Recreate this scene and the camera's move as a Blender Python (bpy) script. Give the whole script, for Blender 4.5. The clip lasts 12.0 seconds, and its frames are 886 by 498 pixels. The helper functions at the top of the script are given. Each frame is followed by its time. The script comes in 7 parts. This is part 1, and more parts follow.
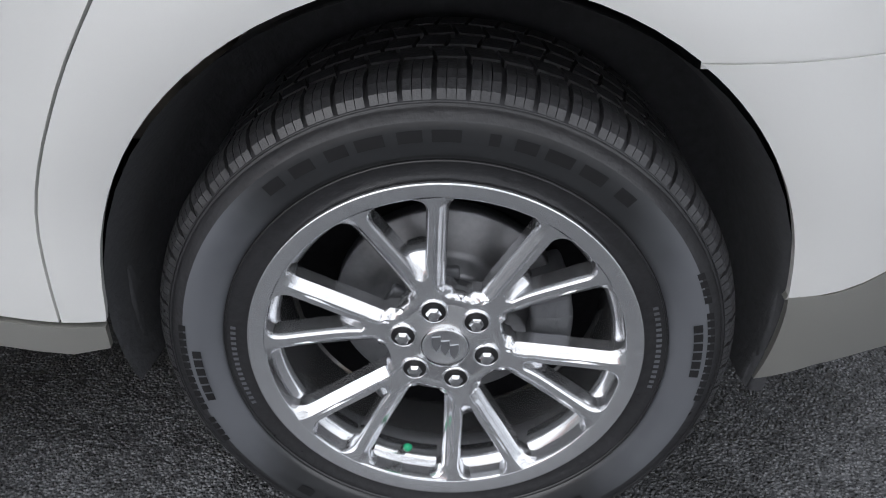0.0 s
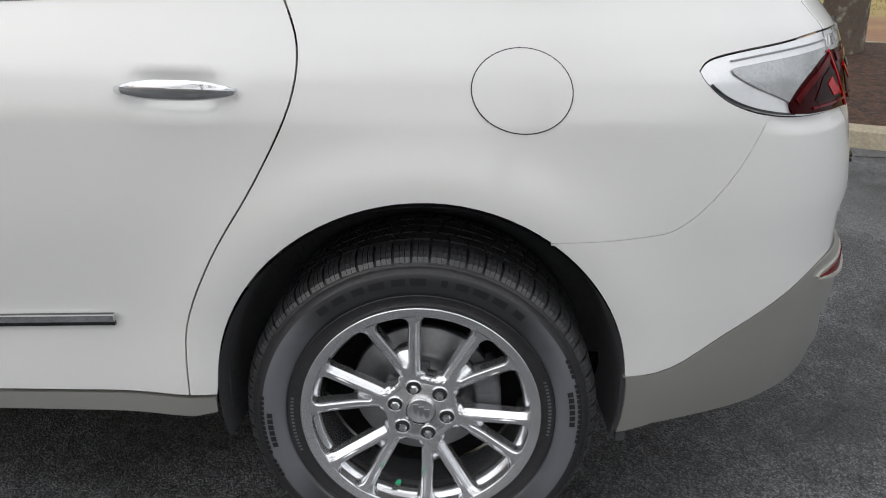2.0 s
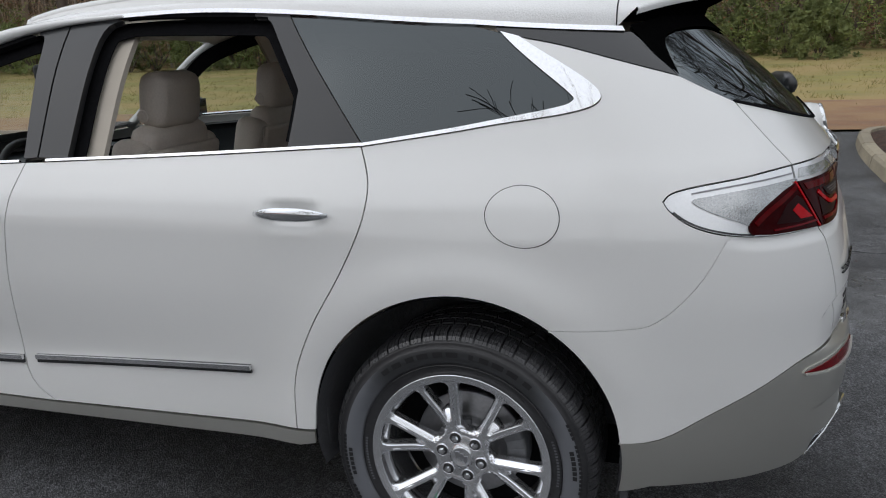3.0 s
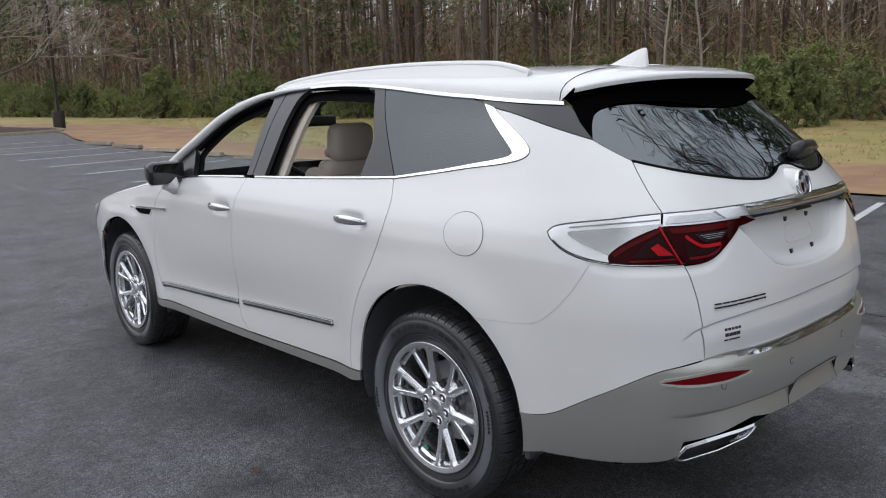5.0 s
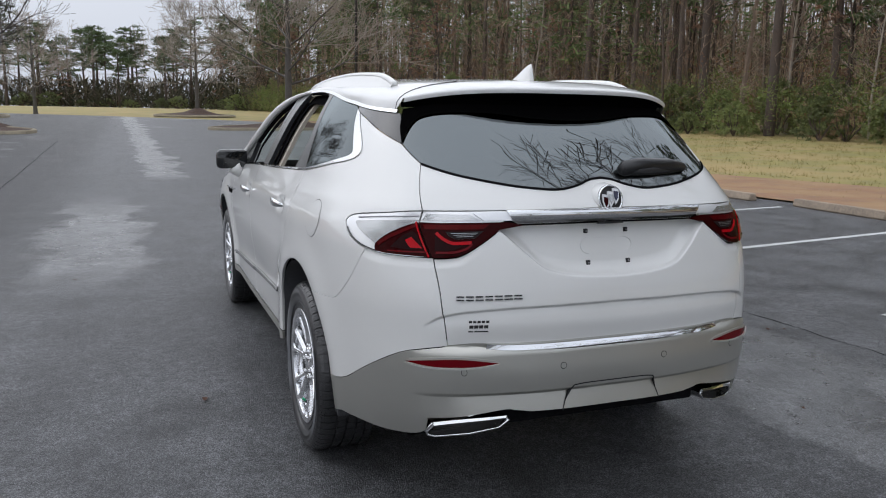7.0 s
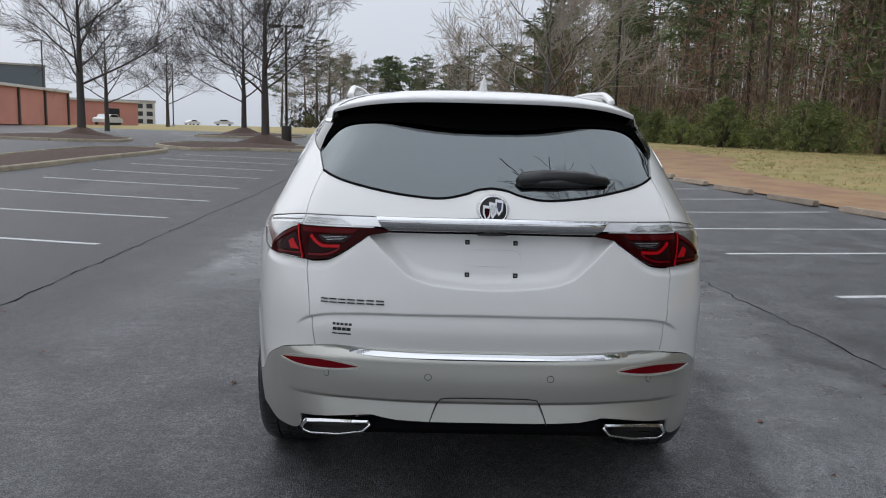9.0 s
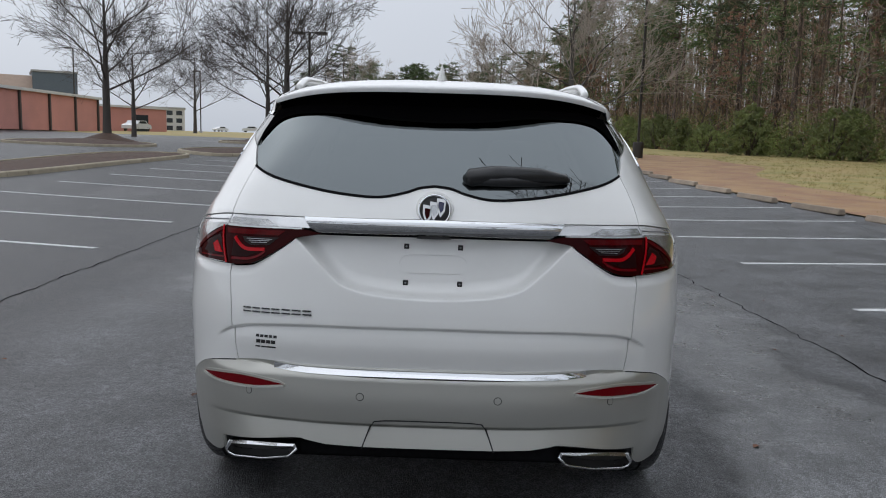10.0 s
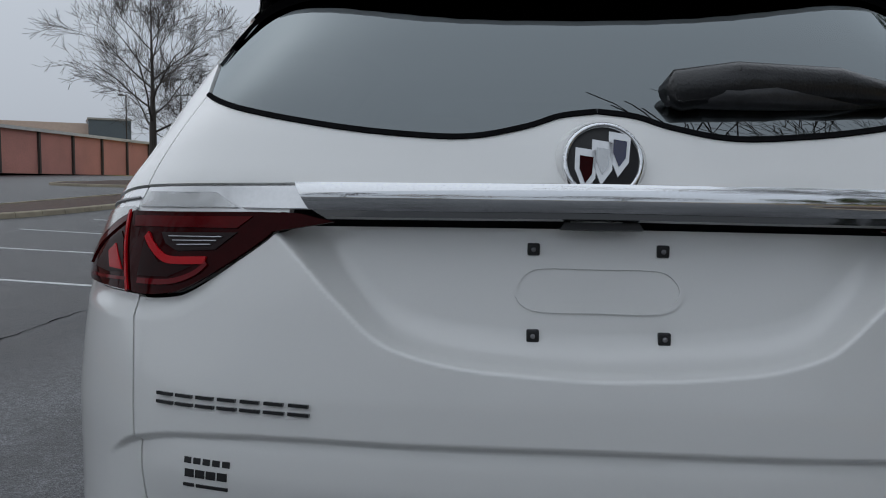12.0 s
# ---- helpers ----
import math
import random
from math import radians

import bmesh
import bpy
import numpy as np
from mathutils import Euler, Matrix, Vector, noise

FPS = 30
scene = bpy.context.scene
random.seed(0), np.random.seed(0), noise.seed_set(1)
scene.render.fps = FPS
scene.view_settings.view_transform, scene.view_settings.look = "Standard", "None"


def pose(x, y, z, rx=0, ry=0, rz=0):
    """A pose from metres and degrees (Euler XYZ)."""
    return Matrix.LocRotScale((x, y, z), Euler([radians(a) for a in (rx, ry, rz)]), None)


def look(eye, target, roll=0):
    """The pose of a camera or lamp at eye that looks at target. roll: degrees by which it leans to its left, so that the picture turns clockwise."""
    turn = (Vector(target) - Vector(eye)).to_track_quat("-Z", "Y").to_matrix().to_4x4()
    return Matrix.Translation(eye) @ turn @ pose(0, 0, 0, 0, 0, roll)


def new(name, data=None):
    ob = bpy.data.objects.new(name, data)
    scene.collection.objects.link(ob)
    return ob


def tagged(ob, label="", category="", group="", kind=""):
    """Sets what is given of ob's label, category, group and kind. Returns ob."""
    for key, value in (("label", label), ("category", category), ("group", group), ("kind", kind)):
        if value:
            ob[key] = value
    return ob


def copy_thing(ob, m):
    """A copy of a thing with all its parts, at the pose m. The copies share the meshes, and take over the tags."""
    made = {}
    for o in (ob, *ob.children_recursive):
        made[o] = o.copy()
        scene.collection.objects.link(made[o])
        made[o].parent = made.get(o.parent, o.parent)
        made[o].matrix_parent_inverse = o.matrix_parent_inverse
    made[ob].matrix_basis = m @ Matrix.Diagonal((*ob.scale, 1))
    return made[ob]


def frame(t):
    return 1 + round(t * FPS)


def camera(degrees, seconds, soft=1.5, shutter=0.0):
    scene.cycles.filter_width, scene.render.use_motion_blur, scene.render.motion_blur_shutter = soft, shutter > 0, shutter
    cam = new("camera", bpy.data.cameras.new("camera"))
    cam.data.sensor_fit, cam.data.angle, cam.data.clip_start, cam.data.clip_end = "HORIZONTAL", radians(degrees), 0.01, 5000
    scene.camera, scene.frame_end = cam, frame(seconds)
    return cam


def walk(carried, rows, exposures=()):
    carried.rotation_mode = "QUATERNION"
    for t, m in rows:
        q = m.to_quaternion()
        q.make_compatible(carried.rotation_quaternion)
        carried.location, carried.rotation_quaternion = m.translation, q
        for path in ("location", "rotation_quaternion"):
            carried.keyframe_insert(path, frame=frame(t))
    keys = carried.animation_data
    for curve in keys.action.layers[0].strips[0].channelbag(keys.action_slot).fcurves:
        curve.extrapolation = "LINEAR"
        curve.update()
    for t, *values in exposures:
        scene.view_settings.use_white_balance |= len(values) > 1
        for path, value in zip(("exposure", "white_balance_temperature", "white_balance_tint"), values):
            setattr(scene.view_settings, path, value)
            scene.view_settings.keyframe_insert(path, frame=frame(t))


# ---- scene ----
cam = camera(59.0, 12.0, soft=1.05)
PATH = [
    (0, (-1.803, -0.007, 1.081), (-0.113, 0.020, 0.012), 1.6),
    (0.5, (-1.927, 0.010, 1.077), (-0.242, 0.026, 0.000), 1.2),
    (1, (-1.998, 0.002, 1.092), (-0.306, 0.022, 0.030), 0.7),
    (1.5, (-2.146, -0.001, 1.163), (-0.400, 0.011, 0.185), 0.7),
    (2, (-2.468, -0.081, 1.366), (-0.604, -0.035, 0.642), 0.9),
    (2.5, (-2.755, -0.253, 1.484), (-0.840, -0.037, 0.949), -0.7),
    (3, (-2.898, -0.625, 1.558), (-1.068, -0.007, 1.042), -2.4),
    (3.2, (-2.983, -0.819, 1.556), (-1.218, -0.009, 1.076), -3.2),
    (4.8, (-3.009, -2.070, 1.571), (-1.607, -0.693, 1.196), -1.3),
    (5, (-2.928, -2.225, 1.578), (-1.602, -0.774, 1.213), -1.6),
    (5.5, (-2.728, -2.660, 1.602), (-1.524, -1.104, 1.244), -0.9),
    (6, (-2.425, -2.973, 1.585), (-1.337, -1.333, 1.233), -0.6),
    (6.5, (-2.065, -3.300, 1.585), (-1.190, -1.536, 1.238), 0.0),
    (7, (-1.669, -3.525, 1.552), (-0.948, -1.689, 1.216), 0.9),
    (7.2, (-1.522, -3.597, 1.558), (-0.842, -1.746, 1.224), 1.2),
    (8.8, (-0.356, -3.880, 1.546), (-0.283, -1.904, 1.247), 1.4),
    (9, (-0.251, -3.841, 1.521), (-0.201, -1.864, 1.231), 1.5),
    (9.5, (-0.052, -3.722, 1.499), (-0.017, -1.742, 1.223), 1.8),
    (10, (0.053, -3.541, 1.476), (0.036, -1.560, 1.203), 1.7),
    (10.5, (0.055, -3.248, 1.431), (0.013, -1.271, 1.133), 1.0),
    (11, (0.046, -2.858, 1.368), (-0.006, -0.885, 1.045), 0.8),
    (11.5, (-0.002, -2.467, 1.289), (-0.032, -0.498, 0.945), 1.3),
    (12, (-0.141, -2.077, 1.222), (-0.277, -0.090, 1.049), 0.8),
]
walk(cam, [(t, look(eye, target, roll)) for t, eye, target, roll in PATH], [(0, 0.28, 6600, 11.5), (0.5, 0.50, 6650, 11.5), (1.0, 0.50, 6750, 11.3), (1.4, 0.54, 6850, 11), (2.0, 0.03, 6900, 11), (2.4, -0.24, 6850, 11), (3.0, -0.33, 6620, 11), (5.0, -0.10, 6520, 13), (7.0, -0.1, 6480, 12), (9.5, -0.25, 6480, 11), (11.0, -0.36, 6380, 10), (11.5, -0.36, 6330, 9.5), (12, -0.78, 6270, 9)])

# ---- light: an overcast winter sky ----
world = bpy.data.worlds.new("overcast_sky")
scene.world = world
world.use_nodes = True
wn, wl = world.node_tree.nodes, world.node_tree.links
wn.clear()
sky = wn.new("ShaderNodeTexSky")
sky.sky_type, sky.sun_disc = "NISHITA", False
sky.sun_elevation, sky.sun_rotation = radians(41), radians(320)
sky.air_density, sky.dust_density, sky.ozone_density = 1.0, 4.0, 1.0
grey = wn.new("ShaderNodeHueSaturation")
grey.inputs["Saturation"].default_value = 0.10
cloud = wn.new("ShaderNodeMix")
cloud.data_type = "RGBA"
cloud.inputs[0].default_value = 0.85
cloud.inputs[7].default_value = (8.25, 8.93, 9.98, 1)
back = wn.new("ShaderNodeBackground")
back.inputs["Strength"].default_value = 0.096
wout = wn.new("ShaderNodeOutputWorld")
wl.new(sky.outputs[0], grey.inputs["Color"])
wl.new(grey.outputs[0], cloud.inputs[6])
# an overcast sky is three times as bright overhead as at the horizon
way, axes, rise, shade = wn.new("ShaderNodeTexCoord"), wn.new("ShaderNodeSeparateXYZ"), wn.new("ShaderNodeMapRange"), wn.new("ShaderNodeVectorMath")
rise.inputs["From Min"].default_value, rise.inputs["From Max"].default_value = 0.0, 1.0
rise.inputs["To Min"].default_value, rise.inputs["To Max"].default_value = 0.90, 1.60
shade.operation = "SCALE"
wl.new(way.outputs["Generated"], axes.inputs[0])
wl.new(axes.outputs["Z"], rise.inputs["Value"])
wl.new(cloud.outputs[2], shade.inputs[0])
wl.new(rise.outputs[0], shade.inputs["Scale"])
wl.new(shade.outputs[0], back.inputs["Color"])
wl.new(back.outputs[0], wout.inputs["Surface"])
sun_data = bpy.data.lights.new("sun", "SUN")
sun_data.energy, sun_data.angle, sun_data.color = 0.95, radians(178), (1.0, 0.98, 0.95)
sun = new("sun", sun_data)
sun.matrix_world = look((-21, 25, 28), (0, 0, 0))

# ---- materials ----
def material(name, colour, rough=0.5, metal=0.0, vary=0.12, grain=40.0, bump=0.0, coat=0.0, blotch=2.0, spec=0.5, random_tint=0.0):
    """A surface with two scales of variation in colour and roughness, and fine relief."""
    m = bpy.data.materials.new(name)
    m.use_nodes = True
    n, l = m.node_tree.nodes, m.node_tree.links
    b = n["Principled BSDF"]
    b.inputs["Metallic"].default_value = metal
    b.inputs["Coat Weight"].default_value = coat
    b.inputs["Coat Roughness"].default_value = 0.04
    b.inputs["Specular IOR Level"].default_value = spec
    co = n.new("ShaderNodeTexCoord")
    fine, wide = n.new("ShaderNodeTexNoise"), n.new("ShaderNodeTexNoise")
    fine.inputs["Scale"].default_value, fine.inputs["Detail"].default_value = grain, 4
    wide.inputs["Scale"].default_value, wide.inputs["Detail"].default_value = blotch, 3
    for t in (fine, wide):
        l.new(co.outputs["Object"], t.inputs["Vector"])
    add = n.new("ShaderNodeMath")
    add.operation = "MULTIPLY_ADD"
    add.inputs[1].default_value = 0.5
    half = n.new("ShaderNodeMath")
    half.operation = "MULTIPLY"
    half.inputs[1].default_value = 0.5
    l.new(wide.outputs["Fac"], half.inputs[0])
    l.new(fine.outputs["Fac"], add.inputs[0])
    l.new(half.outputs[0], add.inputs[2])
    ramp = n.new("ShaderNodeMapRange")
    ramp.inputs["From Min"].default_value, ramp.inputs["From Max"].default_value = 0.3, 0.7
    ramp.inputs["To Min"].default_value, ramp.inputs["To Max"].default_value = 1 - vary, 1 + vary
    l.new(add.outputs[0], ramp.inputs["Value"])
    hue = n.new("ShaderNodeHueSaturation")
    hue.inputs["Color"].default_value = (*colour, 1)
    l.new(ramp.outputs[0], hue.inputs["Value"])
    if random_tint:
        info = n.new("ShaderNodeObjectInfo")
        tint = n.new("ShaderNodeMapRange")
        tint.inputs["To Min"].default_value, tint.inputs["To Max"].default_value = 1 - random_tint, 1 + random_tint
        l.new(info.outputs["Random"], tint.inputs["Value"])
        both = n.new("ShaderNodeMath")
        both.operation = "MULTIPLY"
        l.new(tint.outputs[0], both.inputs[0])
        l.new(ramp.outputs[0], both.inputs[1])
        l.new(both.outputs[0], hue.inputs["Value"])
    l.new(hue.outputs[0], b.inputs["Base Color"])
    rr = n.new("ShaderNodeMapRange")
    rr.inputs["From Min"].default_value, rr.inputs["From Max"].default_value = 0.3, 0.7
    rr.inputs["To Min"].default_value, rr.inputs["To Max"].default_value = max(0.0, rough * (1 - vary)), min(1.0, rough * (1 + vary))
    l.new(add.outputs[0], rr.inputs["Value"])
    l.new(rr.outputs[0], b.inputs["Roughness"])
    if bump:
        bp = n.new("ShaderNodeBump")
        bp.inputs["Strength"].default_value, bp.inputs["Distance"].default_value = min(1.0, bump * 100), 0.01
        l.new(fine.outputs["Fac"], bp.inputs["Height"])
        l.new(bp.outputs[0], b.inputs["Normal"])
    return m


def glass_material(name, colour, rough=0.0, thin=0.5, even=0.0):
    """Tinted glass: a mirror coat over a see-through tint."""
    m = bpy.data.materials.new(name)
    m.use_nodes = True
    n, l = m.node_tree.nodes, m.node_tree.links
    n.clear()
    clear, gloss, mix = n.new("ShaderNodeBsdfTransparent"), n.new("ShaderNodeBsdfGlossy"), n.new("ShaderNodeMixShader")
    clear.inputs["Color"].default_value = (*colour, 1)
    gloss.inputs["Roughness"].default_value = rough
    gloss.inputs["Color"].default_value = (0.77, 0.85, 0.88, 1)
    fres = n.new("ShaderNodeFresnel")
    fres.inputs["IOR"].default_value = 1.5 + thin
    out = n.new("ShaderNodeOutputMaterial")
    mix.inputs[0].default_value = even
    if not even:
        l.new(fres.outputs[0], mix.inputs[0])
    l.new(clear.outputs[0], mix.inputs[1])
    l.new(gloss.outputs[0], mix.inputs[2])
    l.new(mix.outputs[0], out.inputs["Surface"])
    return m


PAINT = material("pearl_white_paint", (0.775, 0.775, 0.757), 0.30, vary=0.02, grain=900, coat=1.0, blotch=1.2)
PAINT_WET = material("rain_beaded_paint", (0.80, 0.80, 0.79), 0.30, vary=0.05, grain=170, bump=0.0022, coat=1.0, blotch=1.2)
CLAD = material("champagne_cladding", (0.50, 0.495, 0.455), 0.30, metal=0.68, vary=0.05, grain=700, blotch=1.5, coat=0.3)
LIP = material("pale_champagne_lip", (0.47, 0.465, 0.43), 0.35, metal=0.2, vary=0.04, grain=500)
CHROME = material("chrome", (0.78, 0.79, 0.80), 0.06, metal=1.0, vary=0.06, grain=120)
CHROME_WET = material("rain_beaded_chrome", (0.80, 0.81, 0.82), 0.06, metal=1.0, vary=0.05, grain=230, bump=0.00006)
ALLOY = material("polished_alloy", (0.82, 0.83, 0.85), 0.19, metal=0.90, vary=0.06, grain=60, coat=0.6)
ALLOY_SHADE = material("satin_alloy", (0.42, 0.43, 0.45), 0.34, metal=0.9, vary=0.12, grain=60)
STEEL = material("brake_steel", (0.27, 0.27, 0.28), 0.45, metal=0.9, vary=0.2, grain=80)
CAST = material("cast_iron", (0.17, 0.175, 0.185), 0.6, metal=0.4, vary=0.2, grain=60, bump=0.002)
RUBBER = material("tyre_rubber", (0.028, 0.028, 0.030), 0.36, coat=0.25, vary=0.3, grain=90, bump=0.0015, blotch=6)

TREAD = material("wet_tread_rubber", (0.034, 0.034, 0.036), 0.36, vary=0.35, grain=140, bump=0.002, coat=0.4, blotch=6)


def sidewall_material():
    """Dark rubber; a pale wet sheen fore and aft is put into the colour, leaving the top and the foot dark."""
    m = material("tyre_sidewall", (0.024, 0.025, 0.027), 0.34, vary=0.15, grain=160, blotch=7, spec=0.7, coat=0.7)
    n, l = m.node_tree.nodes, m.node_tree.links
    b = n["Principled BSDF"]
    src = b.inputs["Base Color"].links[0].from_socket
    cut, away, film_or_sheen, edge = n.new("ShaderNodeSeparateXYZ"), n.new("ShaderNodeMath"), n.new("ShaderNodeMapRange"), n.new("ShaderNodeTexNoise")
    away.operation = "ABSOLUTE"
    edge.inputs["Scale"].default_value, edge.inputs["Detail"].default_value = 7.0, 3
    # ragged boundary of the painted sheen
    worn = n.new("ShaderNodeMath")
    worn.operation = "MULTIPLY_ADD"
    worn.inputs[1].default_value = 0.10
    film_or_sheen.interpolation_type = "SMOOTHSTEP"
    film_or_sheen.inputs["From Min"].default_value, film_or_sheen.inputs["From Max"].default_value = 0.25, 0.37
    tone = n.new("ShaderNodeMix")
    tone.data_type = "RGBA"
    # blue-grey of the sheen, painted into the base colour
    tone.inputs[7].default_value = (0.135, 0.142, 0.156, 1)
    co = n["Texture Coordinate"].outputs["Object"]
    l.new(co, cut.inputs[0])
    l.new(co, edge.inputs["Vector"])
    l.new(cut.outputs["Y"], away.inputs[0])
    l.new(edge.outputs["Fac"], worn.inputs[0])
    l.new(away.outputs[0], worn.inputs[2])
    l.new(worn.outputs[0], film_or_sheen.inputs["Value"])
    l.new(film_or_sheen.outputs[0], tone.inputs[0])
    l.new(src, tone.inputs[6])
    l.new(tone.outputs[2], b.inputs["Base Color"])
    return m


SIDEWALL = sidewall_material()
LETTER = material("raised_rubber_letter", (0.013, 0.013, 0.014), 0.42, vary=0.2, grain=120)
BLACK = material("black_plastic", (0.012, 0.012, 0.013), 0.55, vary=0.2, grain=150, bump=0.001)
BLACK_WET = material("rain_beaded_plastic", (0.012, 0.012, 0.013), 0.36, vary=0.3, grain=260, bump=0.0014, coat=0.3)
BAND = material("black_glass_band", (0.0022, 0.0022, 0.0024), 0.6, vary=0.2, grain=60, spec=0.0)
LINER = material("dark_gap", (0.010, 0.010, 0.011), 0.9, vary=0.3, grain=60, bump=0.002, spec=0.0)
ARCH = material("wheel_liner", (0.072, 0.073, 0.078), 0.75, vary=0.4, grain=70, bump=0.003, spec=0.3)
EXHAUST = material("sooty_exhaust", (0.045, 0.043, 0.042), 0.6, metal=0.3, vary=0.3, grain=80)
GLOSS = material("gloss_black", (0.010, 0.011, 0.012), 0.07, vary=0.1, grain=50, coat=0.6)
PILLAR = material("satin_black_pillar", (0.017, 0.018, 0.020), 0.30, vary=0.1, grain=200, coat=0.2)
LEATHER = material("taupe_leather", (0.66, 0.59, 0.52), 0.5, vary=0.1, grain=140, bump=0.0015)
HEADLINER = material("beige_headliner", (0.52, 0.47, 0.40), 0.9, vary=0.06, grain=220, bump=0.001, spec=0.2)
DASH = material("dark_dashboard", (0.022, 0.026, 0.030), 0.5, vary=0.15, grain=200, bump=0.001)
RED = material("red_lens", (0.12, 0.002, 0.005), 0.06, vary=0.1, grain=60, coat=0.0, spec=0.15)
RED_DARK = material("dark_red_lens", (0.027, 0.0008, 0.0013), 0.06, vary=0.2, grain=60, coat=0.0, spec=0.06)
RED_WELL = material("deep_red_well", (0.014, 0.0008, 0.0012), 0.3, vary=0.3, grain=60, spec=0.1)
RED_DIM = material("dim_red_lens", (0.075, 0.0012, 0.0025), 0.08, vary=0.3, grain=40, spec=0.10)
RED_BRIGHT = material("bright_red_lens", (0.42, 0.004, 0.009), 0.10, vary=0.05, grain=60, coat=0.0, spec=0.15)
LAMP_SILVER = material("silver_reflector", (0.82, 0.83, 0.84), 0.20, metal=0.45, vary=0.07, grain=160, coat=0.8)
LAMP_GREY = material("grey_lamp_housing", (0.52, 0.53, 0.53), 0.16, metal=0.75, vary=0.10, grain=260, coat=0.8)
LAMP_WET = material("rain_beaded_lens", (0.44, 0.45, 0.45), 0.14, metal=0.75, vary=0.2, grain=210, bump=0.0007, coat=0.6, blotch=14)
REVERSE = material("smoked_reverse_lens", (0.016, 0.008, 0.009), 0.35, vary=0.3, grain=240, spec=0.15)
GREEN_CAP = material("green_valve_cap", (0.01, 0.35, 0.16), 0.4)
BLUE = material("deep_blue_enamel", (0.008, 0.012, 0.06), 0.2, coat=0.8)
WINDOW = glass_material("side_glass", (0.80, 0.85, 0.83), even=0.05)
TINT_SIDE = glass_material("privacy_side_glass", (0.008, 0.009, 0.010), thin=0.42)
TINT = glass_material("privacy_glass", (0.008, 0.009, 0.010), thin=0.98)

# ---- the lie of the land: level round the car, rising gently ahead ----
def land(x, y):
    x, y = np.asarray(x, float), np.asarray(y, float)
    d = np.hypot(x, y)
    r = np.clip(d - 12, 0, None)
    rise = 2.6 * (1 - np.exp(-0.0125 * r * (r / (r + 8))))
    left = np.clip((-x / np.maximum(d, 1e-6) - 0.10) / 0.35, 0, 1)
    return rise * (1 - 0.13 * left * left * (3 - 2 * left)) * np.clip((y + 60) / 50, 0.5, 1)
# ---- car body surface: u runs round the plan from the middle of the tail (negative) along the side (u = y), z is height ----
def smooth_curve(pts):
    """A monotone cubic through (key, value) pairs."""
    ks = np.array([p[0] for p in pts], float)
    vs = np.array([p[1] for p in pts], float)
    h, d = np.diff(ks), np.diff(vs) / np.diff(ks)
    m = np.concatenate([[d[0]], np.where(d[:-1] * d[1:] > 0, 2 * d[:-1] * d[1:] / (d[:-1] + d[1:] + 1e-12), 0), [d[-1]]])

    def at(k):
        k = np.clip(np.asarray(k, float), ks[0], ks[-1])
        i = np.clip(np.searchsorted(ks, k, side="right") - 1, 0, len(h) - 1)
        t = (k - ks[i]) / h[i]
        return (vs[i] * (1 + 2 * t) * (1 - t) ** 2 + h[i] * m[i] * t * (1 - t) ** 2
                + vs[i + 1] * t * t * (3 - 2 * t) + h[i] * m[i + 1] * t * t * (t - 1))
    return at


half_width = smooth_curve([(0.18, 0.90), (0.26, 0.945), (0.36, 0.968), (0.46, 0.975), (0.56, 0.977), (0.70, 0.988), (0.88, 0.999),
                           (1.02, 0.998), (1.10, 0.985), (1.17, 0.957), (1.26, 0.912), (1.38, 0.852), (1.50, 0.788), (1.60, 0.722), (1.70, 0.64)])
tail_reach = smooth_curve([(0.18, 0.93), (0.26, 0.99), (0.34, 1.045), (0.44, 1.072), (0.60, 1.09), (0.70, 1.082), (0.82, 1.082), (0.90, 1.075), (1.00, 1.056), (1.12, 1.028),
                           (1.20, 1.010), (1.26, 0.972), (1.34, 0.905), (1.45, 0.788), (1.56, 0.655), (1.65, 0.555), (1.70, 0.50)])
nose_reach = smooth_curve([(0.18, 0.78), (0.30, 0.90), (0.50, 0.97), (0.75, 0.98), (0.95, 0.93), (1.05, 0.84), (1.15, 0.70), (1.70, 0.3)])
plan_power = smooth_curve([(0.18, 3.0), (0.6, 3.25), (0.8, 3.15), (1.05, 3.0), (1.2, 2.95), (1.35, 2.85), (1.7, 2.8)])
FRONT_Y, FRONT_X = 3.07, 0.39


def _quarter(a, b, n):
    th = np.linspace(0, np.pi / 2, 4001)
    x, y = a * np.sin(th) ** (2 / n), b * np.cos(th) ** (2 / n)
    s = np.concatenate([[0], np.cumsum(np.hypot(np.diff(x), np.diff(y)))])
    return th, s


_TH, _SR = _quarter(0.98, 1.03, 2.8)
_TF, _SF = _quarter(0.98, 0.95, 2.8)
TAIL_U = -_SR[-1]
NOSE_U = 3.2 + _SF[-1]


def ease(t):
    t = np.clip(t, 0, 1)
    return t * t * (3 - 2 * t)


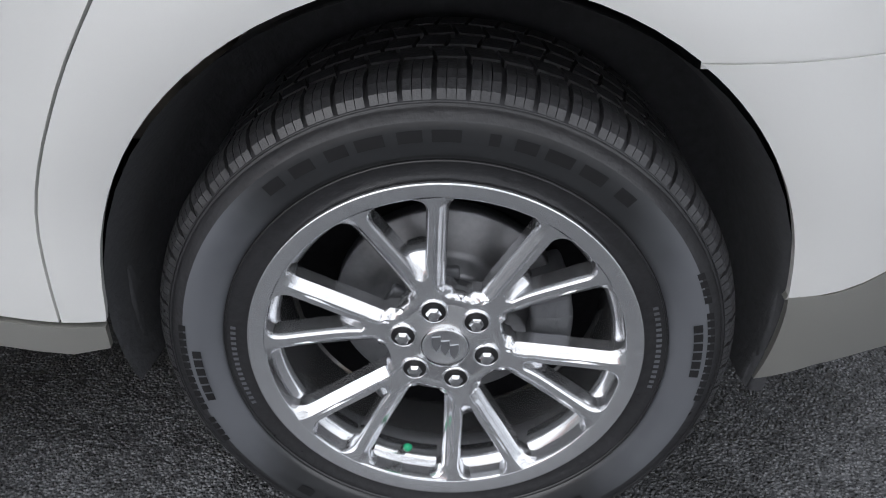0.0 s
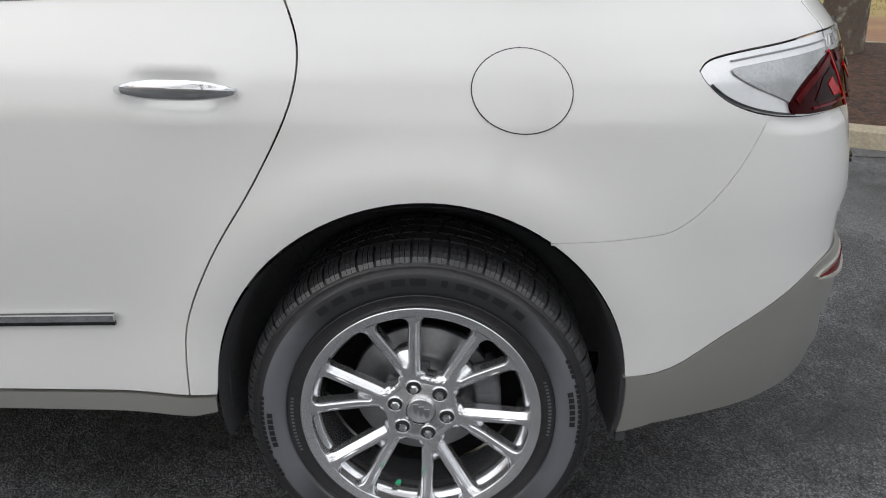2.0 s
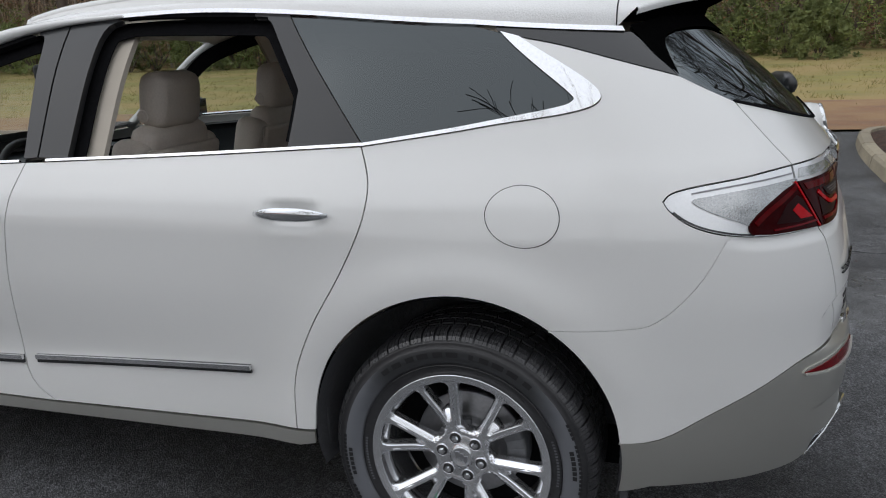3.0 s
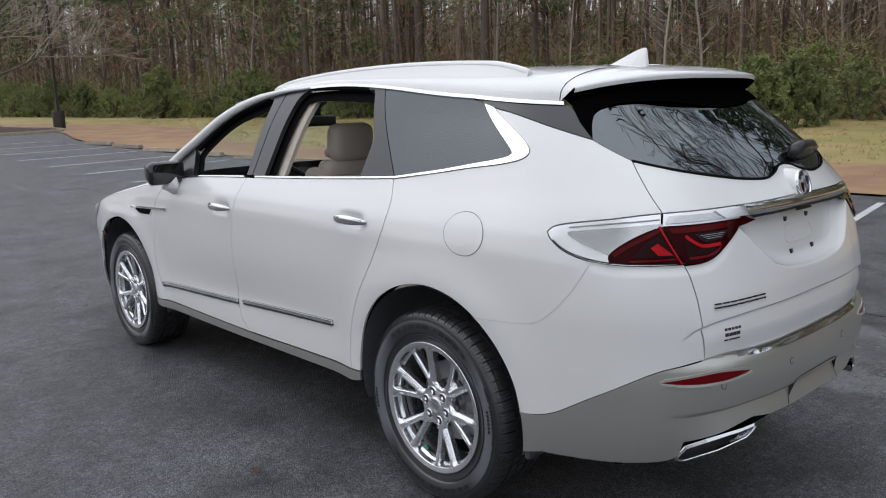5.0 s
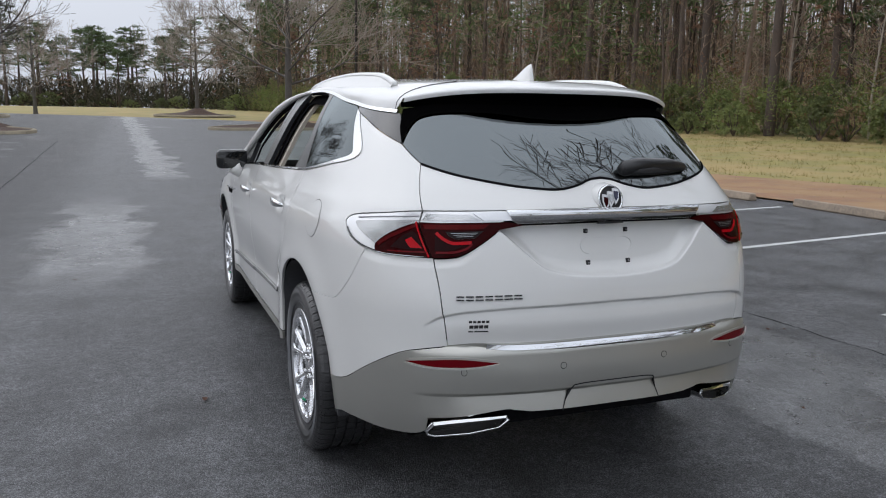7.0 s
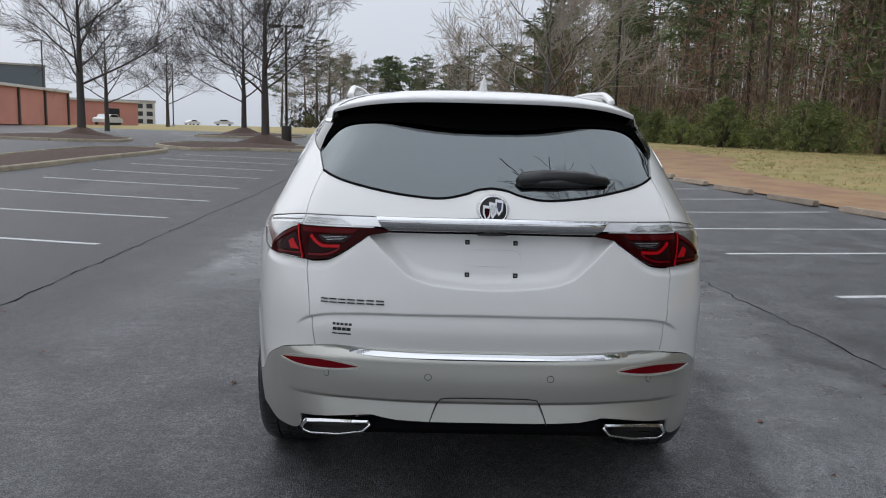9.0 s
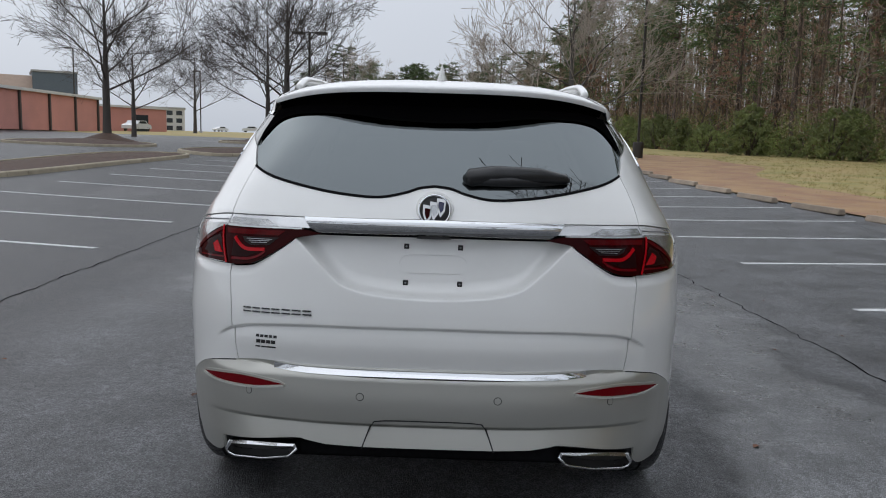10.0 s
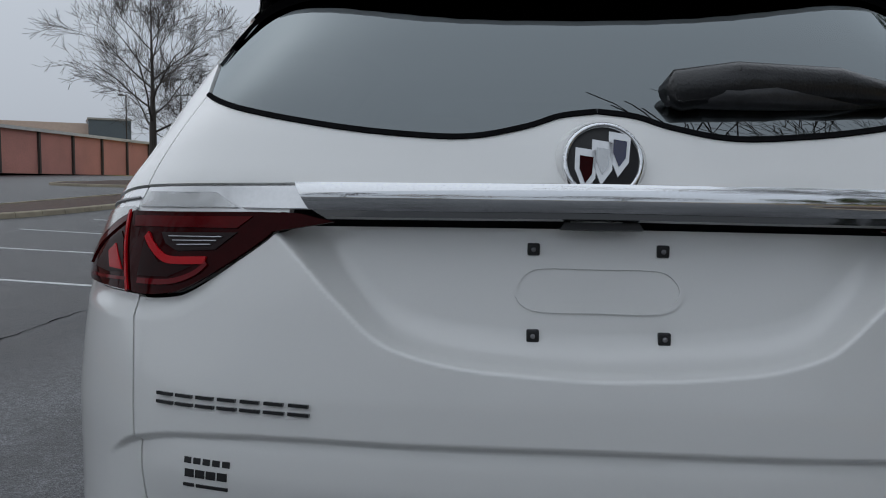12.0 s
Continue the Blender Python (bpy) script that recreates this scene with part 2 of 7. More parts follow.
def surf(u, z, off=0.0):
    """Points of the left body side; u and z arrays. off: metres outwards."""
    u, z = np.broadcast_arrays(np.asarray(u, float), np.asarray(z, float))
    n, w = plan_power(z), half_width(z) * 1.009
    th = np.interp(u, np.concatenate([_SR - _SR[-1]]), _TH)
    tf = np.interp(u - 3.2, _SF, _TF)
    back, nose = u < 0, u > 3.2
    y = np.where(back, -tail_reach(z) * np.cos(th) ** (2 / n), np.where(nose, 3.2 + nose_reach(z) * np.sin(tf) ** (2 / n), u))
    k = np.where(back, np.sin(th) ** (2 / n), np.where(nose, np.cos(tf) ** (2 / n), 1.0))
    # flared arches, waisted doors, roof drawn in towards the front
    for yc in (0.0, FRONT_Y):
        r = np.hypot(y - yc, z - 0.39)
        w = w + 0.020 * np.exp(-((r - 0.50) / 0.10) ** 2) * (z < 1.3)
    w = w - 0.012 * np.exp(-((z - 0.60) / 0.13) ** 2) * np.exp(-((y - 1.5) / 0.75) ** 2)
    w = w - np.clip(y - 1.2, 0, 3) ** 2 * 0.012 * np.clip((z - 0.9) / 0.3, 0, 1)
    w = w - 0.012 * np.clip((y - 1.6) / 1.2, 0, 1) ** 2
    # the rear quarters draw in, the tail's corners fill out and its foot lies flatter
    x = w * k * (1 - 0.026 * ease((0.4 - y) / 0.65))
    x = x * (1 - 0.004 * ease((0.62 - z) / 0.24) * ease((-0.2 - y) / 0.25))
    tail, rise = ease((-0.6 - y) / 0.2), 0.015 * ease((z - 0.45) / 0.12) * (1 - ease((z - 1.08) / 0.20))
    y = y + tail * (0.016 * ease((0.8 - z) / 0.1) * (1 - ease((x - 0.6) / 0.15)) - 0.021 * ease((x - 0.42) / 0.28))
    return np.stack([-x, y, z + rise], -1)


# ---- building helpers ----
def part(name, bm, mat, parent=None, label="", smooth=True):
    me = bpy.data.meshes.new(name)
    bm.to_mesh(me)
    bm.free()
    me.materials.append(mat)
    if smooth:
        me.shade_smooth()
    ob = new(name, me)
    if parent is not None:
        ob.parent = parent
    return tagged(ob, label)


def raw_part(name, verts, faces, mat, parent=None, label="", normals=None, smooth=True):
    me = bpy.data.meshes.new(name)
    me.from_pydata([tuple(map(float, v)) for v in verts], [], faces)
    me.materials.append(mat)
    if smooth:
        me.shade_smooth()
    if normals is not None:
        me.normals_split_custom_set([tuple(map(float, normals[i])) for i in normals["loops"]] if isinstance(normals, dict) else normals)
    ob = new(name, me)
    if parent is not None:
        ob.parent = parent
    return tagged(ob, label)


def empty(name, label, category, group=""):
    return tagged(new(name), label, category, group)


def box(bm, x0, x1, y0, y1, z0, z1, bevel=0.0, m=None, seg=2):
    r = bmesh.ops.create_cube(bm, size=1)
    vs = r["verts"]
    bmesh.ops.scale(bm, vec=(x1 - x0, y1 - y0, z1 - z0), verts=vs)
    bmesh.ops.translate(bm, vec=((x0 + x1) / 2, (y0 + y1) / 2, (z0 + z1) / 2), verts=vs)
    if bevel:
        es = list({e for v in vs for e in v.link_edges})
        out = bmesh.ops.bevel(bm, geom=es, offset=bevel, segments=seg, affect="EDGES", profile=0.5)
        vs = list({v for f in out["faces"] for v in f.verts} | {v for v in vs if v.is_valid})
    if m is not None:
        bmesh.ops.transform(bm, matrix=m, verts=[v for v in vs if v.is_valid])
    return vs


def lathe(bm, profile, n=64, centre=(0, 0, 0), closed=False):
    """Turns (radius, x) pairs about the x axis."""
    rings = []
    for k in range(n):
        a = 2 * math.pi * k / n
        rings.append([bm.verts.new((centre[0] + x, centre[1] + r * math.cos(a), centre[2] + r * math.sin(a))) for r, x in profile])
    m = len(profile)
    for k in range(n):
        p, q = rings[k], rings[(k + 1) % n]
        for i in range(m if closed else m - 1):
            j = (i + 1) % m
            bm.faces.new((p[i], p[j], q[j], q[i]))


def tube(bm, pts, radii, n=8, cap=True):
    """A round bar through points, with a radius at each."""
    pts = [Vector(p) for p in pts]
    rings, side = [], None
    for i, p in enumerate(pts):
        d = (pts[min(i + 1, len(pts) - 1)] - pts[max(i - 1, 0)]).normalized()
        side = (side - d * side.dot(d)) if side is not None else d.orthogonal()
        side = side.normalized() if side.length > 1e-6 else d.orthogonal().normalized()
        up = d.cross(side)
        r = radii[i] if hasattr(radii, "__len__") else radii
        rings.append([bm.verts.new(p + r * (math.cos(2 * math.pi * k / n) * side + math.sin(2 * math.pi * k / n) * up)) for k in range(n)])
    for a, b in zip(rings, rings[1:]):
        for k in range(n):
            bm.faces.new((a[k], a[(k + 1) % n], b[(k + 1) % n], b[k]))
    if cap:
        bm.faces.new(rings[0][::-1])
        bm.faces.new(rings[-1])


def spline(pts, per=6, closed=False):
    """Catmull-Rom through points; a doubled point is a corner."""
    P = [np.array(p, float) for p in pts]
    n, out = len(P), []
    for i in range(n if closed else n - 1):
        p0, p1, p2, p3 = P[(i - 1) % n if closed else max(i - 1, 0)], P[i], P[(i + 1) % n], P[(i + 2) % n if closed else min(i + 2, n - 1)]
        if np.allclose(p1, p2):
            continue
        for k in range(per):
            t = k / per
            out.append(0.5 * (2 * p1 + (p2 - p0) * t + (2 * p0 - 5 * p1 + 4 * p2 - p3) * t * t + (3 * p1 - p0 - 3 * p2 + p3) * t ** 3))
    if not closed:
        out.append(P[-1])
    return [tuple(map(float, p)) for p in out]


def u_of(y, z):
    """The u of a place on the side given by y and z."""
    if y >= 0:
        return y
    c = min(1.0, (-y / float(tail_reach(z))) ** (float(plan_power(z)) / 2))
    return float(np.interp(math.acos(c), _TH, _SR)) - float(_SR[-1])


def surf_normal(u, z):
    e = 0.003
    du = surf(u + e, z) - surf(u - e, z)
    dz = surf(u, z + e) - surf(u, z - e)
    n = np.cross(du, dz)
    return n / (np.linalg.norm(n, axis=-1, keepdims=True) + 1e-12)


NORMAL_SIGN = 1.0 if surf_normal(np.array([1.0]), np.array([0.8]))[0][0] < 0 else -1.0


def shaped(u, z, disp=None, off=0.0):
    """Points and normals of the skin, pushed outwards by off and by disp(u, z)."""
    def at(a, b):
        p = surf(a, b)
        if disp is not None:
            nn = NORMAL_SIGN * surf_normal(a, b)
            p = p + nn * np.asarray(disp(a, b))[..., None]
        return p
    e = 0.002
    n = np.cross(at(u + e, z) - at(u - e, z), at(u, z + e) - at(u, z - e)) * NORMAL_SIGN
    n = n / (np.linalg.norm(n, axis=-1, keepdims=True) + 1e-12)
    mid = u < TAIL_U + 0.004
    n[mid, 0] = 0
    n = n / (np.linalg.norm(n, axis=-1, keepdims=True) + 1e-12)
    return at(u, z) + n * off, n


def inset_poly(poly, g):
    """Draws a polygon in by g."""
    P = np.array(poly, float)
    keep = [i for i in range(len(P)) if np.hypot(*(P[i] - P[i - 1])) > 1e-5]
    P = P[keep]
    area = 0.5 * np.sum(P[:, 0] * np.roll(P[:, 1], -1) - np.roll(P[:, 0], -1) * P[:, 1])
    if area < 0:
        P = P[::-1]
    if g == 0:
        return P
    d1 = P - np.roll(P, 1, 0)
    d2 = np.roll(P, -1, 0) - P
    n1 = np.stack([-d1[:, 1], d1[:, 0]], 1) / np.linalg.norm(d1, axis=1, keepdims=True)
    n2 = np.stack([-d2[:, 1], d2[:, 0]], 1) / np.linalg.norm(d2, axis=1, keepdims=True)
    b = n1 + n2
    s = np.clip(1 / (0.5 * (b * b).sum(1) + 1e-9), 0, 2.5)
    q = P + b * (g * s)[:, None]
    q[P[:, 0] < TAIL_U + 0.003, 0] = TAIL_U
    return q


def panel(name, poly, mat, parent, sides=(-1,), off=0.0, gap=0.002, step=0.04, thick=0.012, disp=None, label="", step_z=None):
    """A skin panel: a polygon in (u, z) laid on the body surface, with a turned-in edge. sides: -1 left, 1 right; both make one mesh."""
    P = inset_poly(poly, gap)
    bm = bmesh.new()
    f = bm.faces.new([bm.verts.new((a, b, 0)) for a, b in P])
    f.normal_update()
    bmesh.ops.triangulate(bm, faces=[f], ngon_method="EAR_CLIP")
    lo, hi = P.min(0), P.max(0)
    for ax, st in ((0, step), (1, step_z or step)):
        k = math.floor(lo[ax] / st) + 1
        while k * st < hi[ax] - 1e-4:
            co, no = [0, 0, 0], [0, 0, 0]
            co[ax], no[ax] = k * st, 1
            bmesh.ops.bisect_plane(bm, geom=bm.verts[:] + bm.edges[:] + bm.faces[:], plane_co=co, plane_no=no, dist=1e-5)
            k += 1
    bm.normal_update()
    bm.verts.index_update()
    U = np.array([v.co.x for v in bm.verts])
    Z = np.array([v.co.y for v in bm.verts])
    faces = [[v.index for v in (f.verts if f.normal.z > 0 else reversed(f.verts))] for f in bm.faces]
    rim = [(e.verts[0].index, e.verts[1].index) for e in bm.edges if len(e.link_faces) == 1
           and not (e.verts[0].co.x < TAIL_U + 0.002 and e.verts[1].co.x < TAIL_U + 0.002)]
    bm.free()
    pts, nor = shaped(U, Z, disp, off)
    V, F, LN = [], [], []
    for side in sides:
        s = np.array([-side, 1.0, 1.0])
        base = len(V)
        V.extend(pts * s)
        flip = (side == 1) ^ (NORMAL_SIGN > 0)
        for f in faces:
            g = f if flip else f[::-1]
            F.append([base + i for i in g])
            LN.extend(nor[i] * s for i in g)
        if thick:
            mid = np.array([U.mean(), Z.mean()])
            for a, b in rim:
                k = len(V)
                q = [pts[a] * s, pts[b] * s, (pts[b] - nor[b] * thick) * s, (pts[a] - nor[a] * thick) * s]
                V.extend(q)
                w = np.cross(q[1] - q[0], q[3] - q[0])
                w = w / (np.linalg.norm(w) + 1e-12)
                F.append([k, k + 1, k + 2, k + 3])
                LN.extend([w] * 4)
    return raw_part(name, V, F, mat, parent, label, normals=LN)


def strip(name, line, width, mat, parent, sides=(-1,), off=0.004, label="", thick=0.010, disp=None):
    """A band of the given width along a line in (u, z)."""
    P = np.array(line, float)
    d = np.gradient(P, axis=0)
    n = np.stack([-d[:, 1], d[:, 0]], 1) / np.linalg.norm(d, axis=1, keepdims=True)
    return panel(name, [tuple(p) for p in P + n * width / 2] + [tuple(p) for p in (P - n * width / 2)[::-1]], mat, parent, sides, off, 0.0, 0.05, thick, disp, label)

# ---- the car: panels as outlines in (u, z) ----
LEFT, RIGHT, BOTH = (-1,), (1,), (-1, 1)
car = empty("sport_utility_vehicle", "pearl white sport utility vehicle with champagne cladding on wet asphalt", "car")


def arch_line(yc, a0, a1, n=18, rx=0.447, rz=0.455, zc=0.423):
    """Points of a wheel arch from angle a0 to a1, in degrees from the rear."""
    out = []
    for k in range(n + 1):
        a = radians(a0 + (a1 - a0) * k / n)
        y, z = yc - rx * math.cos(a), zc + rz * math.sin(a)
        out.append((u_of(y, z), z))
    return out


REAR_ARCH, FRONT_ARCH = -0.005, 3.07
BELT = spline([(0.274, 1.281), (0.812, 1.254), (1.260, 1.235), (1.767, 1.214), (2.10, 1.193), (2.36, 1.160)], 5)
ROOF_EDGE = spline([(2.56, 1.150), (2.36, 1.300), (2.18, 1.405), (1.94, 1.545), (1.70, 1.628), (1.45, 1.666), (1.00, 1.684), (0.60, 1.664), (0.115, 1.616), (-0.36, 1.586), (-0.66, 1.572)], 4)
DOOR_REAR = spline([(0.505, 0.437), (0.494, 0.590), (0.426, 0.750), (0.326, 0.914), (0.251, 1.066), (0.239, 1.178), (0.274, 1.281)], 5)
DOOR_MID = spline([(1.448, 0.415), (1.548, 0.518), (1.531, 0.786), (1.498, 1.030), (1.440, 1.229)], 5)
DOOR_FRONT = spline([(2.46, 0.415), (2.55, 0.56), (2.57, 0.72), (2.555, 0.876), (2.50, 1.02), (2.36, 1.160)], 5)
SILL = [(2.46, 0.415), (1.448, 0.415), (0.505, 0.437)]
BUMPER_SEAM = spline([arch_line(REAR_ARCH, 0, 180, 36)[11], (-0.385, 0.802), (-0.469, 0.822), (-0.577, 0.912), (-0.675, 1.038)], 5)
LAMP_TOP = spline([(-0.524, 1.132), (-0.565, 1.158), (-0.73, 1.183), (-0.90, 1.203), (-1.228, 1.211)], 5)
LAMP_LOW = spline([(-0.524, 1.132), (-0.540, 1.105), (-0.585, 1.070), (-0.66, 1.043), (-0.765, 1.030), (-0.976, 1.031), (-1.053, 1.036), (-1.097, 1.047), (-1.16, 1.082), (-1.217, 1.124), (-1.242, 1.163)], 5)
GATE_LOW_SEAM = spline([(-0.976, 1.031), (-1.002, 0.92), (-1.020, 0.81), (-1.042, 0.713)], 4)
GATE_HIGH_SEAM = spline([(-0.900, 1.203), (-0.874, 1.26), (-0.862, 1.32), (-0.862, 1.370)], 4)
CLAD_SEAM = spline([(u_of(-0.447, 0.484), 0.484), (-0.508, 0.508), (-0.689, 0.612), (-0.83, 0.675), (-0.93, 0.700), (-1.042, 0.714), (-1.13, 0.717), (-1.25, 0.706), (-1.45, 0.694), (TAIL_U, 0.692)], 5)
GLASS_LOW = spline([(-0.862, 1.370), (-1.02, 1.336), (-1.25, 1.302), (-1.40, 1.288), (-1.49, 1.287), (-1.57, 1.302), (-1.62, 1.318), (TAIL_U, 1.325)], 5)
BLACK_LOW = spline([(-0.125, 1.572), (-0.215, 1.557), (-0.38, 1.531), (-0.56, 1.488), (-0.745, 1.440)], 4)
FRAME_OUT = spline([(0.274, 1.281), (0.05, 1.311), (-0.117, 1.335), (-0.313, 1.357), (-0.42, 1.380), (-0.443, 1.415), (-0.37, 1.475), (-0.215, 1.557)], 5)
FRAME_IN = spline([(0.274, 1.289), (0.05, 1.321), (-0.117, 1.347), (-0.29, 1.372), (-0.348, 1.386), (-0.351, 1.407), (-0.27, 1.475), (-0.135, 1.572)], 5)


def near_u(line, u):
    return min(range(len(line)), key=lambda i: abs(line[i][0] - u))


def cup(uc, zc, ru=0.078, rz=0.034, depth=0.020):
    """The dish behind a door handle."""
    return lambda u, z: -depth * np.exp(-(((u - uc) / ru) ** 4 + ((z - zc) / rz) ** 4))


HANDLES = ((0.463, 1.086), (1.632, 1.053))
rear_outline = SILL[1:2] + DOOR_MID[1:] + [p for p in BELT[::-1] if p[0] < 1.435] + DOOR_REAR[::-1][1:]
front_outline = [SILL[0]] + DOOR_FRONT[1:] + [p for p in BELT[::-1] if 1.445 < p[0] < 2.35] + DOOR_MID[::-1]
i_seam = near_u(LAMP_LOW, -0.675)
i_gate = near_u(LAMP_LOW, -0.976)
i_top = near_u(LAMP_TOP, -0.900)
quarter_outline = ([(0.505, 0.437), (0.444, 0.438)] + [p for p in arch_line(REAR_ARCH, 180, 55, 30) if p[1] > 0.443]
                   + BUMPER_SEAM[1:] + LAMP_LOW[:i_seam][::-1] + LAMP_TOP[1:i_top + 1] + GATE_HIGH_SEAM[1:] + [(-0.745, 1.440)] + BLACK_LOW[::-1][1:]
                   )
quarter_outline = [p for p in quarter_outline if not (p[1] > 1.5 and p[0] > -0.212)] + FRAME_OUT[::-1] + DOOR_REAR[::-1][1:]
bumper_outline = [p for p in arch_line(REAR_ARCH, 55, 9, 16)] + CLAD_SEAM[:near_u(CLAD_SEAM, -1.042) + 1] + GATE_LOW_SEAM[::-1][1:] + LAMP_LOW[i_seam:i_gate][::-1] + BUMPER_SEAM[::-1][1:-1]
clad_outline = ([p for p in arch_line(REAR_ARCH, 8, -12, 8)] + spline([(-0.48, 0.352), (-0.62, 0.350), (-0.80, 0.362), (-0.90, 0.378), (-0.945, 0.40)], 3)
                + spline([(-0.955, 0.452), (-1.10, 0.468), (-1.27, 0.484), (-1.31, 0.482)], 3) + [(-1.38, 0.474), (-1.50, 0.472), (TAIL_U, 0.472)] + CLAD_SEAM[::-1])
fender_outline = ([(2.46, 0.415), (2.626, 0.405)] + [p for p in arch_line(FRONT_ARCH, 3, 168, 30)] + [(3.60, 0.52), (3.66, 0.66), (3.60, 0.80), (3.66, 0.905)]
                  + spline([(3.66, 0.905), (3.40, 0.975), (3.10, 1.040), (2.80, 1.090), (2.56, 1.130), (2.36, 1.160)], 4)[1:] + DOOR_FRONT[::-1][1:])


RECESS = smooth_curve([(-1.68, 0.945), (-1.60, 0.949), (-1.507, 0.958), (-1.42, 0.980), (-1.34, 1.038), (-1.25, 1.112), (-1.20, 1.15), (-1.15, 1.20)])
CREASE = smooth_curve([(-1.68, 0.862), (-1.36, 0.859), (-1.12, 0.847), (-1.02, 0.829), (-0.95, 0.796), (-0.90, 0.76)])


def corner_shape(u, z):
    """The crease round the tail, fading out on the bumper corners, and the shelf under the lamps."""
    below = ease((CREASE(u) - z) / 0.011)
    fold = -0.016 * below * np.exp(-np.clip(CREASE(u) - z, 0, 1) / 0.055) * ease((-0.93 - u) / 0.09)
    drop = np.interp(-u, [-q[0] for q in LAMP_LOW], [q[1] for q in LAMP_LOW]) - z
    shelf = -0.010 * (1 - ease(drop / 0.040)) * (drop > -0.01) * ease((-0.60 - u) / 0.14) * ease((u + 1.21) / 0.14)
    return fold + shelf


def gate_shape(u, z):
    """The tailgate's plate recess over the crease."""
    t = np.clip((z - RECESS(u)) / 0.068, 0, 1)
    return -0.050 * t * (2 - t) * ease(t / 0.22) + corner_shape(u, z)


def bumper_shape(u, z):
    """The shelf along the top of the bumper and the fold near its foot."""
    t = np.clip((0.542 - z) / 0.012, 0, 1) * np.clip((-0.86 - u) / 0.3, 0, 1)
    ledge = np.clip((0.713 - z) / 0.038, 0, 1)
    tuck = np.clip((0.534 - z) / 0.07, 0, 1)
    return (-0.022 + 0.030 * tuck) * t * t * (3 - 2 * t) + 0.020 * ledge * (2 - ledge) * np.clip((-0.80 - u) / 0.3, 0, 1)


for side, tag in ((LEFT, "left"), (RIGHT, "right")):
    door_r = panel("rear_door", rear_outline, PAINT, car, side, disp=cup(*HANDLES[0]), step=0.02)
    door_f = panel("front_door", front_outline, PAINT, car, side, disp=cup(*HANDLES[1]), step=0.02)
    panel("quarter_panel", quarter_outline, PAINT, car, side, step=0.025)
    panel("front_fender", fender_outline, PAINT, car, side, step=0.04)
    panel("bumper_corner", bumper_outline, PAINT, car, side, step=0.012, step_z=0.004, gap=0.0006, disp=corner_shape)
    strip("seam_filler", BUMPER_SEAM, 0.014, PAINT, car, side, -0.0035, thick=0.0)
    panel("rocker_panel", [(2.628, 0.404), (2.46, 0.411), (1.45, 0.411), (0.505, 0.433), (0.446, 0.434), (0.447, 0.393), (0.50, 0.382), (1.45, 0.368), (2.56, 0.360), (2.62, 0.37)], CLAD, car, side, step=0.05, off=0.002, label="champagne rocker cladding")
    # door furniture
    for door, (uc, zc) in ((door_r, HANDLES[0]), (door_f, HANDLES[1])):
        bm = bmesh.new()
        line = [(uc + 0.117 - 0.234 * k / 12) for k in range(13)]
        rows = []
        for k, u in enumerate(line):
            w = max(0.0, 1 - abs(2 * k / 12 - 1) ** 2.6)
            c, nn = shaped(np.array([u]), np.array([zc]), None, 0.006 + 0.030 * w)
            h, d = 0.007 + 0.014 * w, 0.004 + 0.008 * w
            sx = np.array([-side[0], 1, 1])
            rows.append([bm.verts.new(tuple((c[0] + nn[0] * d * math.cos(a) + np.array([0, 0, 1]) * h * math.sin(a)) * sx)) for a in [2 * math.pi * j / 10 for j in range(10)]])
        for a, b in zip(rows, rows[1:]):
            for j in range(10):
                bm.faces.new((a[j], a[(j + 1) % 10], b[(j + 1) % 10], b[j]))
        bm.faces.new(rows[0])
        bm.faces.new(rows[-1])
        bmesh.ops.recalc_face_normals(bm, faces=bm.faces[:])
        part("door_handle", bm, CHROME, door, "chrome door handle")
    strip("side_moulding", spline([(0.652, 0.599), (1.0, 0.581), (1.495, 0.554)], 6), 0.027, GLOSS, door_r, side, 0.008, "black and chrome body moulding")
    strip("moulding_bead", spline([(0.650, 0.605), (1.0, 0.587), (1.495, 0.560)], 6), 0.015, CHROME, door_r, side, 0.014)
    strip("side_moulding", spline([(1.555, 0.547), (1.9, 0.534), (2.34, 0.518), (2.50, 0.509)], 6), 0.026, GLOSS, door_f, side, 0.008)
    strip("moulding_bead", spline([(1.555, 0.553), (1.9, 0.540), (2.34, 0.524), (2.50, 0.515)], 6), 0.014, CHROME, door_f, side, 0.014)
    strip("belt_moulding", [(u, z + 0.005) for u, z in BELT if u < 1.43], 0.008, CHROME, door_r, side, 0.004)
    strip("belt_moulding", [(u, z + 0.005) for u, z in BELT if u > 1.42], 0.008, CHROME, door_f, side, 0.004)
    panel("window_surround", FRAME_OUT + FRAME_IN[::-1], CHROME, car, side, 0.005, 0.0, 0.03, 0.012, label="chrome window surround")
    strip("roof_moulding", [(u, z - 0.007) for u, z in ROOF_EDGE if u < 2.2], 0.013, CHROME, car, side, 0.005, "chrome roof moulding")
    panel("side_marker", [(3.335, 0.722), (3.392, 0.724), (3.398, 0.748), (3.345, 0.750)], RED, car, side, 0.004, 0.0, 0.03, 0.004, label="small red side marker")
    # fuel flap and vent
    disc = [(-0.171 + 0.093 * math.cos(a), 1.096 + 0.083 * math.sin(a)) for a in [2 * math.pi * k / 48 for k in range(48)]]
    if side == LEFT:
        panel("fuel_flap_seam", disc, BLACK, car, side, 0.0008, 0.0, 0.03, 0)
        panel("fuel_flap", disc, PAINT, car, side, 0.0016, 0.0022, 0.03, 0.002)
    strip("fender_vent", [(2.33, 0.986), (2.60, 0.973), (2.885, 0.962)], 0.013, CHROME, car, side, 0.008, "chrome fender vent trim")
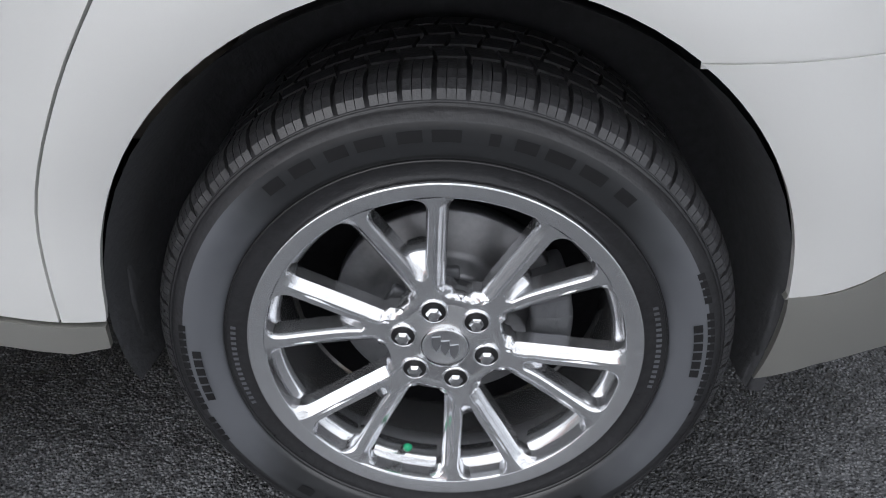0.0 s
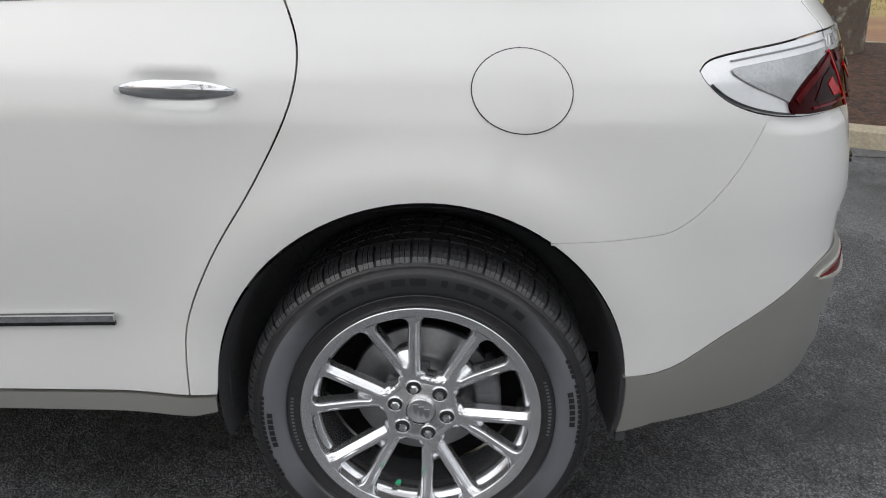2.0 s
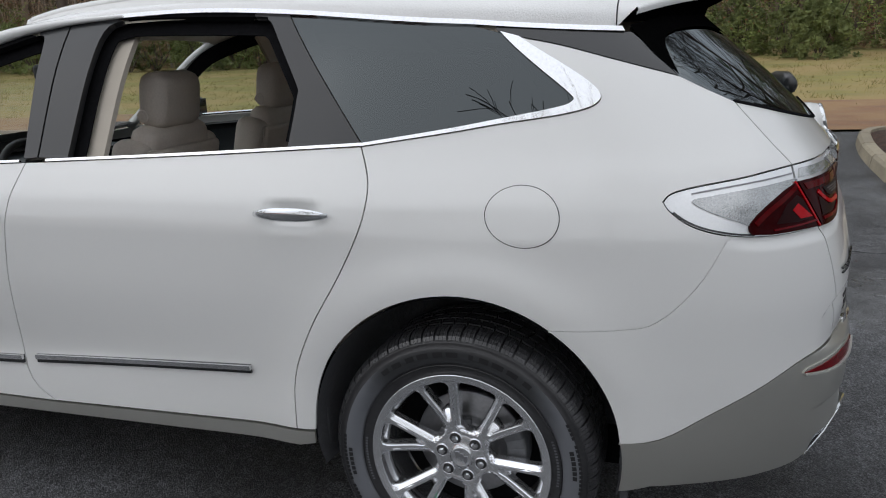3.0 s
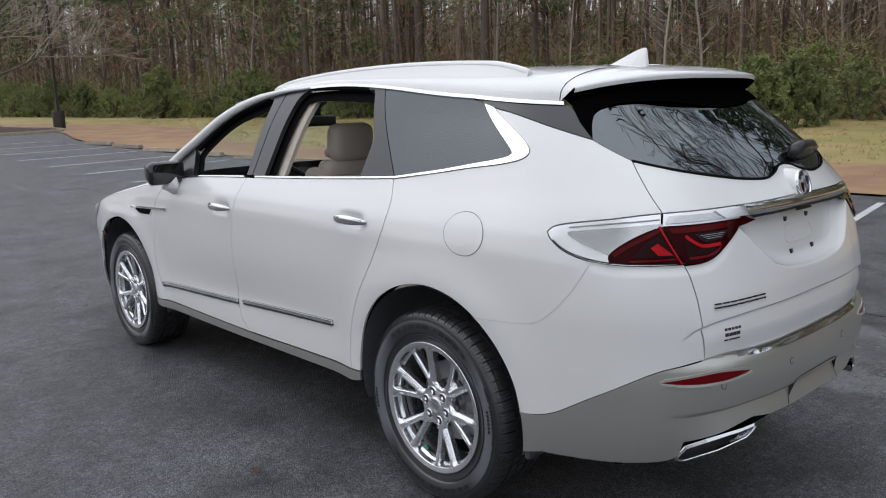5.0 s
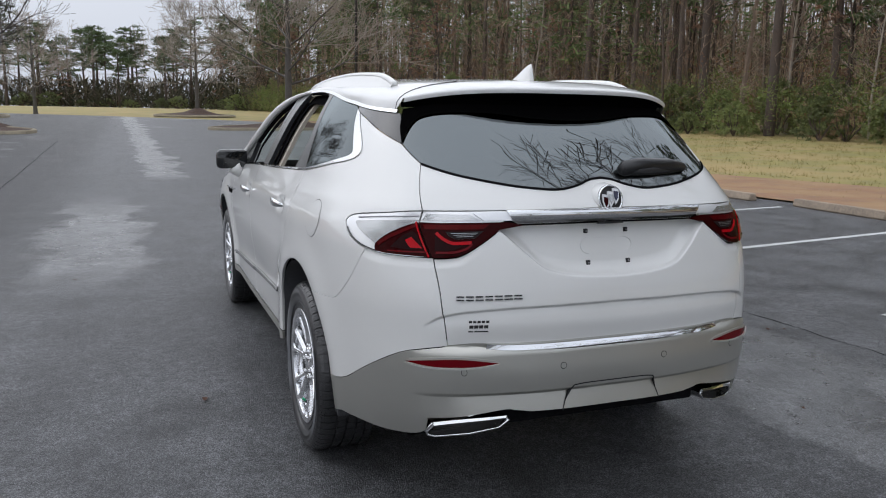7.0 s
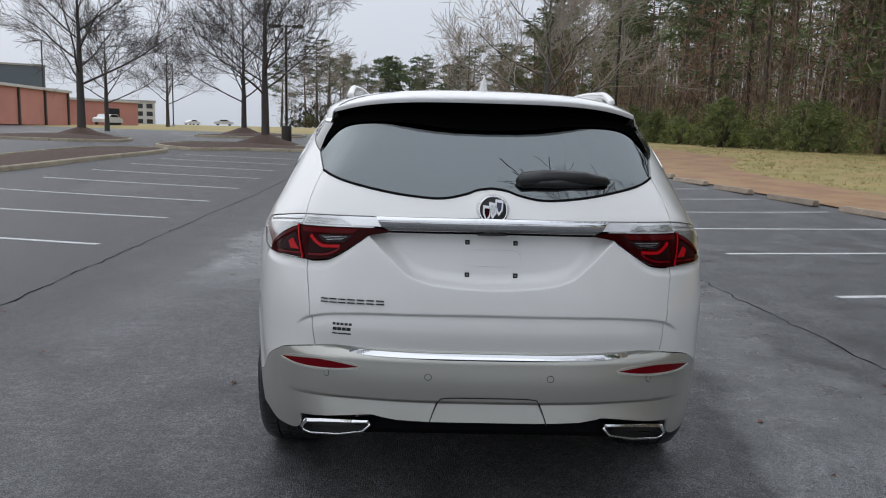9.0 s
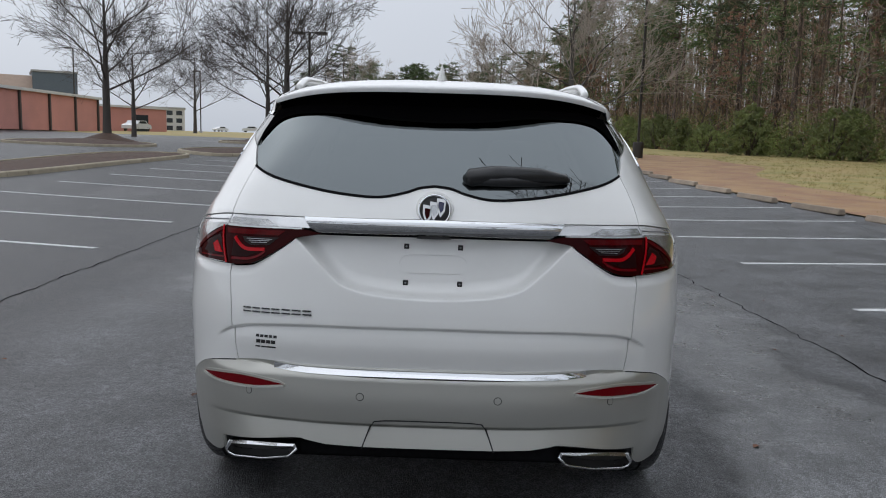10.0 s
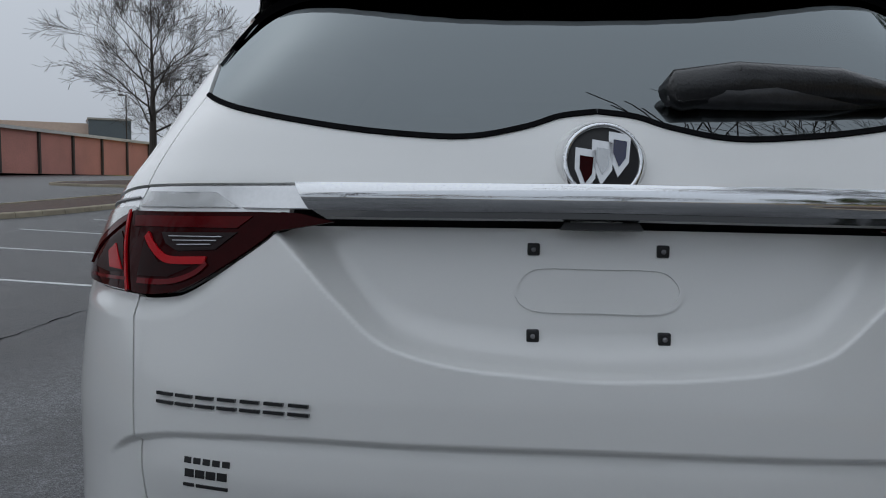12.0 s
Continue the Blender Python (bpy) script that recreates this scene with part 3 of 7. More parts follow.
    panel("vent_mesh", [(2.574, 0.966), (2.83, 0.956), (2.745, 0.929), (2.604, 0.931)], LINER, car, side, 0.004, 0.0, 0.05, 0.006)

tail_bumper = panel("rear_bumper", clad_outline, CLAD, car, BOTH, disp=bumper_shape, step=0.03, step_z=0.0065, label="champagne lower rear bumper")
front_half = [(3.60, 0.52), (3.60, 0.24), (3.75, 0.20), (NOSE_U, 0.20), (NOSE_U, 0.84), (3.95, 0.85), (3.66, 0.905), (3.60, 0.80), (3.66, 0.66)]
front_bumper = panel("front_bumper", [p for p in front_half], PAINT, car, BOTH, step=0.06)
panel("grille", [(4.35, 0.42), (NOSE_U, 0.42), (NOSE_U, 0.80), (4.25, 0.80)], GLOSS, front_bumper, BOTH, 0.012, 0.0, 0.05, 0.01)
panel("lower_grille", [(3.95, 0.22), (NOSE_U, 0.22), (NOSE_U, 0.34), (4.0, 0.34)], BLACK, front_bumper, BOTH, 0.012, 0.0, 0.05, 0.01)
for side in (LEFT, RIGHT):
    panel("headlamp", [(3.62, 0.80), (3.9, 0.79), (4.25, 0.78), (4.25, 0.84), (3.9, 0.86), (3.60, 0.90), (3.48, 0.955), (3.50, 0.90)], LAMP_GREY, car, side, 0.004, 0.0, 0.04, 0.01, label="clear glass headlamp")
front_skirt = panel("front_skirt", arch_line(FRONT_ARCH, 168, 195, 8)[::-1] + [(3.60, 0.52), (3.60, 0.24), (3.55, 0.26)], CLAD, car, LEFT, step=0.05)
panel("front_skirt", arch_line(FRONT_ARCH, 168, 195, 8)[::-1] + [(3.60, 0.52), (3.60, 0.24), (3.55, 0.26)], CLAD, car, RIGHT, step=0.05)

# tailgate
gate_low = GATE_LOW_SEAM[::-1] + LAMP_LOW[i_gate + 1:] + [(-1.245, 1.162), (-1.26, 1.160), (TAIL_U, 1.162), (TAIL_U, 0.717), (-1.45, 0.717), (-1.30, 0.717), (-1.14, 0.721)]
tailgate = panel("tailgate", gate_low, PAINT, car, BOTH, gap=0.004, disp=gate_shape, step=0.0065, step_z=0.0035)
gate_high = [p for p in LAMP_TOP[i_top:]] + [(TAIL_U, 1.216)] + GLASS_LOW[::-1] + GATE_HIGH_SEAM[::-1][1:]
panel("tailgate_upper", gate_high, PAINT, tailgate, BOTH, step=0.02)
bar = [(-1.243, 1.205), (-1.274, 1.173), (TAIL_U, 1.176), (TAIL_U, 1.208)]
panel("chrome_bar", bar, CHROME_WET, tailgate, BOTH, 0.006, 0.0, 0.03, 0.026, lambda u, z: 0.011 * np.clip(1 - ((z - 1.199) / 0.027) ** 2, 0, 1), step_z=0.004, label="broad chrome tailgate bar wet with rain")
panel("bar_underside", [(-1.272, 1.173), (TAIL_U, 1.177), (TAIL_U, 1.163), (-1.30, 1.159)], GLOSS, tailgate, BOTH, 0.006, 0.0, 0.05, 0.016)
panel("camera_pod", [(-1.633, 1.161), (TAIL_U, 1.161), (TAIL_U, 1.150), (-1.628, 1.151)], BLACK, tailgate, BOTH, -0.008, 0.0, 0.03, 0.012)
strip("bumper_strip", [(-1.20, 0.712), (-1.262, 0.706), (-1.31, 0.704), (-1.45, 0.703), (TAIL_U, 0.703)], 0.019, CHROME_WET, tail_bumper, BOTH, 0.006, "chrome loading-edge strip", disp=lambda u, z: 0.014 * np.clip((0.722 - z) / 0.024, 0, 1.3) * np.clip((-1.165 - u) / 0.16, 0, 1))
panel("strip_backing", [(-0.99, 0.735), (-1.05, 0.700), (-1.20, 0.690), (TAIL_U, 0.690), (TAIL_U, 0.735)], CLAD, tail_bumper, BOTH, -0.004, 0.0, 0.03, 0.0)
rear_window = panel("rear_window", [(-0.745, 1.440)] + GLASS_LOW + [(TAIL_U, 1.60), (-0.90, 1.595), (-0.70, 1.575)], TINT, car, BOTH, -0.004, 0.003, 0.03, 0.008, label="dark tinted rear window")
rear_window.visible_shadow = False
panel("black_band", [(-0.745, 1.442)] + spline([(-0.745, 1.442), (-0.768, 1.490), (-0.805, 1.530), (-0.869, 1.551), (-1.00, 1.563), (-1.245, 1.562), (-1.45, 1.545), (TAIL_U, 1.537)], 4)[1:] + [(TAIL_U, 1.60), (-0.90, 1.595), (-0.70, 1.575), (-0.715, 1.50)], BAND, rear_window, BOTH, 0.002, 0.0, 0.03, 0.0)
strip("window_seal", [(u, z - 0.001) for u, z in GLASS_LOW], 0.007, LINER, rear_window, BOTH, 0.003, thick=0.006)

strip("plate_pad", spline([(TAIL_U, 1.102), (-1.612, 1.102), (-1.588, 1.093), (-1.577, 1.072), (-1.588, 1.051), (-1.612, 1.042), (TAIL_U, 1.042)], 4), 0.006, PAINT, tailgate, BOTH, 0.003, thick=0.006, disp=gate_shape)
# plate screws, name badge, dealer sticker, reflectors, sensors
for su in (-0.089, 0.089):
    for sz in (1.007, 1.127):
        p, nn = shaped(np.array([TAIL_U + abs(su)]), np.array([sz]), gate_shape, 0.0)
        bm = bmesh.new()
        box(bm, su - 0.0085, su + 0.0085, p[0][1] - 0.006, p[0][1] + 0.004, p[0][2] - 0.0085, p[0][2] + 0.0085, 0.002)
        clip = part("plate_clip", bm, BLACK, car, "black plate clip")
        bm = bmesh.new()
        lathe(bm, [(0.0, -0.003), (0.003, -0.003), (0.0035, 0.0)], 10)
        bmesh.ops.transform(bm, matrix=pose(su, p[0][1] - 0.007, p[0][2], 0, 0, 90), verts=bm.verts[:])
        part("screw", bm, STEEL, clip)


def badge_bar(u, z, w, h, mat, parent, name, off=0.004, slant=0.0, shape=None):
    """A flat plate on the tail, in place of a character."""
    pts = [(u, z), (u + w, z), (u + w + slant, z + h), (u + slant, z + h)]
    return panel(name, pts, mat, parent, LEFT, off, 0.0, 0.05, 0.005, shape)


for k in range(7):
    u0 = -1.324 + k * 0.0372
    badge_bar(u0, 0.886 - 0.0004 * k, 0.031, 0.0048, GLOSS, tailgate, "badge_bar", 0.005, 0.0, gate_shape)
    badge_bar(u0 + 0.002, 0.898 - 0.0004 * k, 0.029, 0.0048, GLOSS, tailgate, "badge_bar", 0.006, 0.0, gate_shape)
for k in range(5):
    badge_bar(-1.203 + 0.0172 * k, 0.802, 0.0125, 0.0085, BLACK, tailgate, "sticker_bar", 0.0015, 0, gate_shape)
for k in range(4):
    badge_bar(-1.199 + 0.0195 * k, 0.782, 0.0165, 0.0115, BLACK, tailgate, "sticker_bar", 0.0015, 0, gate_shape)
for k in range(2):
    badge_bar(-1.201 + 0.060 * k, 0.7675, 0.056 if k == 0 else 0.020, 0.0048, BLACK, tailgate, "sticker_bar", 0.0015, 0, gate_shape)
for side in (LEFT, RIGHT):
    refl = spline([(-0.862, 0.650), (-0.95, 0.662), (-1.05, 0.6685), (-1.135, 0.666), (-1.245, 0.652), (-1.245, 0.652), (-1.135, 0.641), (-0.99, 0.641), (-0.862, 0.650)], 4)
    panel("reflector_frame", inset_poly(refl, -0.008).tolist(), CLAD, tail_bumper, side, 0.004, 0.0, 0.03, 0.008, bumper_shape)
    strip("reflector_lip", spline([(-0.862, 0.646), (-0.99, 0.636), (-1.135, 0.636), (-1.247, 0.648)], 4), 0.006, LIP, tail_bumper, side, 0.012, thick=0.012, disp=bumper_shape)
    panel("reflector", refl, RED, tail_bumper, side, 0.007, 0.0, 0.03, 0.004, bumper_shape, label="red bumper reflector")
    for su, sz in ((-1.108, 0.622), (-1.497, 0.628)):
        ring = [(su + 0.0125 * math.cos(a), sz + 0.0125 * math.sin(a)) for a in [2 * math.pi * k / 20 for k in range(20)]]
        s_ring = panel("parking_sensor", ring, BLACK, car, side, 0.0012, 0.0, 0.05, 0, bumper_shape)
        panel("sensor_face", ring, CLAD, s_ring, side, 0.002, 0.0022, 0.05, 0, bumper_shape)
hitch_line = spline([(-1.500, 0.473), (-1.501, 0.475), (-1.533, 0.543), (-1.552, 0.553), (-1.60, 0.556), (TAIL_U, 0.556)], 4)
strip("hitch_cover_seam", hitch_line[2:], 0.004, BLACK, tail_bumper, BOTH, 0.0016, thick=0.0, disp=bumper_shape)

# tail lamps: an outer lamp on the quarter and an inner one on the tailgate, parted along the gate seam
def split_u(z):
    return -0.900 - 0.075 * min(1.0, max(0.0, (1.157 - z) / 0.126))


SPLIT = [(split_u(z), z) for z in (1.203, 1.157, 1.12, 1.08, 1.033)]


def aside(pts, d):
    return [(u + d, z) for u, z in pts]


top_out, top_in = [q for q in LAMP_TOP if q[0] > -0.895], [q for q in LAMP_TOP if q[0] < -0.905]
low_out, low_in = [q for q in LAMP_LOW if q[0] > -0.968], [q for q in LAMP_LOW if q[0] < -0.985]
for side in (LEFT, RIGHT):
    lamp = panel("tail_lamp", top_out + aside(SPLIT, 0.002) + low_out[:0:-1], LAMP_SILVER, car, side, -0.003, 0.002, 0.02, 0.012, label="wraparound clear and red tail lamp")
    strip("lamp_edge", [(u, z + 0.006) for u, z in LAMP_LOW if -0.74 < u < -0.545], 0.005, GLOSS, lamp, side, 0.001, thick=0.003)
    strip("lamp_edge", spline([(-0.60, 1.150), (-0.74, 1.168), (-0.892, 1.182)], 5), 0.003, STEEL, lamp, side, 0.001, thick=0.003)
    panel("inner_lens", spline([(-0.598, 1.130), (-0.640, 1.100), (-0.700, 1.074), (-0.742, 1.060), (-0.79, 1.098), (-0.86, 1.134), (-0.893, 1.149), (-0.893, 1.166), (-0.74, 1.152), (-0.64, 1.140)], 4, True), LAMP_WET, lamp, side, 0.0015, 0.0, 0.02, 0.003)
    panel("red_lens", spline([(-0.728, 1.038), (-0.728, 1.064), (-0.778, 1.103), (-0.848, 1.139), (-0.896, 1.155)], 4) + aside(SPLIT[1:], 0.003) + [(-0.90, 1.034), (-0.78, 1.034)], RED_DARK, lamp, side, 0.003, 0.0, 0.02, 0.006)
    strip("light_guide", spline([(-0.742, 1.062), (-0.787, 1.092), (-0.860, 1.127), (-0.894, 1.145)], 4), 0.013, RED_DIM, lamp, side, 0.006, thick=0.003)
    strip("light_guide", aside(SPLIT[1:], 0.010), 0.006, RED_BRIGHT, lamp, side, 0.006, thick=0.003)
    strip("light_guide", [(-0.79, 1.044), (-0.88, 1.047), (-0.955, 1.050)], 0.005, RED, lamp, side, 0.006, thick=0.003)
    panel("lamp_well", [(-0.800, 1.058), (-0.845, 1.102), (-0.888, 1.122), (-0.908, 1.110), (-0.938, 1.060), (-0.88, 1.055)], RED_WELL, lamp, side, 0.0045, 0.0, 0.02, 0.0)
    panel("light_guide", [(-0.862, 1.086), (-0.886, 1.100), (-0.936, 1.062), (-0.886, 1.062)], RED_BRIGHT, lamp, side, 0.006, 0.0, 0.02, 0.002)
    inner = panel("gate_lamp", top_in + [(-1.240, 1.185)] + low_in[::-1] + aside(SPLIT, -0.002)[::-1], LAMP_SILVER, car, side, -0.002, 0.002, 0.02, 0.012, label="red and clear tailgate lamp")
    panel("clear_lens", [(-0.912, 1.166), (-1.150, 1.171), (-1.098, 1.194), (-0.922, 1.192)], LAMP_GREY, inner, side, 0.003, 0.0, 0.02, 0.004)
    panel("clear_lens", [(-1.160, 1.170), (-1.277, 1.171), (-1.242, 1.206), (-1.110, 1.199)], LAMP_SILVER, inner, side, 0.005, 0.0, 0.02, 0.008)
    panel("red_lens", [(-0.904, 1.157), (-1.037, 1.160), (-1.192, 1.164), (-1.238, 1.164)] + low_in[-2::-1] + aside(SPLIT[1:], -0.003)[::-1], RED_DARK, inner, side, 0.004, 0.0, 0.02, 0.006)
    panel("lens_tip", [(-1.230, 1.165), (-1.262, 1.163), (-1.318, 1.152), (-1.290, 1.146), (-1.226, 1.134)], RED_DARK, inner, side, 0.0045, 0.0, 0.02, 0.004)
    panel("light_guide", [(-0.922, 1.149), (-1.185, 1.156), (-1.165, 1.137), (-1.0, 1.133), (-0.935, 1.131)], RED_DIM, inner, side, 0.006, 0.0, 0.02, 0.002)
    strip("light_guide", spline([(-0.983, 1.120), (-1.005, 1.104), (-1.034, 1.089), (-1.062, 1.084), (-1.125, 1.087)], 4), 0.011, RED_BRIGHT, inner, side, 0.007, thick=0.003)
    strip("light_guide", spline([(-1.128, 1.083), (-1.107, 1.066), (-1.062, 1.053), (-0.990, 1.050)], 4), 0.008, RED, inner, side, 0.007, thick=0.003)
    panel("lamp_well", [(-0.980, 1.110), (-1.030, 1.080), (-1.100, 1.077), (-1.058, 1.060), (-0.985, 1.057)], RED_WELL, inner, side, 0.0055, 0.0, 0.02, 0.0)
    panel("reverse_lens", [(-1.018, 1.125), (-1.168, 1.130), (-1.138, 1.103), (-1.065, 1.098), (-1.036, 1.108)], REVERSE, inner, side, 0.006, 0.0, 0.02, 0.002)
    for k in range(3):
        strip("lens_rib", [(-1.040 - 0.012 * k, 1.119 - 0.006 * k), (-1.145 + 0.008 * k, 1.122 - 0.006 * k)], 0.0014, ALLOY_SHADE, inner, side, 0.0085, thick=0.002)

# emblem: a ring with three plain shields
emb = part("emblem_disc", (lambda b: (lathe(b, [(0.0, -0.006), (0.050, -0.006), (0.056, -0.002), (0.056, 0.014)], 40), b)[1])(bmesh.new()), BLACK, car, "round three-shield emblem with a chrome rim")
emb.matrix_world = pose(0, -0.998, 1.250, 0, 0, 90) @ pose(0, 0, 0, 0, 14, 0) @ Matrix.Scale(0.93, 4)
bm = bmesh.new()
lathe(bm, [(0.050, -0.004), (0.052, -0.010), (0.056, -0.011), (0.059, -0.006), (0.059, 0.010)], 40)
part("rim", bm, CHROME, emb)
bm = bmesh.new()
lathe(bm, [(0.057, -0.001), (0.061, 0.004), (0.068, 0.022), (0.085, 0.070)], 40)
part("emblem_boss", bm, PAINT, emb)
for k, (mat, oy, oz) in enumerate(((RED_DARK, 0.024, -0.012), (LAMP_GREY, 0.0, 0.0), (BLUE, -0.024, 0.012))):
    for scale, m2, dx in ((1.22, LAMP_SILVER, -0.010), (0.74, mat, -0.0125)):
        bm = bmesh.new()
        pts = [(-0.013, 0.022), (0.013, 0.026), (0.014, 0.0), (0.003, -0.030), (-0.010, -0.012)]
        f = bm.faces.new([bm.verts.new((dx, oy - 0.0 + a * scale, oz + b * scale)) for a, b in pts])
        r = bmesh.ops.extrude_face_region(bm, geom=[f])
        bmesh.ops.translate(bm, vec=(0.004, 0, 0), verts=[v for v in r["geom"] if isinstance(v, bmesh.types.BMVert)])
        bmesh.ops.recalc_face_normals(bm, faces=bm.faces[:])
        part("shield", bm, m2, emb, smooth=False)
# wiper
bm = bmesh.new()
tube(bm, [(0.105, -0.900, 1.350), (0.115, -0.912, 1.357), (0.20, -0.905, 1.370), (0.35, -0.874, 1.368), (0.44, -0.842, 1.357), (0.455, -0.832, 1.351)], [0.020, 0.031, 0.030, 0.027, 0.018, 0.006], 14)
bmesh.ops.scale(bm, vec=(1, 0.75, 1.0), space=Matrix.Translation((0, 0.89, -1.37)), verts=bm.verts[:])
wiper = part("rear_wiper", bm, BLACK_WET, car, "black rear wiper arm beaded with rain")
bm = bmesh.new()
tube(bm, [(0.10, -0.905, 1.345), (0.18, -0.902, 1.351), (0.25, -0.894, 1.352), (0.34, -0.873, 1.349), (0.44, -0.840, 1.343)], [0.012, 0.022, 0.023, 0.020, 0.010], 12)
part("wiper_blade", bm, RUBBER, wiper)

# exhaust outlets and the dark undertray
for sx in (-1, 1):
    bm = bmesh.new()
    outer = [(-0.708, -0.890, 0.382), (-0.688, -0.910, 0.418), (-0.62, -0.950, 0.433), (-0.50, -1.014, 0.453), (-0.440, -1.032, 0.459), (-0.433, -1.029, 0.443), (-0.462, -1.012, 0.409), (-0.56, -0.962, 0.378), (-0.672, -0.900, 0.358), (-0.698, -0.890, 0.364)]
    cen = Vector(np.mean(outer, 0))

    def drawn(p, wide, high):
        d = Vector(p) - cen
        lift = d.z - 0.28 * d.x
        return cen + Vector((d.x * wide, d.y * wide, 0.28 * d.x * wide + lift * high))
    rings = [[Vector(p) for p in outer], [drawn(p, 0.955, 0.78) + Vector((0, -0.006, -0.003)) for p in outer], [drawn(p, 0.90, 0.62) + Vector((0, 0.06, -0.002)) for p in outer]]
    rings = [[p + Vector((0, -0.034, 0.009)) for p in r] for r in rings]
    shell = [[Vector(p) + Vector((0, 0.09, 0)) for p in outer]] + rings
    vs = [[bm.verts.new((p.x * -sx, p.y, p.z)) for p in r] for r in shell]
    for a, b in zip(vs, vs[1:]):
        for k in range(len(outer)):
            bm.faces.new((a[k], a[(k + 1) % len(outer)], b[(k + 1) % len(outer)], b[k]))
    bmesh.ops.recalc_face_normals(bm, faces=bm.faces[:])
    tip = part("exhaust_tip", bm, CHROME, car, "chrome trapezoid exhaust tip", smooth=False)
    bm = bmesh.new()
    tube(bm, [(p[0] * -sx, p[1] - 0.038, p[2] + 0.010) for p in outer[5:] + outer[:2]], 0.0045, 8)
    part("exhaust_lip", bm, CHROME, tip)
    bm = bmesh.new()
    bm.faces.new([bm.verts.new(((p.x) * -sx, p.y - 0.012, p.z)) for p in rings[2]])
    part("exhaust_bore", bm, EXHAUST, tip)
bm = bmesh.new()
box(bm, -0.70, 0.70, -0.70, 3.75, 0.27, 0.40, 0.02)
box(bm, -0.80, 0.80, 0.50, 2.56, 0.285, 0.385, 0.02)
part("undertray", bm, LINER, car, "dark underbody")
bm = bmesh.new()
box(bm, -0.44, 0.44, -1.01, -0.75, 0.41, 0.48, 0.01)
part("rear_valance", bm, LINER, car, "black lower valance")
# dark shell behind the panels
for side in (LEFT, RIGHT):
    panel("inner_shell", arch_line(REAR_ARCH, 180, 0, 24) + [(-0.42, 0.44), (-0.90, 0.46), (TAIL_U, 0.46), (TAIL_U, 1.29), (-1.49, 1.27), (-1.0, 1.30), (-0.88, 1.33), (-0.40, 1.33), (0.2, 1.25), (1.3, 1.21), (2.3, 1.13), (2.9, 1.05), (3.6, 0.86), (3.62, 0.42)] + arch_line(FRONT_ARCH, 180, 0, 24) + [(2.6, 0.40), (0.42, 0.40)], LINER, car, side, -0.085, 0.0, 0.08, 0.0)

# black window pillars, glass
REAR_OPEN = spline([(1.280, 1.245), (1.280, 1.245), (1.272, 1.50), (1.258, 1.630), (1.200, 1.662), (1.10, 1.668), (0.70, 1.652), (0.650, 1.640), (0.612, 1.602), (0.508, 1.455), (0.497, 1.41), (0.503, 1.280), (0.503, 1.280)], 4)
FRONT_OPEN = spline([(1.455, 1.242), (1.455, 1.242), (1.482, 1.50), (1.495, 1.605), (1.525, 1.628), (1.62, 1.608), (1.86, 1.535), (2.06, 1.408), (2.125, 1.345), (2.135, 1.32), (2.060, 1.212), (2.060, 1.212)], 4)
roof_low = [(u, z - 0.013) for u, z in ROOF_EDGE]
for side in (LEFT, RIGHT):
    for opening in (REAR_OPEN, FRONT_OPEN):
        strip("window_channel", [p for p, q in zip(opening, opening[1:]) if math.dist(p, q) > 1e-4], 0.066, LINER, car, side, -0.040, thick=0.004)
    # C pillar, B pillars, window frame tops, quarter light
    panel("window_frame", [(0.279, 1.291)] + [p for p in REAR_OPEN[::-1] if p[0] < 0.72] + [p for p in roof_low if 0.60 < p[0] < 0.72] + [(0.580, 1.649)], PILLAR, car, side, -0.002, 0.0, 0.04, 0.022, label="satin black window pillars")
    panel("window_frame", [p for p in REAR_OPEN if 0.69 < p[0] < 1.20 and p[1] > 1.5] + [p for p in roof_low[::-1] if 0.69 < p[0] < 1.22], LINER, car, side, -0.004, 0.0, 0.04, 0.022)
    panel("window_frame", [(1.395, 1.246), (1.404, 1.656)] + [p for p in roof_low if 1.19 < p[0] < 1.40] + [p for p in REAR_OPEN[::-1] if p[0] > 1.19], PILLAR, car, side, -0.002, 0.0, 0.04, 0.022)
    panel("window_frame", [(1.402, 1.246)] + [p for p in FRONT_OPEN if p[0] < 1.53 and p[1] > 1.23] + [(1.53, 1.636)] + [p for p in roof_low if 1.415 < p[0] < 1.53] + [(1.411, 1.656)], PILLAR, car, side, -0.002, 0.0, 0.04, 0.022)
    panel("window_frame", [p for p in FRONT_OPEN if p[0] > 1.53 and p[1] > 1.40] + [(2.14, 1.35), (2.19, 1.375)] + [p for p in roof_low if 1.53 < p[0] < 2.19], LINER, car, side, -0.004, 0.0, 0.04, 0.022)
    panel("quarter_light_frame", [(2.07, 1.206), (2.155, 1.34), (2.19, 1.37), (2.38, 1.26), (2.42, 1.175), (2.36, 1.168)], PILLAR, car, side, -0.002, 0.0, 0.04, 0.03)
    qg = panel("quarter_window", [(0.275, 1.290), (0.576, 1.648)] + [p for p in roof_low if -0.10 < p[0] < 0.57] + FRAME_IN[::-1][:-1], TINT_SIDE, car, side, -0.003, 0.001, 0.04, 0.006, label="dark tinted quarter window")
    qg.visible_shadow = False
    panel("pillar_panel", BLACK_LOW + [(-0.735, 1.50), (-0.690, 1.560)] + [p for p in roof_low[::-1] if -0.66 < p[0] < -0.14] + [(-0.11, 1.586)], GLOSS, car, side, 0.0, 0.002, 0.04, 0.01, label="gloss black rear pillar panel")

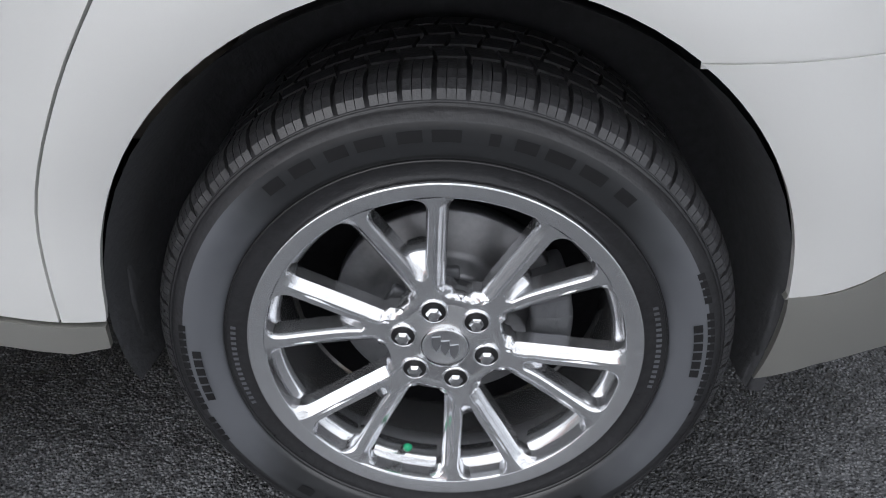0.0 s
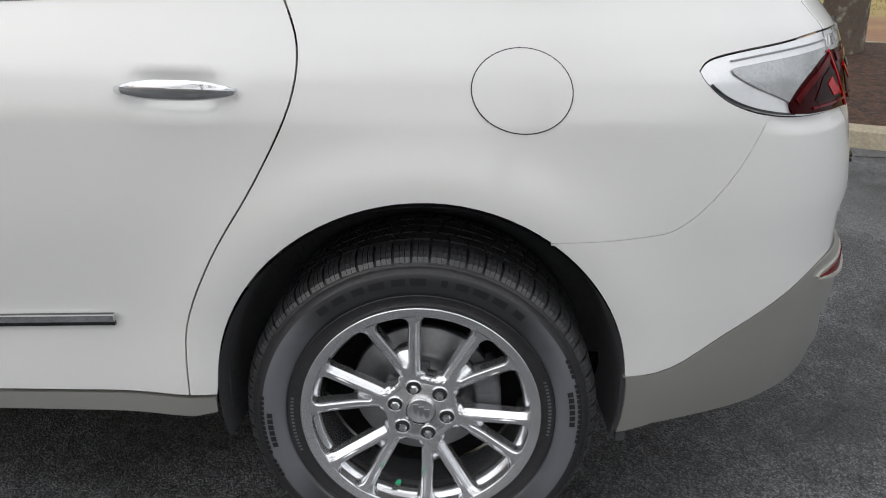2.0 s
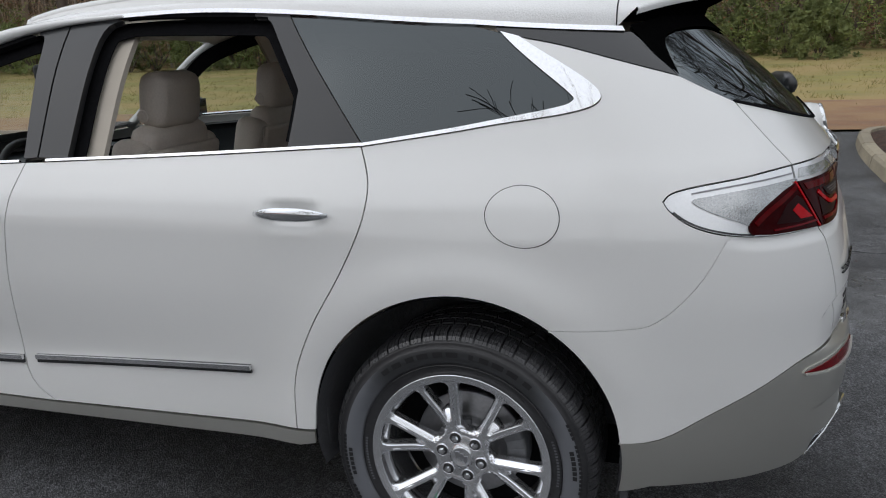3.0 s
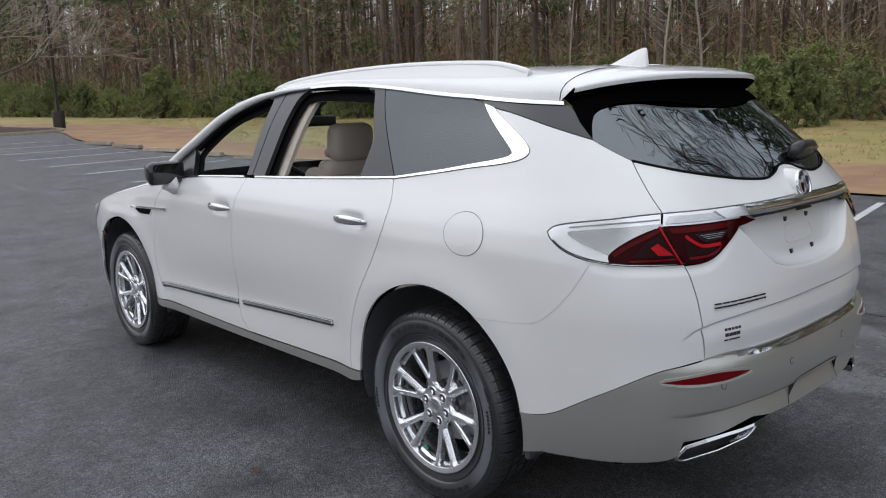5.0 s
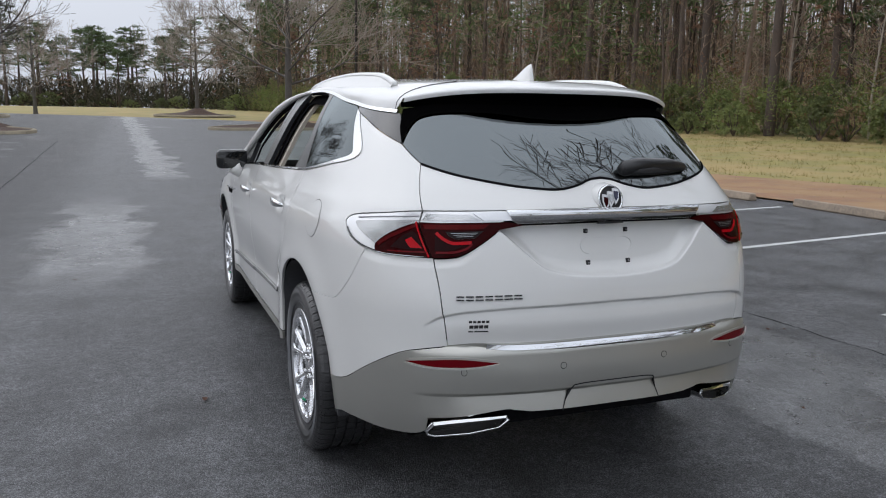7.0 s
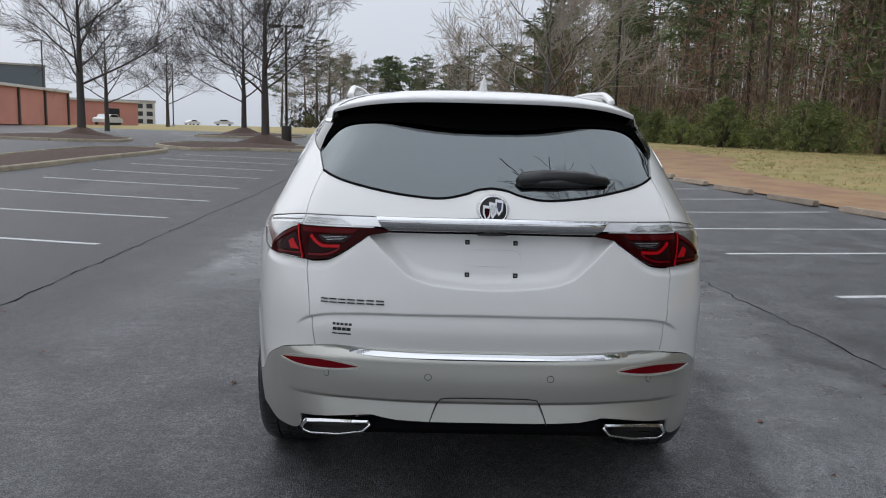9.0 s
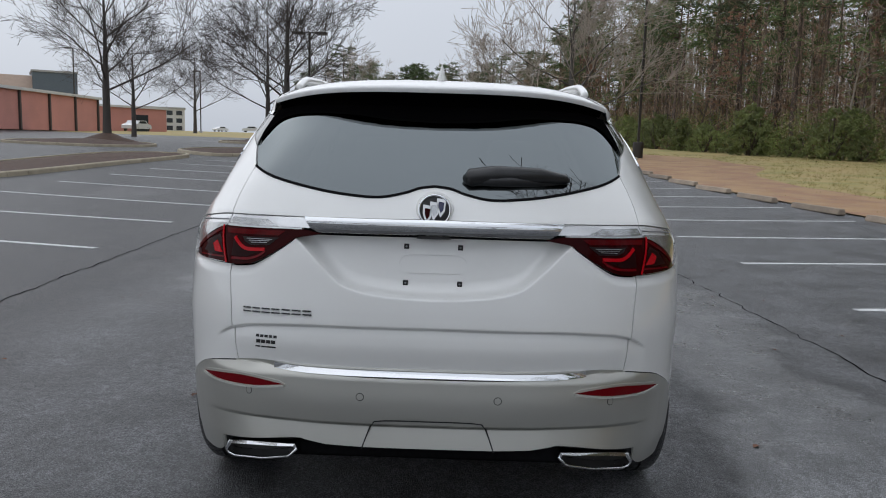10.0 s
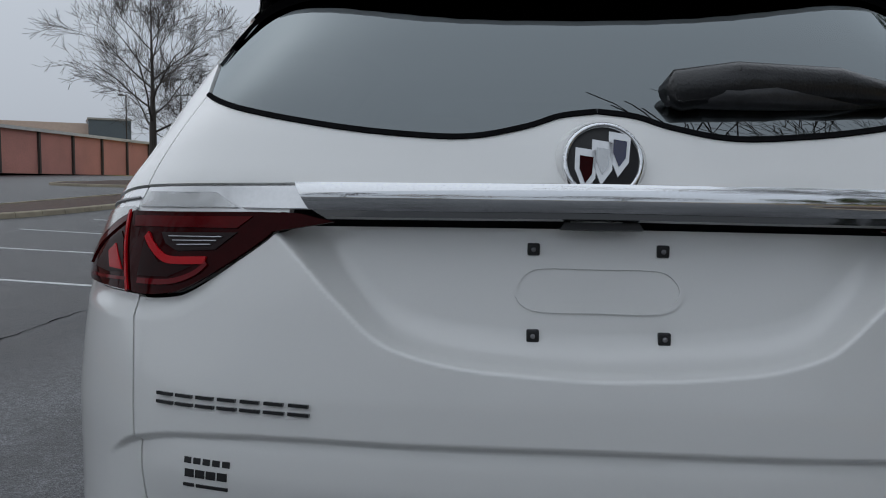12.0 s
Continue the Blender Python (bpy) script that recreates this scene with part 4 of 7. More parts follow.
# roof, windscreen and bonnet as crowned sheets
roof_mid = smooth_curve([(-0.74, 1.672), (-0.55, 1.694), (-0.35, 1.712), (0.0, 1.728), (0.5, 1.742), (1.0, 1.742), (1.45, 1.722), (1.80, 1.66)])
edge_z = smooth_curve([(u, z) for u, z in sorted(ROOF_EDGE)])


def crown(name, rows, mat, parent, label="", thick=0.0):
    """A sheet from rows of points running from the left edge to the right."""
    V = [p for r in rows for p in r]
    n = len(rows[0])
    F = [(i * n + j, i * n + j + 1, (i + 1) * n + j + 1, (i + 1) * n + j) for i in range(len(rows) - 1) for j in range(n - 1)]
    ob = raw_part(name, V, F, mat, parent, label)
    if thick:
        md = ob.modifiers.new("thickness", "SOLIDIFY")
        md.thickness, md.offset = thick, 0
    return ob


def arc_row(p, zmid, ymid=None, n=24, power=2.6):
    """Points over the roof from an edge point to its mirror."""
    x, y, z = p
    ymid = y if ymid is None else ymid
    out = []
    for k in range(n + 1):
        a = math.pi * k / n
        c, s = math.cos(a), math.sin(a)
        f = abs(s) ** (2 / power)
        out.append((x * math.copysign(abs(c) ** (2 / power), c), y + (ymid - y) * f, z + (zmid - z) * f))
    return out


rows = []
for u in np.linspace(-0.64, 1.86, 40):
    p = surf(np.array([u]), edge_z(np.array([u])))[0]
    lead = 0.10 * max(0.0, (u - 1.2) / 0.6) ** 2
    rows.append(arc_row(tuple(p), float(roof_mid(p[1] + lead)), p[1] + lead))
roof = crown("roof", rows, PAINT_WET, car, "white roof beaded with rain")
# spoiler: the roof carried back over the rear window
front = rows[0]
sheets, back_edge = [], []
for x, y, z in front:
    v = x / abs(front[0][0])
    a = abs(v)
    back_edge.append((v * 0.640, -0.442 - 0.228 * (1 - a ** 2.6), 1.667 - 0.044 * a ** 4))
for k in range(9):
    t = k / 8
    sheets.append([(p[0] + (q[0] - p[0]) * t, p[1] + (q[1] - p[1]) * t, p[2] + (q[2] - p[2]) * t + 0.010 * math.sin(math.pi * t) * (1 - (p[0] / front[0][0]) ** 4)) for p, q in zip(front, back_edge)])
sheets.append([(x, y - 0.004, z - 0.007) for x, y, z in back_edge])
sheets.append([(x, y + 0.002, z - 0.020) for x, y, z in back_edge])
spoiler = crown("roof_spoiler", sheets, PAINT_WET, car, "white roof spoiler over the rear window")
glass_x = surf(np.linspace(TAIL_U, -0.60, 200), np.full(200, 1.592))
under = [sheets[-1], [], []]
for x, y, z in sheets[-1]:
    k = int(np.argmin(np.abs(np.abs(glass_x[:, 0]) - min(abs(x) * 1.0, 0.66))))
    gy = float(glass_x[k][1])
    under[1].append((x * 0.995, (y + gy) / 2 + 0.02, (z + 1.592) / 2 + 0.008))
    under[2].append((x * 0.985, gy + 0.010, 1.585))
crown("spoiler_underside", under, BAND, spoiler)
for part_row in (front[:9], front[-9:]):
    bm = bmesh.new()
    tube(bm, [(x, y + 0.001, z + 0.0006) for x, y, z in part_row], 0.0022, 5)
    part("spoiler_seam", bm, BLACK, spoiler)
# windscreen
rows = []
A_LINE = [(2.56, 1.150), (2.36, 1.300), (2.18, 1.405), (1.94, 1.532), (1.86, 1.560)]
for k, (u, z) in enumerate(spline(A_LINE, 4)):
    p = surf(np.array([u]), np.array([z]))[0]
    rows.append(arc_row(tuple(p), z + 0.012 + 0.085 * k / 16, u + 0.32 - 0.20 * k / 16, power=2.2))
screen = crown("windscreen", rows, WINDOW, car, "clear windscreen")
screen.visible_shadow = False
for side in (-1, 1):
    bm = bmesh.new()
    tube(bm, [tuple(surf(np.array([u]), np.array([z]))[0] * np.array([-side, 1, 1]) + np.array([0.01 * side, 0, 0])) for u, z in spline([(2.60, 1.13), (2.36, 1.29), (2.18, 1.395), (1.94, 1.535), (1.70, 1.622), (1.45, 1.662), (1.2, 1.674)], 4)], [0.028] * 13 + [0.027, 0.026, 0.024, 0.022, 0.020, 0.017, 0.015, 0.013, 0.011, 0.009, 0.007, 0.005], 8)
    part("windscreen_pillar", bm, PAINT, car)
# bonnet
rows = []
for u in np.linspace(2.50, 4.25, 22):
    z = float(smooth_curve([(2.36, 1.160), (2.56, 1.130), (2.80, 1.090), (3.10, 1.040), (3.40, 0.975), (3.66, 0.905), (4.0, 0.86), (4.3, 0.845)])(u))
    p = surf(np.array([u]), np.array([z]))[0]
    rows.append(arc_row(tuple(p), z + 0.06 * max(0.1, min(1, (4.4 - u))), p[1] + 0.28 * max(0, (2.9 - u)) + max(0, u - 3.5) * 0.4, power=2.4))
crown("bonnet", rows, PAINT, car, "white bonnet")

# roof rails and aerial fin
for sx in (-1, 1):
    bm = bmesh.new()
    line = spline([(0.600, -0.20, 1.680), (0.602, -0.10, 1.708), (0.605, 0.05, 1.728), (0.610, 0.5, 1.744), (0.605, 1.0, 1.738), (0.592, 1.45, 1.712), (0.580, 1.68, 1.676)], 5)
    tube(bm, [(x * sx, y, z) for x, y, z in line], [0.012] + [0.017] * (len(line) - 2) + [0.012], 8)
    rail = part("roof_rail", bm, PAINT, car, "white roof rail")
    bm = bmesh.new()
    tube(bm, [(0.606 * sx, 0.0, 1.70), (0.606 * sx, 0.5, 1.735), (0.60 * sx, 1.0, 1.735), (0.59 * sx, 1.5, 1.695)], [0.014, 0.016, 0.016, 0.014], 6)
    part("rail_foot", bm, PAINT, rail)
    V = [q for x, y, z in line for q in (((x + 0.010) * sx, y, z + 0.010), ((x + 0.024) * sx, y, z - 0.016), ((x + 0.050) * sx, y, z - 0.058))]
    F = [(3 * i + j, 3 * i + j + 1, 3 * i + j + 4, 3 * i + j + 3) for i in range(len(line) - 1) for j in (0, 1)]
    raw_part("rail_skirt", V, F, PAINT, rail)
bm = bmesh.new()
fin = [(-0.09, 0.004, 0.006), (-0.145, 0.016, 0.020), (-0.20, 0.024, 0.042), (-0.255, 0.026, 0.064), (-0.295, 0.022, 0.077), (-0.318, 0.017, 0.080), (-0.324, 0.016, 0.076), (-0.332, 0.022, 0.0)]
ridge = []
for y, w, h in fin:
    ridge.append([bm.verts.new((-w, y, 1.706)), bm.verts.new((-w * 0.35, y, 1.706 + h * 0.75)), bm.verts.new((0, y, 1.706 + h)), bm.verts.new((w * 0.35, y, 1.706 + h * 0.75)), bm.verts.new((w, y, 1.706))])
for a, b in zip(ridge, ridge[1:]):
    for j in range(4):
        bm.faces.new((a[j], b[j], b[j + 1], a[j + 1]))
bm.faces.new(ridge[-1])
bmesh.ops.recalc_face_normals(bm, faces=bm.faces[:])
part("aerial_fin", bm, PAINT, car, "white shark-fin aerial", smooth=False)

# door mirrors
for sx in (-1, 1):
    bm = bmesh.new()
    box(bm, -0.11, 0.11, -0.055, 0.075, -0.068, 0.068, 0.034, None, 3)
    for v in bm.verts:
        if v.co.y > 0.02:
            v.co.x *= 0.82
            v.co.z *= 0.80
    bmesh.ops.transform(bm, matrix=pose(1.035 * sx, 2.24, 1.226, 0, 0, -6 * sx), verts=bm.verts[:])
    mir = part("door_mirror", bm, GLOSS, car, "door mirror with a dark housing")
    bm = bmesh.new()
    box(bm, -0.098, 0.098, -0.060, -0.052, -0.056, 0.056, 0.002)
    bmesh.ops.transform(bm, matrix=pose(1.035 * sx, 2.24, 1.226, 0, 0, -6 * sx), verts=bm.verts[:])
    part("mirror_glass", bm, GLOSS, mir)
    bm = bmesh.new()
    tube(bm, [(0.940 * sx, 2.27, 1.090), (0.965 * sx, 2.24, 1.115), (1.000 * sx, 2.215, 1.150), (1.02 * sx, 2.215, 1.172)], [0.018, 0.030, 0.044, 0.056], 12)
    part("mirror_arm", bm, PAINT, mir)

# ---- wheels ----
HUB_X, HUB_Z = 0.955, 0.388


def build_wheel():
    """A wheel at the origin, its outer face towards -x."""
    w = tagged(new("wheel"))
    w.parent = car
    bm = bmesh.new()
    lathe(bm, [(0.350, -0.0395), (0.362, -0.034), (0.367, -0.035), (0.370, -0.031), (0.378, -0.020), (0.383, -0.004), (0.385, 0.02), (0.385, 0.19), (0.375, 0.215), (0.345, 0.235), (0.30, 0.232), (0.262, 0.20)], 144)
    tyre = part("tyre", bm, RUBBER, w, "black all-season tyre with a wet sheen")
    bm = bmesh.new()
    lathe(bm, [(0.262, -0.018), (0.270, -0.025), (0.280, -0.024), (0.284, -0.027), (0.296, -0.028), (0.299, -0.0285)], 144)
    part("bead", bm, RUBBER, w)
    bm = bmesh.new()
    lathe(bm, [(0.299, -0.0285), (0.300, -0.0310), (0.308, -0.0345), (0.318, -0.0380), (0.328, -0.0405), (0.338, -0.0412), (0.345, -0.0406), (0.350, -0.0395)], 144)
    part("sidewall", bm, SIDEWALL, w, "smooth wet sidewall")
    # tread: shoulder blocks with sipes and three ribs of blocks
    bm = bmesh.new()
    N = 62
    for k in range(N):
        a0 = 2 * math.pi * k / N
        for s in range(3):
            b0, b1 = a0 + 2 * math.pi / N * (0.03 + 0.29 * s), a0 + 2 * math.pi / N * (0.03 + 0.29 * s + 0.265)
            prof = [(0.371, -0.030), (0.381, -0.023), (0.389, -0.010), (0.3935, 0.008), (0.394, 0.040), (0.384, 0.041)]
            A = [bm.verts.new((x, r * math.cos(b0), r * math.sin(b0))) for r, x in prof]
            B = [bm.verts.new((x, r * math.cos(b1), r * math.sin(b1))) for r, x in prof]
            for i in range(5):
                bm.faces.new((A[i], A[i + 1], B[i + 1], B[i]))
            bm.faces.new(A[::-1])
            bm.faces.new(B)
    for rib, (x0, x1) in enumerate(((0.050, 0.085), (0.095, 0.130), (0.140, 0.175), (0.183, 0.212))):
        M = 62
        for k in range(M):
            b0 = 2 * math.pi * (k + 0.3 * rib) / M
            b1 = b0 + 2 * math.pi / M * 0.86
            sk = 0.02 * (1 if rib % 2 else -1)
            c = [bm.verts.new((x, r * math.cos(b), r * math.sin(b))) for x, b, r in ((x0, b0, 0.394), (x0, b1, 0.394), (x1, b1 + sk, 0.394), (x1, b0 + sk, 0.394), (x0, b0, 0.384), (x0, b1, 0.384), (x1, b1 + sk, 0.384), (x1, b0 + sk, 0.384))]
            for f in ((0, 1, 2, 3), (0, 4, 5, 1), (1, 5, 6, 2), (2, 6, 7, 3), (3, 7, 4, 0)):
                bm.faces.new([c[i] for i in f])
    bmesh.ops.recalc_face_normals(bm, faces=bm.faces[:])
    part("tread", bm, TREAD, w, smooth=False)
    # thin rings and raised plates on the sidewall
    for r, x in ((0.2965, -0.0318), (0.3655, -0.0355), (0.3695, -0.0332)):
        bm = bmesh.new()
        lathe(bm, [(r - 0.0012, x + 0.003), (r, x - 0.0012), (r + 0.0012, x + 0.003)], 128)
        part("sidewall_ring", bm, RUBBER, w)

    def plates(name, r, height, starts, widths, x, raise_by, mat, frame_w=0.0):
        for a, wd in zip(starts, widths):
            bm = bmesh.new()
            n = max(2, int(wd / 2.0))

            def quad(r0, r1, a0, a1):
                ring = []
                for i in range(n + 1):
                    ang = radians(a0 + (a1 - a0) * i / n)
                    ring.append([bm.verts.new((x - raise_by, -rr * math.cos(ang), rr * math.sin(ang))) for rr in (r0, r1)])
                for p, q in zip(ring, ring[1:]):
                    bm.faces.new((p[0], p[1], q[1], q[0]))
            if frame_w:
                fa = math.degrees(frame_w / r)
                quad(r, r + frame_w, a, a + wd)
                quad(r + height - frame_w, r + height, a, a + wd)
                quad(r, r + height, a, a + fa)
                quad(r, r + height, a + wd - fa, a + wd)
            else:
                quad(r, r + height, a, a + wd)
            bmesh.ops.recalc_face_normals(bm, faces=bm.faces[:])
            part(name, bm, mat, w, smooth=False)
    # plain bars in place of the maker's raised letters
    for first in (50, 230):
        plates("maker_plate", 0.325, 0.015, [first + 7.6 * k for k in range(11)], [4.2, 5.6, 5.8, 4.6, 2.2, 5.8, 5.0, 5.8, 4.6, 5.2, 4.4], -0.0404, 0.0012, LETTER)
    for base in (-8, 172):
        plates("model_plate", 0.346, 0.009, [base + 2.1 * k for k in range(17) if k != 12], [1.6] * 16, -0.0405, 0.0006, BLACK)
        plates("mark_plate", 0.328, 0.012, [base + 7 + 2.6 * k for k in range(6)], [2.1] * 6, -0.0418, 0.0006, BLACK)
        plates("size_plate", 0.283, 0.007, [base + 1.8 * k for k in range(16)], [1.0] * 16, -0.0275, 0.0008, SIDEWALL)
    # rim: lip, barrel, twelve spokes in six pairs, hub
    bm = bmesh.new()
    lathe(bm, [(0.262, -0.018), (0.2680, -0.026), (0.2675, -0.0305), (0.2655, -0.0315), (0.2640, -0.0312), (0.2480, -0.0272), (0.2450, -0.0262), (0.2442, -0.0245), (0.2435, -0.008), (0.242, 0.02), (0.236, 0.05), (0.236, 0.19), (0.25, 0.21)], 128)
    rim = part("rim", bm, ALLOY, w, "polished alloy rim")
    bm = bmesh.new()
    lathe(bm, [(0.034, -0.006), (0.040, -0.003), (0.056, -0.001), (0.072, 0.002), (0.080, 0.006), (0.084, 0.014), (0.082, 0.045), (0.0, 0.05)], 48)
    part("hub", bm, ALLOY, w)

    def spoke_edges(r):
        """Where a spoke begins and ends across the wheel at radius r, from its pair's axis: (lateral inner, lateral gap to the window's axis)."""
        off = max(0.0, 0.301 * (r - 0.066))
        inner = max(0.0, off - 0.0080 - 0.0054 * float(ease((r - 0.088) / 0.06)))
        if r < 0.132:
            inner = min(inner, math.sqrt(max(0.0, 0.010 ** 2 - max(0.0, 0.010 - (r - 0.114)) ** 2))) if r > 0.114 else 0.0
        outer = off + 0.0138 + 0.006 * (1 - r / 0.25) ** 2
        gap = r * math.sin(radians(30) - math.asin(min(0.9, outer / r)))
        if r < 0.081:
            gap = 0.0
        elif r < 0.096:
            gap = min(gap, math.sqrt(max(0.0, 0.015 ** 2 - (0.015 - (r - 0.081)) ** 2)))
        if r > 0.222:
            round_off = 0.022 * (1 - math.sqrt(max(0.0, 1 - ((r - 0.222) / 0.0225) ** 2)))
            inner, gap = max(0.0, inner - round_off), max(0.0, gap - round_off)
        return inner, gap

    def spoke_face(r):
        return 0.004 - 0.004 * min(1.0, (r - 0.058) / 0.014) - 0.0268 * max(0.0, (r - 0.066) / 0.178) ** 1.35

    def spoke(bm, mid, sgn):
        """One half of a pair: rounded windows on both sides, chamfered edges and a groove that fades towards the rim."""
        prev = None
        for k in range(45):
            r = 0.058 + (0.2455 - 0.058) * k / 44
            inner, gap = spoke_edges(r)
            lo, hi = math.asin(inner / r), radians(30) - math.asin(gap / r)
            wide = r * (hi - lo)
            e, x = min(0.0042, 0.16 * wide), spoke_face(r)
            ci, co = float(ease(inner / 0.004)), float(ease(gap / 0.004))
            g = 0.0042 * float(ease((r - 0.080) / 0.02)) * (1 - float(ease((r - 0.15) / 0.08)))
            cols = [(0, x + 0.036), (0, x + 0.008 * ci), (0.45 * e, x + 0.0022 * ci), (e, x), (0.40 * wide, x), (0.47 * wide, x + g), (0.53 * wide, x + g), (0.58 * wide, x + 0.0004 * co),
                    (wide - 1.8 * e, x + 0.0042 * co), (wide - e, x + 0.0062 * co), (wide, x + 0.0125 * co), (wide, x + 0.036)]
            pts = []
            for d, xx in cols:
                ang = radians(mid) + sgn * (lo + d / r)
                pts.append((xx, -r * math.cos(ang), r * math.sin(ang)))
            made = [[bm.verts.new(p) for p in run] for run in (pts[0:2], pts[1:4], pts[3:5], pts[4:6], pts[5:7], pts[6:8], pts[7:9], pts[8:11], pts[10:12])]
            if prev:
                for a, b in zip(prev, made):
                    for i in range(len(a) - 1):
                        bm.faces.new((a[i], a[i + 1], b[i + 1], b[i]))
            prev = made

    for pair in range(6):
        mid = 106 + 60 * pair
        for sgn in (-1, 1):
            bm = bmesh.new()
            spoke(bm, mid, sgn)
            part("spoke", bm, ALLOY, w)
        # sloping web in the fork of the pair
        bm = bmesh.new()
        web = []
        for k in range(9):
            r = 0.110 + 0.040 * k / 8
            half = math.degrees((spoke_edges(r)[0] + 0.003) / r)
            x = spoke_face(r) + 0.003 + 0.026 * (k / 8) ** 1.5
            web.append([bm.verts.new((x - 0.003 * (d != 0), -r * math.cos(radians(mid + d * half)), r * math.sin(radians(mid + d * half)))) for d in (-1, -0.6, 0, 0.6, 1)])
        for a, b in zip(web, web[1:]):
            for j in range(4):
                bm.faces.new((a[j], b[j], b[j + 1], a[j + 1]))
        lip = [bm.verts.new((v.co.x + 0.03, v.co.y, v.co.z)) for v in web[-1]]
        for j in range(4):
            bm.faces.new((web[-1][j], lip[j], lip[j + 1], web[-1][j + 1]))
        part("web", bm, ALLOY, w)
        # lug seat and nut
        ca, sa = -0.060 * math.cos(radians(mid)), 0.060 * math.sin(radians(mid))
        bm = bmesh.new()
        lathe(bm, [(0.0205, 0.002), (0.0190, -0.0045), (0.0172, -0.0052), (0.0160, -0.0030)], 24, (0, ca, sa))
        part("lug_seat", bm, ALLOY, w)
        bm = bmesh.new()
        lathe(bm, [(0.0165, -0.0034), (0.0, -0.0032)], 16, (0, ca, sa))
        part("lug_well", bm, BLACK, w)
        bm = bmesh.new()
        lathe(bm, [(0.0112, 0.0), (0.0112, -0.009), (0.0080, -0.0140), (0.0, -0.0150)], 6, (0, ca, sa))
        part("wheel_nut", bm, CHROME, w, smooth=False)
    bm = bmesh.new()
    lathe(bm, [(0.033, -0.004), (0.030, -0.008), (0.027, -0.0065), (0.0, -0.006)], 40)
    cap = part("centre_cap", bm, ALLOY, w, "centre cap with three plain shields")
    for k in range(3):
        bm = bmesh.new()
        o = (k - 1) * 0.0125
        pts = [(-0.006, 0.010), (0.006, 0.012), (0.007, 0.0), (0.001, -0.014), (-0.005, -0.005)]
        bm.faces.new([bm.verts.new((-0.0075, -(o + a), b - o * 0.5)) for a, b in pts])
        r = bmesh.ops.extrude_face_region(bm, geom=bm.faces[:])
        bmesh.ops.translate(bm, vec=(0.002, 0, 0), verts=[v for v in r["geom"] if isinstance(v, bmesh.types.BMVert)])
        bmesh.ops.recalc_face_normals(bm, faces=bm.faces[:])
        part("shield", bm, ALLOY_SHADE, w, smooth=False)
    for k in range(12):
        mid = 106 + 60 * (k // 2) + (30 if k % 2 else 0)
        half = 10.0 if k % 2 == 0 else 12.0
        bm = bmesh.new()
        row = []
        for i in range(7):
            ang = radians(mid - half + 2 * half * i / 6)
            row.append([bm.verts.new((x, -r * math.cos(ang), r * math.sin(ang))) for r, x in ((0.247, -0.004), (0.236, 0.002), (0.230, 0.012), (0.238, 0.040))])
        for a, b in zip(row, row[1:]):
            for j in range(3):
                bm.faces.new((a[j], a[j + 1], b[j + 1], b[j]))
        part("rim_step", bm, ALLOY, w)
    # valve
    va = radians(255)
    bm = bmesh.new()
    tube(bm, [(0.010, -0.225 * math.cos(va), 0.225 * math.sin(va)), (-0.004, -0.210 * math.cos(va), 0.210 * math.sin(va)), (-0.010, -0.200 * math.cos(va), 0.200 * math.sin(va))], [0.006, 0.006, 0.006], 10)
    valve = part("valve", bm, BLACK, w)
    bm = bmesh.new()
    tube(bm, [(-0.008, -0.203 * math.cos(va), 0.203 * math.sin(va)), (-0.020, -0.189 * math.cos(va), 0.189 * math.sin(va))], [0.0068, 0.0055], 10)
    part("valve_cap", bm, GREEN_CAP, w, "green valve cap")
    # brake behind the spokes
    bm = bmesh.new()
    lathe(bm, [(0.0, 0.055), (0.075, 0.055), (0.083, 0.060), (0.088, 0.082), (0.100, 0.088), (0.162, 0.088), (0.165, 0.092), (0.165, 0.115), (0.0, 0.115)], 64)
    disc = part("brake_disc", bm, STEEL, w, "grey brake disc")
    for k in range(6):
        a = radians(30 + 60 * k)
        bm = bmesh.new()
        box(bm, 0.046, 0.060, -0.017, 0.017, -0.010, 0.010, 0.004, pose(0, -0.085 * math.cos(a), 0.085 * math.sin(a), -math.degrees(a) + 90))
        part("disc_key", bm, CAST, w)
    bm = bmesh.new()
    for a in (-8, 2, 12, 22):
        box(bm, 0.045, 0.13, -0.030, 0.030, -0.022, 0.022, 0.009, pose(0, -0.152 * math.cos(radians(a)), 0.152 * math.sin(radians(a)), -a))
    box(bm, 0.052, 0.10, -0.165, -0.125, -0.030, 0.000, 0.006)
    part("brake_caliper", bm, CAST, w, "cast brake caliper")
    bm = bmesh.new()
    lathe(bm, [(0.0, 0.135), (0.234, 0.135)], 48)
    part("barrel_back", bm, LINER, w)
    return w


def turned(w, m):
    w.matrix_parent_inverse = Matrix.Identity(4)
    w.matrix_basis = m
    return w


wheel = turned(build_wheel(), pose(-HUB_X, 0, HUB_Z))
turned(copy_thing(wheel, pose(-HUB_X, 3.071, HUB_Z, 16)), pose(-HUB_X, 3.071, HUB_Z, 16))
copy_thing(wheel, pose(HUB_X, 0, HUB_Z, 0, 0, 180))
copy_thing(wheel, pose(HUB_X, 3.071, HUB_Z, 20, 0, 180))
